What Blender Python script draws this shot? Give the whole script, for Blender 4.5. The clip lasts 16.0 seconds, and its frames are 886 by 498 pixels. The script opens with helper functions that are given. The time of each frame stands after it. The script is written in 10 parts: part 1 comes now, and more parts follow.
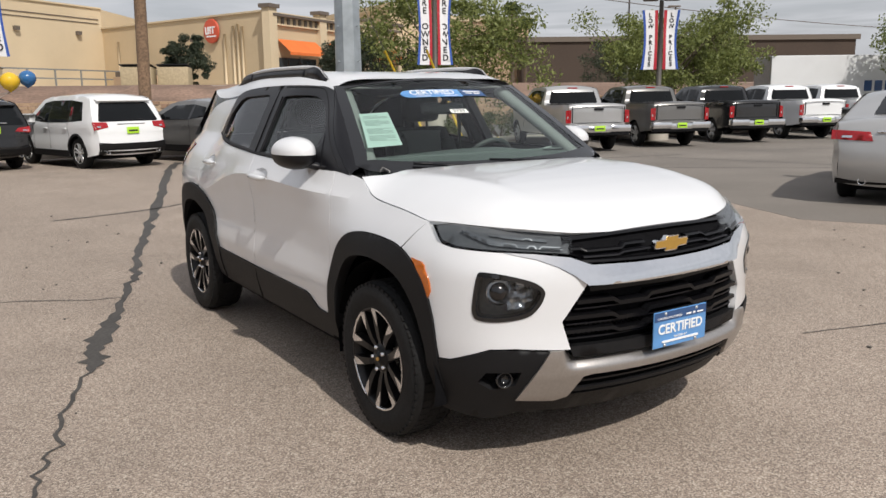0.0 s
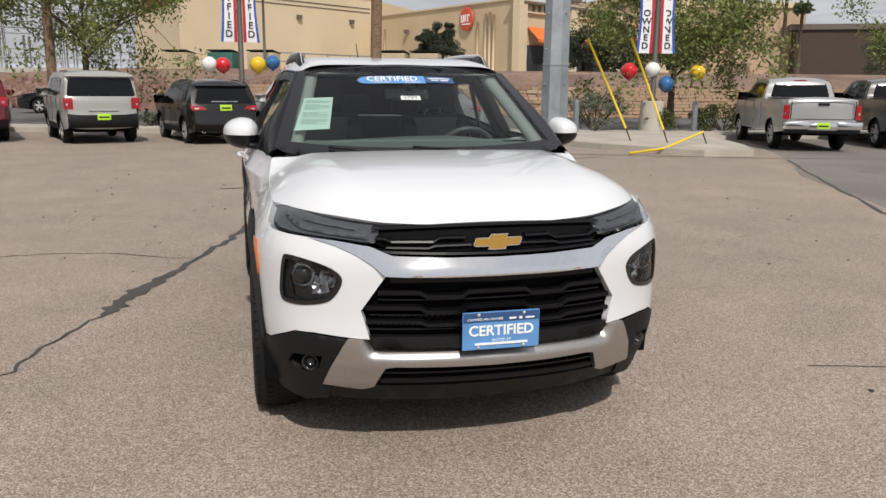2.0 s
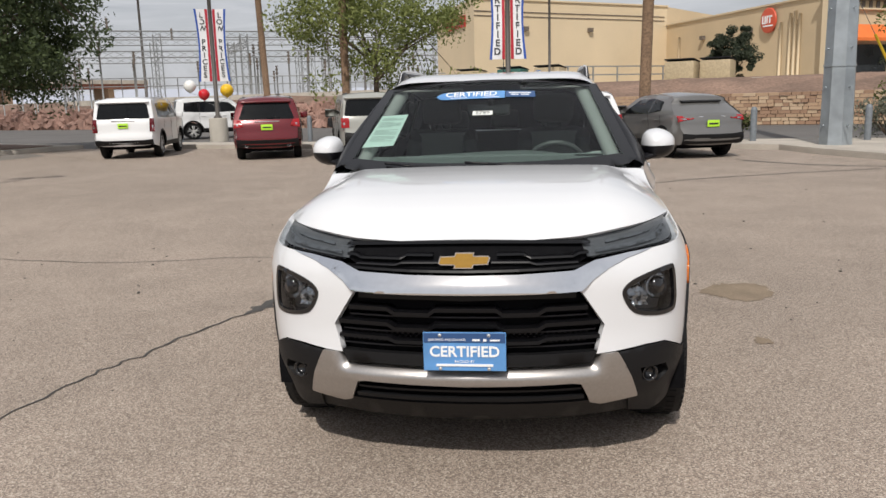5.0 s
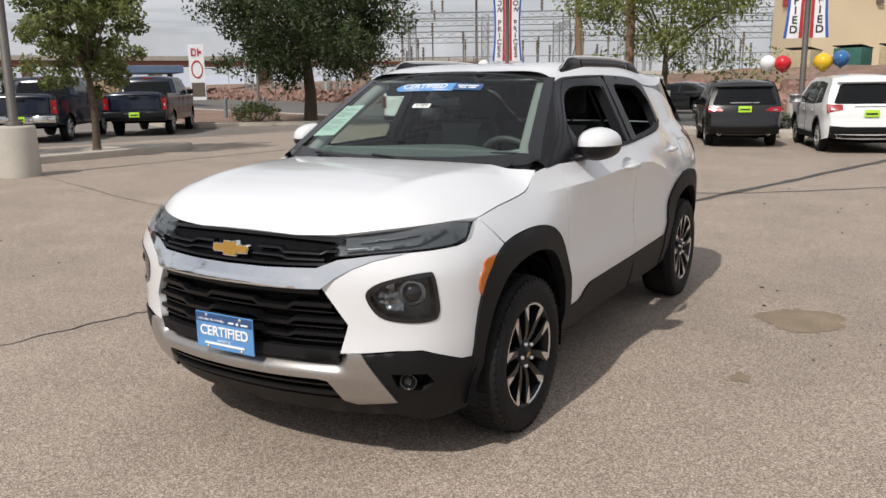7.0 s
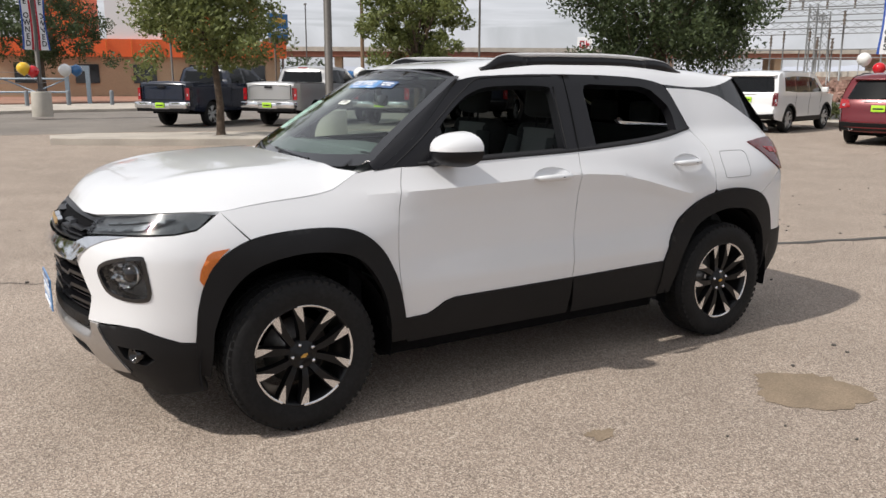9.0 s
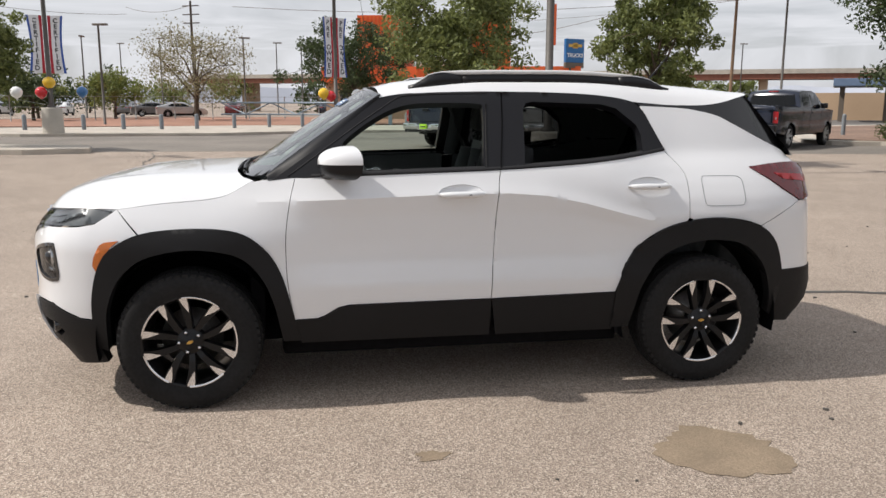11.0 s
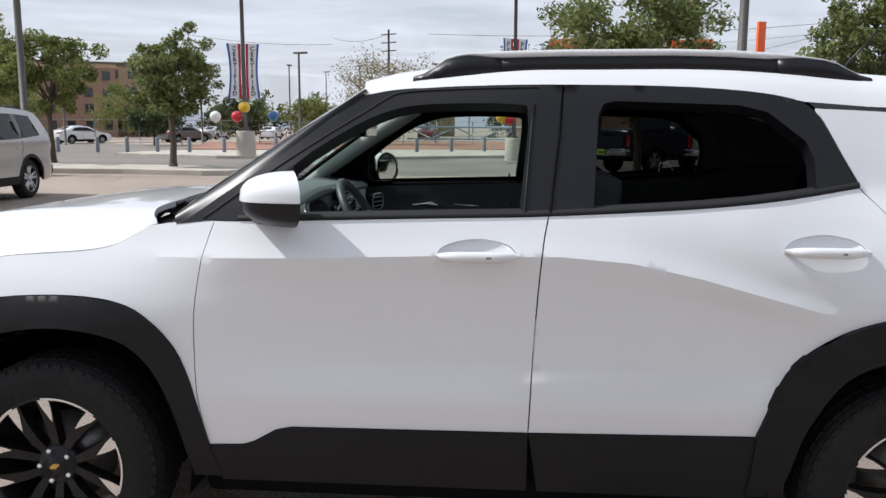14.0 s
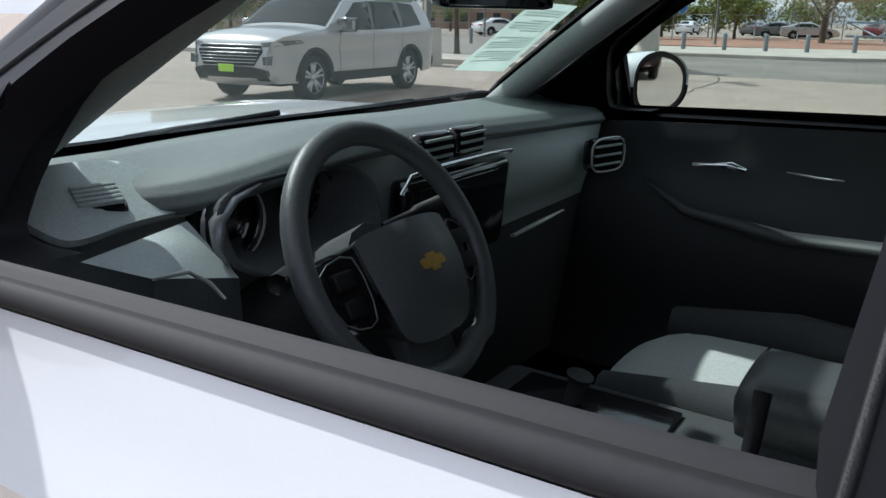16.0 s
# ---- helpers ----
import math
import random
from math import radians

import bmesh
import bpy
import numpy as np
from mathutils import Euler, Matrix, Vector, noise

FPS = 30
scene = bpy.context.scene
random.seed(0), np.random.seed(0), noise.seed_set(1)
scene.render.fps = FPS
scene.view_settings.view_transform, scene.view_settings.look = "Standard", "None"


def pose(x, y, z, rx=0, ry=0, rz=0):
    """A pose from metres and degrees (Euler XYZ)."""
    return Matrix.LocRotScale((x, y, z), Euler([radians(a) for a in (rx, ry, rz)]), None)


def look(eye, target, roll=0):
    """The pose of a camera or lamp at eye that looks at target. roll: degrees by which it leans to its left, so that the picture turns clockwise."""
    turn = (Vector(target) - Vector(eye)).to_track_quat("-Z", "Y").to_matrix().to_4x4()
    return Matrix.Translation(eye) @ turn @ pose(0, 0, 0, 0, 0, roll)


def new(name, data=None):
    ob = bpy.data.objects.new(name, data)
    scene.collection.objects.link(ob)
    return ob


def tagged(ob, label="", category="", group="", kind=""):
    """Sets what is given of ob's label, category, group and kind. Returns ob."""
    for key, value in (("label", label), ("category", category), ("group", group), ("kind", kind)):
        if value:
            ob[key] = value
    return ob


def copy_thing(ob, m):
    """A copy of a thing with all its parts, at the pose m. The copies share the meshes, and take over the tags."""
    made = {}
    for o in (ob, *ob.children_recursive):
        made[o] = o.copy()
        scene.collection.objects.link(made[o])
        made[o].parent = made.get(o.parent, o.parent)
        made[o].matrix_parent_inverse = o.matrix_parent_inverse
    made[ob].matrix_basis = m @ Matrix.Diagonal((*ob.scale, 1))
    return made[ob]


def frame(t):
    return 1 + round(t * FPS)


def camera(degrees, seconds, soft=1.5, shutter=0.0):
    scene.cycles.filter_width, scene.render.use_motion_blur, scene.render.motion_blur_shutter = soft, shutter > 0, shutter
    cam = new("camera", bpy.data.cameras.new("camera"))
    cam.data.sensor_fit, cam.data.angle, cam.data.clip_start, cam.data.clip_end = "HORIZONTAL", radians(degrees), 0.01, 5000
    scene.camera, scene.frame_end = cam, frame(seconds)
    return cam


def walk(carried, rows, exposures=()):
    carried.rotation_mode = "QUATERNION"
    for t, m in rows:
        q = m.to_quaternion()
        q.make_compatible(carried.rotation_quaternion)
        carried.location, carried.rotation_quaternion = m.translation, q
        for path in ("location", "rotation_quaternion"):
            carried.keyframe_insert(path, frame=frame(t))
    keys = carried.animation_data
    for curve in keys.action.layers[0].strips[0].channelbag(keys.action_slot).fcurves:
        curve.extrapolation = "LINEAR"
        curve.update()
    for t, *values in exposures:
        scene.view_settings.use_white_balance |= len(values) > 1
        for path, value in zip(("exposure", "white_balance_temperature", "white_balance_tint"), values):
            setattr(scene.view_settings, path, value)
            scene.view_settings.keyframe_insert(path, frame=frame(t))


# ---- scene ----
cam = camera(57.9, 16.0)
PATH = [
    (0, (-2.479, -4.331, 1.483), (-1.412, -2.681, 1.106), -0.7),
    (0.5, (-2.364, -4.356, 1.456), (-1.377, -2.659, 1.075), -0.5),
    (1, (-1.964, -4.651, 1.456), (-1.105, -2.886, 1.067), -0.2),
    (1.5, (-1.478, -4.818, 1.459), (-0.79, -2.983, 1.061), 0.2),
    (2, (-0.942, -5.009, 1.475), (-0.454, -3.112, 1.071), 0.5),
    (2.5, (-0.438, -5.107, 1.469), (-0.153, -3.168, 1.07), 0.5),
    (3, (-0.025, -5.113, 1.479), (0.092, -3.154, 1.096), 0.2),
    (3.5, (0.15, -5.151, 1.48), (0.155, -3.186, 1.109), -0.0),
    (4, (0.158, -5.131, 1.48), (0.092, -3.166, 1.115), -0.6),
    (4.5, (0.143, -5.092, 1.476), (0.011, -3.13, 1.112), -1.3),
    (7, (2.278, -4.404, 1.506), (1.282, -2.717, 1.105), -0.8),
    (7.5, (2.793, -4.011, 1.526), (1.597, -2.461, 1.119), -0.5),
    (8, (3.289, -3.6, 1.522), (1.912, -2.208, 1.114), -0.3),
    (8.5, (3.675, -3.072, 1.527), (2.136, -1.863, 1.116), -0.0),
    (9, (4.039, -2.531, 1.524), (2.364, -1.521, 1.109), 0.2),
    (9.5, (4.32, -1.977, 1.509), (2.537, -1.17, 1.098), 0.3),
    (12, (4.867, -0.349, 1.477), (2.897, -0.216, 1.154), -0.0),
    (12.5, (4.787, -0.293, 1.449), (2.814, -0.208, 1.136), 0.0),
    (13, (4.389, -0.176, 1.449), (2.413, -0.147, 1.14), -0.1),
    (13.5, (3.821, 0.019, 1.429), (1.845, -0.029, 1.126), -0.1),
    (14, (3.205, 0.09, 1.416), (1.234, -0.069, 1.117), 0.2),
    (14.5, (2.586, 0.154, 1.409), (0.637, -0.166, 1.092), 0.6),
    (15, (2.008, 0.147, 1.413), (0.115, -0.382, 1.044), 1.4),
    (15.5, (1.495, 0.152, 1.408), (-0.291, -0.625, 0.953), 1.9),
    (16, (1.153, 0.159, 1.363), (-0.455, -0.895, 0.81), 0.8),
]
EXPOSURE = [(0, 0.0, 6500, 10), (2.5, -0.06, 6500, 10), (4.5, -0.03, 6500, 10), (7, 0.04, 6500, 10), (9.5, 0.24, 6500, 10), (12, 0.34, 6550, 10), (13.5, 0.42, 6250, 10), (15, 0.24, 5800, 10), (15.5, 0.40, 5750, 10), (16, 0.64, 5850, 10)]
walk(cam, [(t, look(eye, target, roll)) for t, eye, target, roll in PATH], EXPOSURE)

# ---------------------------------------------------------------- light
from mathutils.geometry import delaunay_2d_cdt

SUN_TO = Vector((-0.07, -0.9, 1.0)).normalized()
SKY = 0.115
world = bpy.data.worlds.new("sky")
scene.world = world
world.use_nodes = True
wn, wl = world.node_tree.nodes, world.node_tree.links
wn.clear()
sky = wn.new("ShaderNodeTexSky")
sky.sky_type, sky.sun_disc = "NISHITA", False
sky.sun_elevation = math.asin(SUN_TO.z)
sky.sun_rotation = math.atan2(SUN_TO.x, SUN_TO.y)
sky.air_density, sky.dust_density, sky.ozone_density = 1.0, 2.5, 1.0
# thin high cloud: streaky noise over the sky, stretched towards the horizon
tc = wn.new("ShaderNodeTexCoord")
sep = wn.new("ShaderNodeSeparateXYZ")
wl.new(tc.outputs["Generated"], sep.inputs[0])
up = wn.new("ShaderNodeMath"); up.operation = "MAXIMUM"; up.inputs[1].default_value = 0.06
wl.new(sep.outputs["Z"], up.inputs[0])
flat = wn.new("ShaderNodeVectorMath"); flat.operation = "DIVIDE"
comb = wn.new("ShaderNodeCombineXYZ")
for k in range(3):
    wl.new(up.outputs[0], comb.inputs[k])
wl.new(tc.outputs["Generated"], flat.inputs[0]); wl.new(comb.outputs[0], flat.inputs[1])
cn = wn.new("ShaderNodeTexNoise"); cn.inputs["Scale"].default_value = 0.55; cn.inputs["Detail"].default_value = 7; cn.inputs["Roughness"].default_value = 0.55
cn.inputs["Distortion"].default_value = 0.5
wl.new(flat.outputs[0], cn.inputs["Vector"])
cr = wn.new("ShaderNodeMapRange"); cr.inputs["From Min"].default_value = 0.3; cr.inputs["From Max"].default_value = 0.7
cr.inputs["To Min"].default_value = 0.80; cr.inputs["To Max"].default_value = 0.97
wl.new(cn.outputs["Fac"], cr.inputs["Value"])
cloud = wn.new("ShaderNodeMix"); cloud.data_type = "RGBA"
wl.new(cr.outputs[0], cloud.inputs["Factor"])
wl.new(sky.outputs[0], cloud.inputs["A"])
shade = wn.new("ShaderNodeMapRange"); shade.inputs["From Min"].default_value = 0.35; shade.inputs["From Max"].default_value = 0.65
shade.inputs["To Min"].default_value = 4.5; shade.inputs["To Max"].default_value = 5.7
wl.new(cn.outputs["Fac"], shade.inputs["Value"])
tint = wn.new("ShaderNodeCombineColor")
for k, f in (("Red", 0.97), ("Green", 0.985), ("Blue", 1.04)):
    mm = wn.new("ShaderNodeMath"); mm.operation = "MULTIPLY"; mm.inputs[1].default_value = f
    wl.new(shade.outputs[0], mm.inputs[0]); wl.new(mm.outputs[0], tint.inputs[k])
wl.new(tint.outputs[0], cloud.inputs["B"])
bg = wn.new("ShaderNodeBackground"); bg.inputs["Strength"].default_value = SKY
wl.new(cloud.outputs["Result"], bg.inputs["Color"])
wo = wn.new("ShaderNodeOutputWorld"); wl.new(bg.outputs[0], wo.inputs["Surface"])

sun = new("sun", bpy.data.lights.new("sun", "SUN"))
sun.data.energy, sun.data.angle, sun.data.color = 3.6, radians(1.2), (1.0, 0.95, 0.88)
sun.matrix_world = look(SUN_TO * 50, (0, 0, 0))
scene.view_settings.exposure = 0.0

# ---------------------------------------------------------------- materials
def mat(name, color, rough=0.5, metal=0.0, coat=0.0, var=0.0, scale=20.0, bump=0.0, bump_scale=60.0, tint2=None, big=0.0, big_scale=0.5, spec=0.5, alpha=1.0):
    """A plain surface with fine grain (var at scale), broad unevenness (big at big_scale) and relief."""
    m = bpy.data.materials.new(name)
    m.use_nodes = True
    n, l = m.node_tree.nodes, m.node_tree.links
    b = n["Principled BSDF"]
    b.inputs["Roughness"].default_value, b.inputs["Metallic"].default_value = rough, metal
    b.inputs["Coat Weight"].default_value, b.inputs["Coat Roughness"].default_value = coat, 0.04
    b.inputs["Specular IOR Level"].default_value = spec
    b.inputs["Base Color"].default_value = (*color, 1)
    if alpha < 1:
        b.inputs["Alpha"].default_value = alpha
    if not (var or big or bump):
        return m
    co = n.new("ShaderNodeTexCoord")
    last = None
    if var or big:
        rgb = n.new("ShaderNodeRGB"); rgb.outputs[0].default_value = (*color, 1)
        last = rgb.outputs[0]
        for amount, sc, det in ((var, scale, 6), (big, big_scale, 4)):
            if not amount:
                continue
            t = n.new("ShaderNodeTexNoise"); t.inputs["Scale"].default_value, t.inputs["Detail"].default_value = sc, det
            l.new(co.outputs["Object"], t.inputs["Vector"])
            r = n.new("ShaderNodeMapRange")
            r.inputs["From Min"].default_value, r.inputs["From Max"].default_value = 0.3, 0.7
            r.inputs["To Min"].default_value, r.inputs["To Max"].default_value = 1 - amount, 1 + amount
            l.new(t.outputs["Fac"], r.inputs["Value"])
            mu = n.new("ShaderNodeVectorMath"); mu.operation = "SCALE"
            l.new(last, mu.inputs[0]); l.new(r.outputs[0], mu.inputs["Scale"])
            last = mu.outputs[0]
            if tint2 and sc == (big_scale if big else scale):
                mx = n.new("ShaderNodeMix"); mx.data_type = "RGBA"
                l.new(t.outputs["Fac"], mx.inputs["Factor"]); l.new(last, mx.inputs["A"])
                mx.inputs["B"].default_value = (*tint2, 1)
                last = mx.outputs["Result"]
        l.new(last, b.inputs["Base Color"])
    if bump:
        t = n.new("ShaderNodeTexNoise"); t.inputs["Scale"].default_value, t.inputs["Detail"].default_value = bump_scale, 4
        l.new(co.outputs["Object"], t.inputs["Vector"])
        bp = n.new("ShaderNodeBump"); bp.inputs["Strength"].default_value, bp.inputs["Distance"].default_value = bump, 0.01
        l.new(t.outputs["Fac"], bp.inputs["Height"]); l.new(bp.outputs[0], b.inputs["Normal"])
    return m


def glass(name, color, passing=0.6, rough=0.0):
    """Thin tinted pane: light passes straight on, with a mirror-like sheen that grows at grazing angles."""
    m = bpy.data.materials.new(name)
    m.use_nodes = True
    n, l = m.node_tree.nodes, m.node_tree.links
    n.clear()
    tr = n.new("ShaderNodeBsdfTransparent"); tr.inputs[0].default_value = (*[c * passing for c in color], 1)
    gl = n.new("ShaderNodeBsdfGlossy"); gl.inputs["Roughness"].default_value = rough
    gl.inputs["Color"].default_value = (1, 1, 1, 1)
    lw = n.new("ShaderNodeLayerWeight"); lw.inputs["Blend"].default_value = 0.5
    pw = n.new("ShaderNodeMath"); pw.operation = "POWER"; pw.inputs[1].default_value = 5.0
    fr = n.new("ShaderNodeMath"); fr.operation = "MULTIPLY_ADD"; fr.inputs[1].default_value = 0.92; fr.inputs[2].default_value = 0.04
    l.new(lw.outputs["Facing"], pw.inputs[0]); l.new(pw.outputs[0], fr.inputs[0])
    mx = n.new("ShaderNodeMixShader"); o = n.new("ShaderNodeOutputMaterial")
    l.new(fr.outputs[0], mx.inputs[0]); l.new(tr.outputs[0], mx.inputs[1]); l.new(gl.outputs[0], mx.inputs[2])
    l.new(mx.outputs[0], o.inputs["Surface"])
    return m


M_white = mat("white_paint", (0.69, 0.70, 0.72), 0.30, 0, 0.9, var=0.012, scale=400, big=0.015, big_scale=1.5)
M_black = mat("satin_black_trim", (0.008, 0.008, 0.010), 0.36, 0, 0.0, var=0.1, scale=300)
M_clad = mat("grained_black_plastic", (0.009, 0.009, 0.010), 0.55, 0, 0, var=0.12, scale=250, big=0.15, big_scale=3, bump=0.15, bump_scale=600)
M_seal = mat("window_seal_rubber", (0.013, 0.013, 0.015), 0.72, 0, 0.0, var=0.15, scale=200, spec=0.35)
M_gloss = mat("gloss_black", (0.006, 0.006, 0.007), 0.14, 0, 0.5)
M_dark = mat("dark_cavity", (0.006, 0.006, 0.007), 0.8, var=0.2, scale=30)
M_chrome = mat("chrome", (0.82, 0.83, 0.85), 0.08, 1.0, var=0.02, scale=40)
M_rail = mat("grey_rail_paint", (0.56, 0.56, 0.565), 0.42, 0.0, 0.0, var=0.05, scale=80)
M_lampgrey = mat("grey_lamp_housing", (0.16, 0.17, 0.18), 0.35, 0.4, var=0.15, scale=60)
M_lampdark = mat("smoked_lamp_housing", (0.11, 0.115, 0.12), 0.3, 0.0, var=0.15, scale=60)
M_silver = mat("silver_trim", (0.52, 0.52, 0.52), 0.35, 0.55, var=0.05, scale=80)
M_skid = mat("satin_skid_metal", (0.44, 0.42, 0.405), 0.32, 0.85, var=0.05, scale=90)
M_grille = mat("black_grille_plastic", (0.005, 0.005, 0.006), 0.30, 0, 0.0, var=0.1, scale=200, spec=0.28)
M_machined = mat("machined_alloy", (0.75, 0.75, 0.76), 0.25, 1.0, var=0.06, scale=120)
M_rim = mat("black_alloy", (0.006, 0.006, 0.007), 0.28, 0.0, 0.0, var=0.1, scale=60)
M_tyre = mat("tyre_rubber", (0.012, 0.012, 0.0125), 0.7, var=0.25, scale=60, big=0.2, big_scale=6, bump=0.2, bump_scale=300)
M_disc = mat("brake_steel", (0.25, 0.24, 0.23), 0.4, 0.9, var=0.2, scale=40)
M_gold = mat("gold_badge", (0.62, 0.38, 0.09), 0.3, 0.7, 0.3, var=0.06, scale=200)
M_lens = glass("clear_lens", (0.9, 0.93, 0.95), 0.8)
M_smoke = glass("smoked_lens", (0.7, 0.72, 0.75), 0.6)
M_wshield = glass("windscreen_glass", (0.90, 0.99, 0.95), 0.84)
M_sideglass = glass("green_tinted_glass", (0.84, 0.97, 0.90), 0.80)
M_privacy = glass("privacy_glass", (0.75, 0.8, 0.8), 0.11)
M_reflector = mat("lamp_reflector", (0.7, 0.71, 0.73), 0.12, 1.0, var=0.1, scale=30)
M_amber = mat("amber_reflector", (0.48, 0.12, 0.010), 0.2, 0, 0.6, var=0.15, scale=150)
M_red = mat("red_lamp", (0.10, 0.003, 0.006), 0.15, 0, 0.5, var=0.25, scale=18)
M_red_bright = mat("bright_red_lamp", (0.30, 0.006, 0.010), 0.22, 0, 0.3, var=0.2, scale=30)
M_mirror = mat("mirror_glass", (0.8, 0.82, 0.84), 0.02, 1.0)
M_bluelabel = mat("blue_print", (0.10, 0.27, 0.56), 0.35, 0, 0.3, var=0.05, scale=20, big=0.12, big_scale=6)
M_navylabel = mat("navy_print", (0.025, 0.075, 0.2), 0.35, 0, 0.3, var=0.05, scale=20)
M_lightblue = mat("light_blue_print", (0.22, 0.45, 0.74), 0.35, 0, 0.3, var=0.05, scale=20)
M_print_white = mat("white_print", (0.82, 0.83, 0.84), 0.4)
M_mint = mat("mint_paper", (0.50, 0.76, 0.66), 0.6, var=0.03, scale=30)
_n, _l = M_mint.node_tree.nodes, M_mint.node_tree.links
_tr = _n.new("ShaderNodeBsdfTranslucent"); _tr.inputs[0].default_value = (0.62, 0.72, 0.66, 1)
_mx = _n.new("ShaderNodeMixShader"); _mx.inputs[0].default_value = 0.45
_l.new(_n["Principled BSDF"].outputs[0], _mx.inputs[1]); _l.new(_tr.outputs[0], _mx.inputs[2]); _l.new(_mx.outputs[0], _n["Material Output"].inputs["Surface"])
M_paper = mat("paper", (0.78, 0.8, 0.76), 0.6, var=0.03, scale=30)
M_ink = mat("black_ink", (0.02, 0.02, 0.025), 0.6)
M_dash = mat("dash_vinyl", (0.118, 0.137, 0.133), 0.5, var=0.1, scale=120, bump=0.2, bump_scale=500)
M_dash_grey = mat("grey_dash_weave", (0.375, 0.42, 0.41), 0.55, var=0.12, scale=300, bump=0.25, bump_scale=700)
M_card = mat("charcoal_door_trim", (0.042, 0.045, 0.048), 0.55, var=0.1, scale=250, bump=0.15, bump_scale=500)
M_cloth = mat("light_grey_cloth", (0.46, 0.485, 0.47), 0.85, var=0.1, scale=200, bump=0.3, bump_scale=400)
# darker copy of the pale insert cloth: cabin shade painted into the seat backs
M_cloth_shaded = mat("grey_cloth", (0.13, 0.138, 0.136), 0.9, var=0.1, scale=200, bump=0.3, bump_scale=400)
# darker copy of the black cloth, cabin shade in its colour, for backs and restraints
M_cloth_dark_shaded = mat("shaded_black_cloth", (0.014, 0.015, 0.016), 0.92, var=0.15, scale=200, bump=0.3, bump_scale=400)
M_cloth_dark = mat("black_cloth", (0.052, 0.057, 0.059), 0.9, var=0.15, scale=200, bump=0.3, bump_scale=400)
M_pillar = mat("grey_pillar_trim", (0.26, 0.27, 0.265), 0.6, var=0.04, scale=200, bump=0.1, bump_scale=500)
M_lime = mat("lime_plate", (0.42, 0.72, 0.04), 0.5, var=0.06, scale=30)
for _m, _v in ((M_clad, 0.22), (M_tyre, 0.2), (M_dark, 0.05), (M_rim, 0.3), (M_black, 0.28)):
    _m.node_tree.nodes["Principled BSDF"].inputs["Specular IOR Level"].default_value = _v

# ---------------------------------------------------------------- modelling kit
def thing(name, label="", category="", group="", kind="", at=None):
    ob = new(name)
    ob.empty_display_size = 0.2
    if at is not None:
        ob.matrix_basis = at
    return tagged(ob, label, category, group, kind)


def part(name, bm, material, parent=None, label="", smooth=True):
    """Links a bmesh as one mesh object under a thing or a part."""
    me = bpy.data.meshes.new(name)
    for f in bm.faces:
        f.smooth = smooth
    bm.to_mesh(me)
    bm.free()
    for m in (material if isinstance(material, (list, tuple)) else [material]):
        me.materials.append(m)
    ob = new(name, me)
    if parent is not None:
        ob.parent = parent
    if label:
        ob["label"] = label
    return ob


def lerp(a, b, t):
    return a + (b - a) * t


def sstep(a, b, x):
    t = min(1.0, max(0.0, (x - a) / (b - a)))
    return t * t * (3 - 2 * t)


def table(pts, x):
    """Smooth reading of a short table of (x, value)."""
    if x <= pts[0][0]:
        return pts[0][1]
    for (a, va), (b, vb) in zip(pts, pts[1:]):
        if x <= b:
            return va + (vb - va) * (x - a) / (b - a)
    return pts[-1][1]


def curve(pts, n=6, closed=False):
    """A smooth line through the points."""
    p = [Vector(q) for q in pts]
    out = []
    m = len(p)
    for i in range(m if closed else m - 1):
        a, b, c, d = (p[(i + k) % m] if closed else p[min(max(i + k, 0), m - 1)] for k in (-1, 0, 1, 2))
        for j in range(n):
            t = j / n
            out.append(tuple(0.5 * ((2 * b) + (c - a) * t + (2 * a - 5 * b + 4 * c - d) * t * t + (3 * b - a - 3 * c + d) * t ** 3)))
    if not closed:
        out.append(tuple(p[-1]))
    return out


def inside(px, py, loops):
    """Even-odd test of many points against closed loops."""
    r = np.zeros(len(px), bool)
    for lp in loops:
        q = np.array(lp)
        for (x0, y0), (x1, y1) in zip(q, np.roll(q, -1, 0)):
            if y0 == y1:
                continue
            c = ((y0 > py) != (y1 > py)) & (px < (x1 - x0) * (py - y0) / (y1 - y0) + x0)
            r ^= c
    return r


def dense(loop, step):
    out = []
    m = len(loop)
    for i in range(m):
        a, b = loop[i], loop[(i + 1) % m]
        d = math.hypot(b[0] - a[0], b[1] - a[1])
        if d < 1e-5:
            continue
        k = max(1, int(math.ceil(d / step)))
        out += [(lerp(a[0], b[0], j / k), lerp(a[1], b[1], j / k)) for j in range(k)]
    return out


def shrink(loop, g):
    q = np.array(loop)
    area = np.sum(q[:, 0] * np.roll(q[:, 1], -1) - np.roll(q[:, 0], -1) * q[:, 1])
    t = np.roll(q, -1, 0) - np.roll(q, 1, 0)
    t /= np.maximum(np.linalg.norm(t, axis=1), 1e-9)[:, None]
    nrm = np.stack([-t[:, 1], t[:, 0]], 1) * (1 if area > 0 else -1)
    return [tuple(v) for v in q + nrm * g]


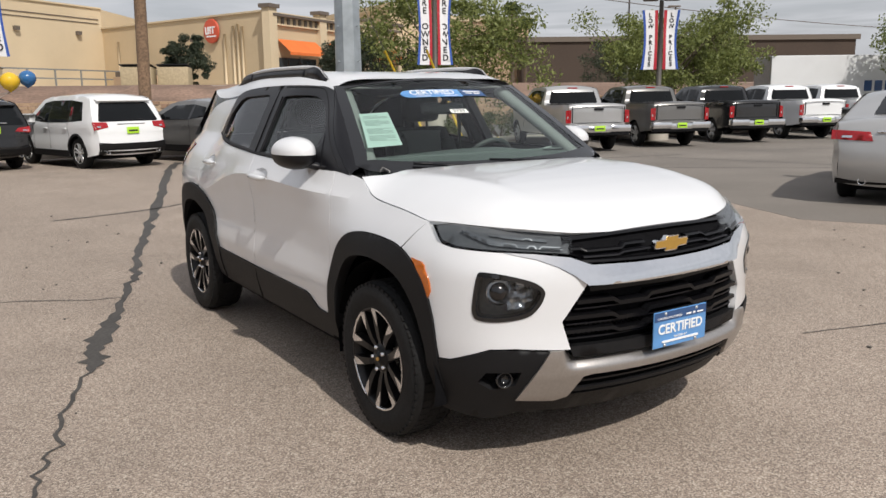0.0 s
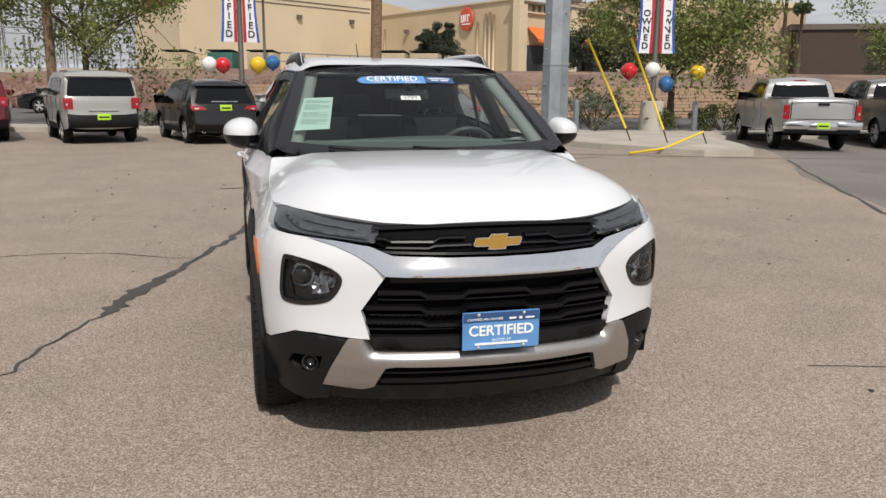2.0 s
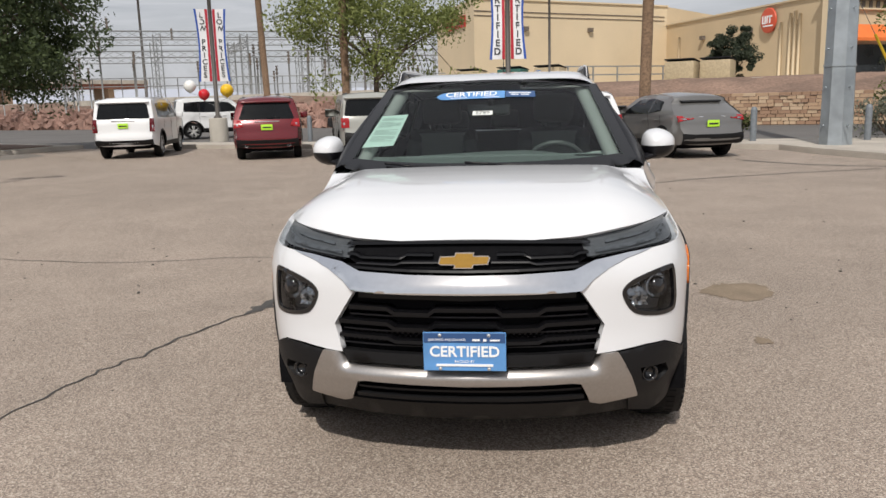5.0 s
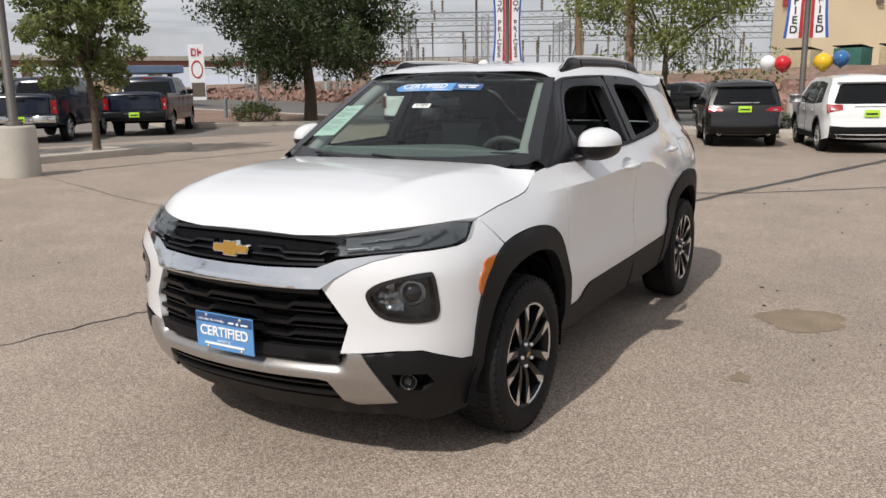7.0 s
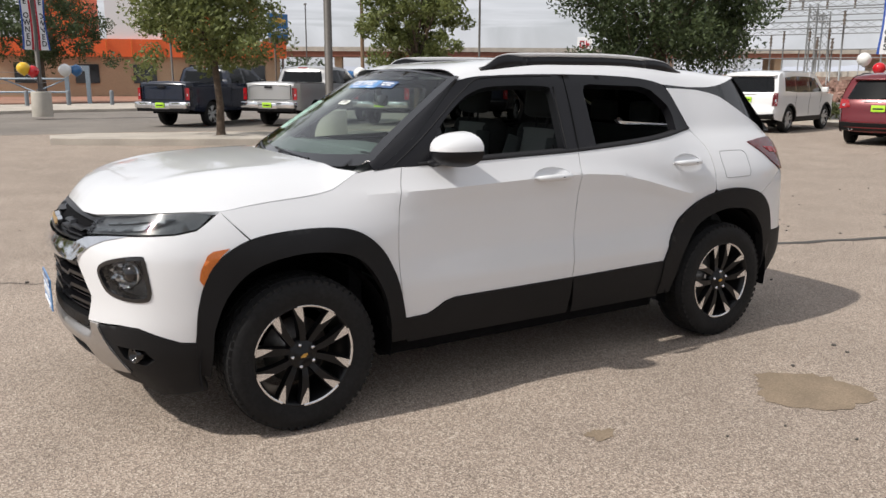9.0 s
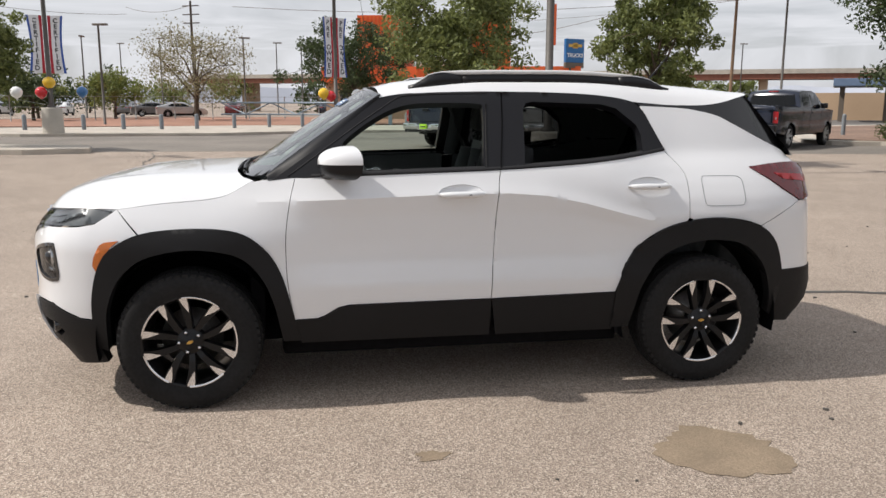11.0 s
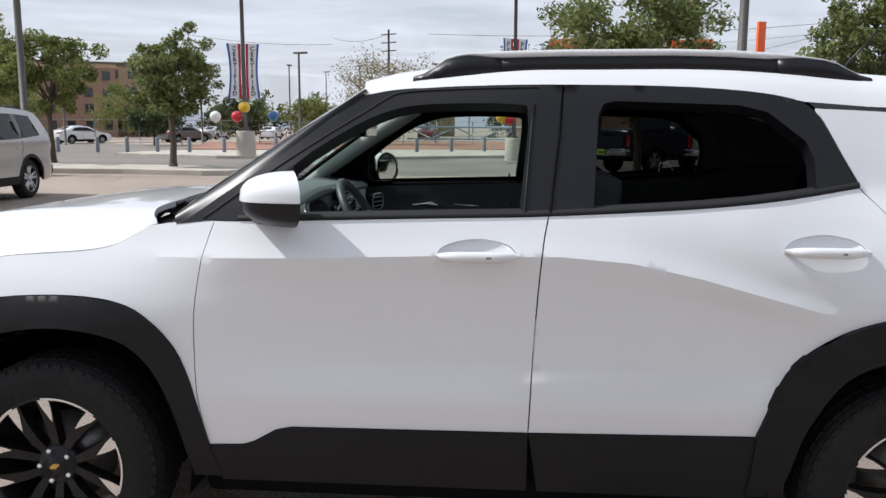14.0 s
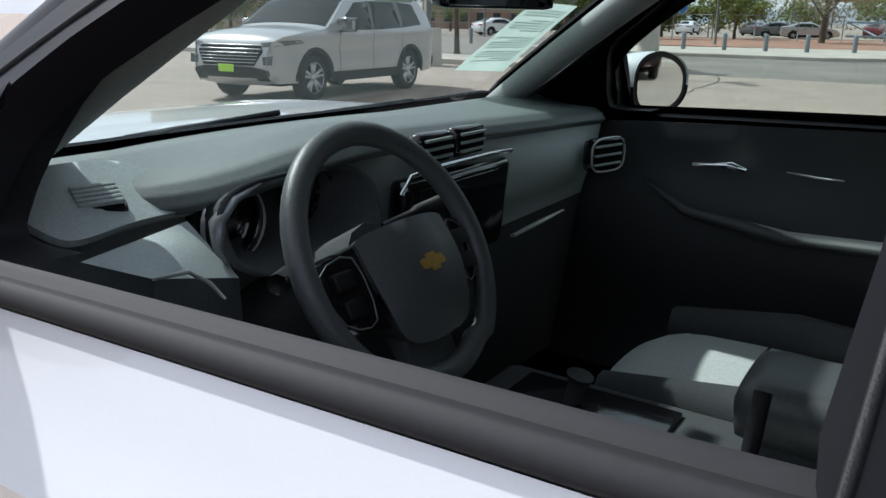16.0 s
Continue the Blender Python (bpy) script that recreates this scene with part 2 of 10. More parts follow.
def sheet(loop, fn, step=0.05, holes=(), depth=0.012, gap=0.0, centre=(0, 0, 0.7), bm=None, creases=()):
    """A skin: the outline in (u, v), filled and laid on the surface fn(u, v), its rim turned in by depth."""
    loops = [dense(loop, step)] + [dense(h, step) for h in holes]
    if gap:
        loops = [shrink(loops[0], gap)] + [shrink(h, -gap) for h in loops[1:]]
    pts, edges = [], []
    for lp in loops:
        s = len(pts)
        pts += lp
        edges += [(s + i, s + (i + 1) % len(lp)) for i in range(len(lp))]
    ridge = {}
    for ci, line in enumerate(creases):
        ln = list(line)
        cx, cy = np.array([p[0] for p in ln]), np.array([p[1] for p in ln])
        keep = inside(cx, cy, loops)
        rm = np.array(pts)
        last = None
        for j, p in enumerate(ln):
            if keep[j] and np.min((rm[:, 0] - p[0]) ** 2 + (rm[:, 1] - p[1]) ** 2) > (0.3 * step) ** 2:
                pts.append(p)
                ridge[(round(p[0], 5), round(p[1], 5))] = (ci, j)
                if last == j - 1:
                    edges.append((len(pts) - 2, len(pts) - 1))
                last = j
    rim = np.array(pts)
    lo, hi = rim.min(0), rim.max(0)
    gx, gy = np.meshgrid(np.arange(lo[0] + step / 2, hi[0], step), np.arange(lo[1] + step / 2, hi[1], step))
    gx, gy = gx.ravel(), gy.ravel()
    if len(gx):
        ok = inside(gx, gy, loops)
        gx, gy = gx[ok], gy[ok]
    if len(gx):
        d = np.min((gx[:, None] - rim[None, :, 0]) ** 2 + (gy[:, None] - rim[None, :, 1]) ** 2, axis=1)
        ok = d > (0.45 * step) ** 2
        pts = pts + list(zip(gx[ok], gy[ok]))
    vs, _, fs, _, _, _ = delaunay_2d_cdt([Vector(p) for p in pts], edges, [], 0, 1e-6)
    tri = [f for f in fs if len(f) == 3]
    va = np.array([tuple(v) for v in vs])
    cen = np.array([va[list(f)].mean(0) for f in tri])
    ok = inside(cen[:, 0], cen[:, 1], loops)
    bm = bm or bmesh.new()
    bv = {}
    faces = []
    for f, k in zip(tri, ok):
        if not k:
            continue
        for i in f:
            if i not in bv:
                bv[i] = bm.verts.new(fn(*va[i]))
        try:
            faces.append(bm.faces.new([bv[i] for i in f]))
        except ValueError:
            pass
    if ridge:
        tag = {bv[i]: ridge[key] for i in bv for key in [(round(va[i][0], 5), round(va[i][1], 5))] if key in ridge}
        for v, (ci, j) in tag.items():
            for e in v.link_edges:
                q = tag.get(e.other_vert(v))
                if q and q[0] == ci and abs(q[1] - j) == 1:
                    e.smooth = False
    tot, c0 = 0.0, Vector(centre)
    for f in faces:
        f.normal_update()
        tot += f.normal.dot((f.calc_center_median() - c0).normalized()) * f.calc_area()
    if tot < 0:
        for f in faces:
            f.normal_flip()
    if depth:
        be = [e for e in {e for f in faces for e in f.edges} if len(e.link_faces) == 1]
        nn = {}
        for e in be:
            for v in e.verts:
                if v not in nn:
                    nv = Vector()
                    for f in v.link_faces:
                        nv += f.normal
                    nn[v] = nv.normalized()
        low = {v: bm.verts.new(v.co - nv * depth) for v, nv in nn.items()}
        for e in be:
            f = e.link_faces[0]
            a, b = e.verts
            lv = list(f.verts)
            if lv[(lv.index(a) + 1) % len(lv)] == b:
                a, b = b, a
            bm.faces.new((a, b, low[b], low[a]))
            e.smooth = False
    return bm


def box(bm, x0, x1, y0, y1, z0, z1, bevel=0.0, m=None):
    """A box with rounded edges, into bm."""
    r = bmesh.ops.create_cube(bm, size=1.0)
    vs = r["verts"]
    for v in vs:
        v.co = Vector((lerp(x0, x1, v.co.x + 0.5), lerp(y0, y1, v.co.y + 0.5), lerp(z0, z1, v.co.z + 0.5)))
    if bevel:
        es = list({e for v in vs for e in v.link_edges})
        q = bmesh.ops.bevel(bm, geom=es, offset=bevel, segments=2, affect="EDGES", profile=0.6)
        vs = list({v for f in q["faces"] for v in f.verts} | {v for v in vs if v.is_valid})
    if m is not None:
        for v in vs:
            v.co = m @ v.co
    return vs


def tube(bm, path, radius, n=8, caps=True, flat=1.0):
    """A round bar along a path; radius a number or one for each point."""
    p = [Vector(q) for q in path]
    rings = []
    for i, q in enumerate(p):
        t = (p[min(i + 1, len(p) - 1)] - p[max(i - 1, 0)]).normalized()
        a = t.cross(Vector((0, 0, 1)) if abs(t.z) < 0.95 else Vector((1, 0, 0))).normalized()
        b = a.cross(t)
        r = radius[i] if isinstance(radius, (list, tuple)) else radius
        rings.append([bm.verts.new(q + r * (math.cos(k * math.tau / n) * a + flat * math.sin(k * math.tau / n) * b)) for k in range(n)])
    for s, e in zip(rings, rings[1:]):
        for k in range(n):
            bm.faces.new((s[k], s[(k + 1) % n], e[(k + 1) % n], e[k]))
    if caps:
        bm.faces.new(rings[0]); bm.faces.new(rings[-1][::-1])
    return rings


def lathe(bm, prof, n=32, axis="x", m=None):
    """Turns a profile of (along, radius) round an axis."""
    rings = []
    for a, r in prof:
        ring = []
        for k in range(n):
            c, s = math.cos(k * math.tau / n) * r, math.sin(k * math.tau / n) * r
            co = Vector((a, c, s)) if axis == "x" else Vector((c, a, s)) if axis == "y" else Vector((c, s, a))
            ring.append(bm.verts.new(m @ co if m else co))
        rings.append(ring)
    for s, e in zip(rings, rings[1:]):
        for k in range(n):
            bm.faces.new((s[k], e[k], e[(k + 1) % n], s[(k + 1) % n]))
    return rings


def grid(fn, us, vs, bm=None, flip=False):
    bm = bm or bmesh.new()
    g = [[bm.verts.new(fn(u, v)) for u in us] for v in vs]
    for a, b in zip(g, g[1:]):
        for i in range(len(us) - 1):
            q = (a[i], a[i + 1], b[i + 1], b[i])
            bm.faces.new(q[::-1] if flip else q)
    return bm


def lettering(name, words, size, m, material, parent=None, deep=0.001, spacing=1.0, align="CENTER", bold=0.0):
    """Raised letters in the built-in font, made into a mesh; x along the words, y up."""
    c = bpy.data.curves.new(name, "FONT")
    c.body, c.size, c.extrude, c.align_x, c.align_y, c.space_character, c.offset = words, size, deep, align, "CENTER", spacing, bold
    c.resolution_u = 3
    t = bpy.data.objects.new(name, c)
    scene.collection.objects.link(t)
    bpy.context.view_layer.update()
    me = bpy.data.meshes.new_from_object(t.evaluated_get(bpy.context.evaluated_depsgraph_get()))
    bpy.data.objects.remove(t)
    me.materials.clear(); me.materials.append(material)
    me.transform(m)
    ob = new(name, me)
    if parent is not None:
        ob.parent = parent
    return ob

# ---------------------------------------------------------------- ground
def ground_material():
    m = bpy.data.materials.new("worn_aggregate_paving")
    m.use_nodes = True
    n, l = m.node_tree.nodes, m.node_tree.links
    b = n["Principled BSDF"]
    b.inputs["Roughness"].default_value = 0.85
    co = n.new("ShaderNodeTexCoord")
    def tex(sc, det=4, kind="ShaderNodeTexNoise"):
        t = n.new(kind)
        t.inputs["Scale"].default_value = sc
        if kind == "ShaderNodeTexNoise":
            t.inputs["Detail"].default_value = det
        l.new(co.outputs["Object"], t.inputs["Vector"])
        return t
    ramp = n.new("ShaderNodeValToRGB")
    e = ramp.color_ramp.elements
    e[0].position, e[0].color = 0.0, (0.075, 0.062, 0.05, 1)
    e[1].position, e[1].color = 1.0, (0.62, 0.55, 0.47, 1)
    for p, c in ((0.30, (0.196, 0.157, 0.128, 1)), (0.5, (0.284, 0.225, 0.182, 1)), (0.7, (0.371, 0.305, 0.250, 1))):
        q = e.new(p); q.color = c
    v = tex(165, kind="ShaderNodeTexVoronoi")
    sv = n.new("ShaderNodeSeparateColor"); l.new(v.outputs["Color"], sv.inputs[0])
    f = tex(120, 5)
    mix = n.new("ShaderNodeMath"); mix.operation = "MULTIPLY_ADD"
    mix.inputs[1].default_value = 0.70
    l.new(sv.outputs["Red"], mix.inputs[0])
    h = n.new("ShaderNodeMath"); h.operation = "MULTIPLY"; h.inputs[1].default_value = 0.32
    l.new(f.outputs["Fac"], h.inputs[0]); l.new(h.outputs[0], mix.inputs[2])
    l.new(mix.outputs[0], ramp.inputs["Fac"])
    # broad traffic stains and paler worn patches
    big, med = tex(0.16, 5), tex(1.3, 5)
    r1 = n.new("ShaderNodeMapRange"); r1.inputs["From Min"].default_value, r1.inputs["From Max"].default_value = 0.3, 0.7
    r1.inputs["To Min"].default_value, r1.inputs["To Max"].default_value = 0.90, 1.10
    l.new(big.outputs["Fac"], r1.inputs["Value"])
    r2 = n.new("ShaderNodeMapRange"); r2.inputs["From Min"].default_value, r2.inputs["From Max"].default_value = 0.3, 0.7
    r2.inputs["To Min"].default_value, r2.inputs["To Max"].default_value = 0.90, 1.08
    l.new(med.outputs["Fac"], r2.inputs["Value"])
    mm = n.new("ShaderNodeMath"); mm.operation = "MULTIPLY"
    l.new(r1.outputs[0], mm.inputs[0]); l.new(r2.outputs[0], mm.inputs[1])
    sc = n.new("ShaderNodeVectorMath"); sc.operation = "SCALE"
    l.new(ramp.outputs["Color"], sc.inputs[0]); l.new(mm.outputs[0], sc.inputs["Scale"])
    l.new(sc.outputs[0], b.inputs["Base Color"])
    bp = n.new("ShaderNodeBump"); bp.inputs["Strength"].default_value, bp.inputs["Distance"].default_value = 0.5, 0.004
    l.new(v.outputs["Distance"], bp.inputs["Height"]); l.new(bp.outputs[0], b.inputs["Normal"])
    return m


M_ground = ground_material()
bm = bmesh.new()
ring = [1500 * Vector((math.cos(k / 48 * math.tau), math.sin(k / 48 * math.tau), 0)) for k in range(48)]
bm.faces.new([bm.verts.new(v) for v in ring])
tagged(part("ground", bm, M_ground), "pale tan worn aggregate paving of the car lot", "ground", kind="structure")

# ---------------------------------------------------------------- the white compact suv: body surface
# It faces -y; the middle of its wheelbase stands on the origin.
PLAN = curve([(0, -2.205), (0.2, -2.195), (0.4, -2.16), (0.56, -2.105), (0.70, -2.03), (0.79, -1.945), (0.847, -1.84), (0.873, -1.74), (0.89, -1.6), (0.90, -1.32),
              (0.893, -0.9), (0.892, 0.0), (0.893, 0.9), (0.895, 1.32), (0.883, 1.6), (0.845, 1.82), (0.79, 1.97), (0.68, 2.07), (0.5, 2.12), (0.25, 2.145), (0, 2.15)], 24)
_p = np.array(PLAN)
_s = np.concatenate([[0], np.cumsum(np.linalg.norm(np.diff(_p, axis=0), axis=1))])
_t = np.gradient(_p, _s, axis=0)
_t /= np.linalg.norm(_t, axis=1)[:, None]
_n = np.stack([_t[:, 1], -_t[:, 0]], 1)
S_END = float(_s[-1])
SIDE_Z = [(0.1, -0.10), (0.30, -0.05), (0.42, -0.015), (0.52, 0.0), (0.595, 0.008), (0.63, 0.002), (0.72, -0.014), (0.82, -0.016), (0.94, -0.008), (1.028, 0.012), (1.07, -0.012), (1.15, -0.047),
          (1.25, -0.098), (1.40, -0.178), (1.53, -0.25), (1.60, -0.31)]
FOLD_Z = [(-1.2, 1.012), (-0.85, 1.022), (-0.1, 1.046), (0.25, 1.048), (0.45, 1.032), (0.65, 0.99), (0.85, 0.935), (1.0, 0.895)]
NOSE_Z = [(0.1, -0.10), (0.30, -0.05), (0.42, -0.012), (0.55, 0.0), (0.72, 0.005), (0.82, 0.004), (0.88, -0.012), (0.94, -0.040), (0.985, -0.069), (1.03, -0.098), (1.06, -0.116), (1.15, -0.160), (1.6, -0.38)]
HAUNCH_Z = [(0.1, -0.10), (0.30, -0.05), (0.45, -0.012), (0.60, 0.0), (0.80, 0.002), (0.92, 0.0), (1.00, -0.018), (1.08, -0.055), (1.16, -0.105), (1.24, -0.165), (1.35, -0.205), (1.53, -0.275), (1.60, -0.32)]
FRONT_Z = [(0.15, -0.20), (0.25, -0.12), (0.33, -0.05), (0.42, -0.01), (0.50, 0.005), (0.60, -0.005), (0.78, 0.0), (0.84, -0.008), (0.90, -0.035), (0.955, -0.095), (1.0, -0.14)]
REAR_Z = [(0.2, -0.3), (0.3, -0.12), (0.38, -0.02), (0.5, 0.0), (0.56, -0.01), (0.8, -0.04), (1.0, -0.06), (1.15, -0.09), (1.25, -0.26), (1.6, -0.5)]


def smooth_table(pts, x):
    h = 0.003
    return 0.25 * table(pts, x - h) + 0.5 * table(pts, x) + 0.25 * table(pts, x + h)


def L(s, z, off=0.0, side=1):
    """The body skin: s runs round the plan from the nose to the tail, z is the height."""
    i = np.interp(s, _s, np.arange(len(_s)))
    k = min(int(i), len(_s) - 2)
    f = i - k
    x, y = lerp(_p[k], _p[k + 1], f)
    nx, ny = lerp(_n[k], _n[k + 1], f)
    a, b = sstep(-0.5, -1.3, y), sstep(0.75, 1.25, y)
    zc = table(FOLD_Z, y)
    crease = z + (1.028 - zc) * math.exp(-((z - zc) / 0.10) ** 2)
    d = smooth_table(SIDE_Z, crease) * (1 - a - b) + smooth_table(NOSE_Z, z) * a + smooth_table(HAUNCH_Z, z) * b
    d -= 0.05 * sstep(0.2, -0.4, y) * sstep(1.2, 1.5, z)
    e = smooth_table(FRONT_Z if ny < 0 else REAR_Z, z)
    d = d * nx * nx + e * ny * ny + off
    return Vector((side * (x + nx * d), y + ny * d, z))


def S(y, z):
    """(s, z) of a point of the flank, given its y; the doors lie a little further back and higher."""
    w = max(0.0, 1 - ((y - 0.3) / 1.05) ** 2)
    y, z = y + 0.022 * w, z + 0.012 * w * sstep(0.7, 0.95, z)
    i = int(np.argmin(np.abs(_p[:, 1] - y)))
    s = float(_s[i])
    for _ in range(10):
        s += 0.8 * (y - L(s, z).y)
    return (s, z)


def F(x, z):
    """(s, z) of a point of the front, given its x."""
    h = len(_s) // 2
    s = float(_s[int(np.argmin(np.abs(_p[:h, 0] - abs(x))))]) if abs(x) < 0.85 else 1.2
    for _ in range(14):
        s = max(0.0, s + 0.7 * (abs(x) - L(s, z).x))
    return (s, z) if x >= 0 else (-s, z)


def R(x, z):
    """(s, z) of a point of the tail, given its x."""
    s = S_END - x
    for _ in range(14):
        s = min(S_END, s - 0.7 * (x - L(s, z).x))
    return (s, z)


def skin(off=0.0, side=1):
    """The body surface as a map; s below zero is the other half of the nose."""
    return lambda s, z: L(abs(s), z, off, side if s >= 0 else -side)


car = thing("compact_suv", "white compact suv with black cladding, roof rails and lowered driver windows", "car")
SIDES = ((1, "driver"), (-1, "passenger"))
ARCH_F = curve([(-1.782, 0.47), (-1.772, 0.60), (-1.735, 0.730), (-1.672, 0.815), (-1.545, 0.878), (-1.36, 0.899), (-1.17, 0.893), (-1.045, 0.858), (-0.945, 0.77), (-0.885, 0.655), (-0.848, 0.52), (-0.830, 0.44)], 5)
ARCH_F_IN = curve([(-1.725, 0.30), (-1.718, 0.42), (-1.706, 0.53), (-1.645, 0.666), (-1.53, 0.762), (-1.33, 0.802), (-1.14, 0.779), (-1.035, 0.72), (-0.96, 0.61), (-0.918, 0.48), (-0.89, 0.32)], 5)
ARCH_R = curve([(0.81, 0.52), (0.89, 0.71), (1.03, 0.825), (1.20, 0.882), (1.40, 0.90), (1.61, 0.86), (1.73, 0.76), (1.785, 0.60)], 5)
ARCH_R_IN = curve([(0.90, 0.32), (0.92, 0.42), (0.96, 0.56), (1.06, 0.70), (1.20, 0.765), (1.36, 0.785), (1.53, 0.755), (1.65, 0.65), (1.71, 0.50), (1.73, 0.36)], 5)


def sl(pts):
    return [S(*p) for p in pts]


def fl(pts):
    return [F(*p) for p in pts]


def between(pts, lo, hi):
    return [p for p in pts if lo <= p[0] <= hi]


# outlines of the flank panels
SEAM_F = curve([(-0.81, 1.132), (-0.838, 1.02), (-0.862, 0.85), (-0.86, 0.63), (-0.832, 0.44)], 5)
SEAM_M = curve([(0.19, 1.149), (0.17, 1.03), (0.15, 0.73), (0.14, 0.508)], 5)
SEAM_R = curve([(1.12, 1.238), (1.19, 1.16), (1.217, 1.09), (1.214, 0.90)], 5)
BELT = curve([(-0.81, 1.132), (-0.5, 1.136), (-0.12, 1.142), (0.19, 1.149), (0.59, 1.172), (0.88, 1.203), (1.12, 1.24)], 6)
SILL_TOP = [(-0.832, 0.433), (-0.72, 0.437), (-0.685, 0.45), (-0.62, 0.49), (-0.57, 0.502), (0.14, 0.508), (0.81, 0.52)]
SHUT = curve([(-1.648, 0.992), (-1.47, 1.012), (-1.25, 1.028), (-1.15, 1.046), (-1.09, 1.075), (-1.03, 1.110)], 5)
BUMP_SEAM = [(-1.552, 0.877), (-1.648, 0.992)]
C_TOP = curve([(1.005, 1.473), (1.15, 1.47), (1.30, 1.462), (1.45, 1.432), (1.55, 1.385), (1.70, 1.31), (1.86, 1.238)], 4)

def crease_line(y0, y1):
    """The sharp fold that runs along the doors through the handles, sinking towards the rear wheel."""
    out = []
    for i in range(121):
        s = S(lerp(y0, y1, i / 120), 1.0)[0]
        z = 1.03
        for _ in range(8):
            z = table(FOLD_Z, L(s, z).y)
        out.append((s, z))
    return out


FOLD = crease_line(-1.0, 1.02)
HANDLES = ((-0.135, 0.105, 1.037), (0.865, 1.115, 1.062))
DISH = curve([(0.02, 0.004), (0.14, 0.030), (0.5, 0.045), (0.84, 0.030), (0.96, 0.002), (0.84, -0.010), (0.5, -0.014), (0.14, -0.009)], 4, True)
for side, who in SIDES:
    fender = sl(SHUT + [(-0.97, 1.120), (-0.90, 1.127)] + SEAM_F) + sl(between(ARCH_F, -1.55, -0.83)[::-1])
    part("fender", sheet(fender, skin(0, side), 0.028, creases=[FOLD], gap=0.0012), M_white, car)
    dish_f, dish_r = [[S(lerp(y0, y1, u), zz + v) for u, v in DISH] for y0, y1, zz in HANDLES]
    fd = sl(between(BELT, -0.82, 0.18)) + sl(SEAM_M) + sl([p for p in SILL_TOP if p[0] < 0.1][::-1]) + sl(SEAM_F[::-1][1:-1])
    door = part("front_door", sheet(fd, skin(0, side), 0.022, creases=[FOLD], gap=0.002, holes=[dish_f]), M_white, car)
    rd = sl([(0.19, 1.149)] + between(BELT, 0.20, 1.13)) + sl(SEAM_R[1:]) + sl(between(ARCH_R, 0.80, 1.21)[::-1]) + sl(SEAM_M[::-1][:-1])
    rdoor = part("rear_door", sheet(rd, skin(0, side), 0.022, creases=[FOLD], gap=0.002, holes=[dish_r]), M_white, car)
    qp = sl(SEAM_R[::-1][:-1]) + sl([(1.12, 1.24)] + C_TOP) + sl([(1.93, 1.185), (1.89, 1.175), (1.60, 1.158), (1.70, 1.095), (1.79, 1.035), (1.89, 0.975), (1.64, 0.85)]) + sl(between(ARCH_R, 1.21, 1.62)[::-1])
    quarter = part("quarter_panel", sheet(qp, skin(0, side), 0.028, gap=0.002), M_white, car)
    rb = sl([(1.64, 0.85), (1.89, 0.975)]) + [R(0.55, 0.975), (S_END, 0.975), (S_END, 0.60)] + sl([(1.785, 0.60), (1.73, 0.76)])
    part("rear_bumper", sheet(rb, skin(0, side), 0.05, gap=0.002), M_white, car)
    tg = [S(1.90, 0.985), S(1.95, 1.05), S(1.95, 1.16), R(0.6, 1.2), (S_END, 1.22), (S_END, 0.985)]
    part("tailgate", sheet(tg, skin(-0.004, side), 0.06, gap=0.002), M_white, car)
    rl = sl([(1.785, 0.60)]) + [(S_END, 0.60), (S_END, 0.32)] + sl([(1.92, 0.28), (1.80, 0.30), (1.73, 0.36), (1.71, 0.5)])
    part("rear_bumper_cladding", sheet(rl, skin(0.006, side), 0.05, depth=0.02), M_clad, car)
    # arch and sill cladding stand proud of the paint
    af = sl(ARCH_F) + sl([(-0.80, 0.32)]) + sl(ARCH_F_IN[::-1]) + sl([(-1.78, 0.33)])
    part("front_arch_cladding", sheet(af, skin(0.010, side), 0.035, depth=0.05), M_clad, car)
    ar = sl(ARCH_R) + sl([(1.76, 0.36)]) + sl(ARCH_R_IN[::-1]) + sl([(0.80, 0.32)])
    part("rear_arch_cladding", sheet(ar, skin(0.014, side), 0.035, depth=0.05), M_clad, car)
    for lo, hi in ((-0.832, 0.14), (0.14, 0.81)):
        top = [p for p in SILL_TOP if lo <= p[0] <= hi]
        bot = [(hi, 0.305), (lo + 0.03, 0.305)]
        part("sill_cladding", sheet(sl(top) + sl(bot), skin(0.008, side), 0.045, depth=0.05, gap=0.0015), M_clad, car)

    # glasshouse: black surround with the two side openings
    dlo = sl([(-0.94, 1.117), (-0.81, 1.134)]) + sl(BELT[1:]) + sl(curve([(1.115, 1.26), (1.06, 1.36), (1.0, 1.465), (0.90, 1.508), (0.63, 1.533), (0.19, 1.54), (-0.09, 1.537), (-0.28, 1.53), (-0.39, 1.512)], 4)) \
        + sl([(-0.66, 1.30), (-0.82, 1.19), (-0.905, 1.131)])
    w1 = sl(curve([(-0.60, 1.156), (-0.598, 1.22), (-0.575, 1.30), (-0.41, 1.415), (-0.28, 1.468), (-0.14, 1.482), (0.09, 1.478), (0.128, 1.45), (0.118, 1.30), (0.106, 1.19), (0.104, 1.157), (0.0, 1.152), (-0.3, 1.150), (-0.56, 1.150)], 3, True))
    w2 = sl([(0.320, 1.166), (0.342, 1.448), (0.36, 1.480), (0.40, 1.488), (0.77, 1.478), (0.855, 1.458), (0.965, 1.372), (0.985, 1.32), (0.985, 1.218), (0.70, 1.186)])
    part("window_surround", sheet(dlo, skin(0.002, side), 0.035, holes=[w1, w2], depth=0.05), M_black, car)
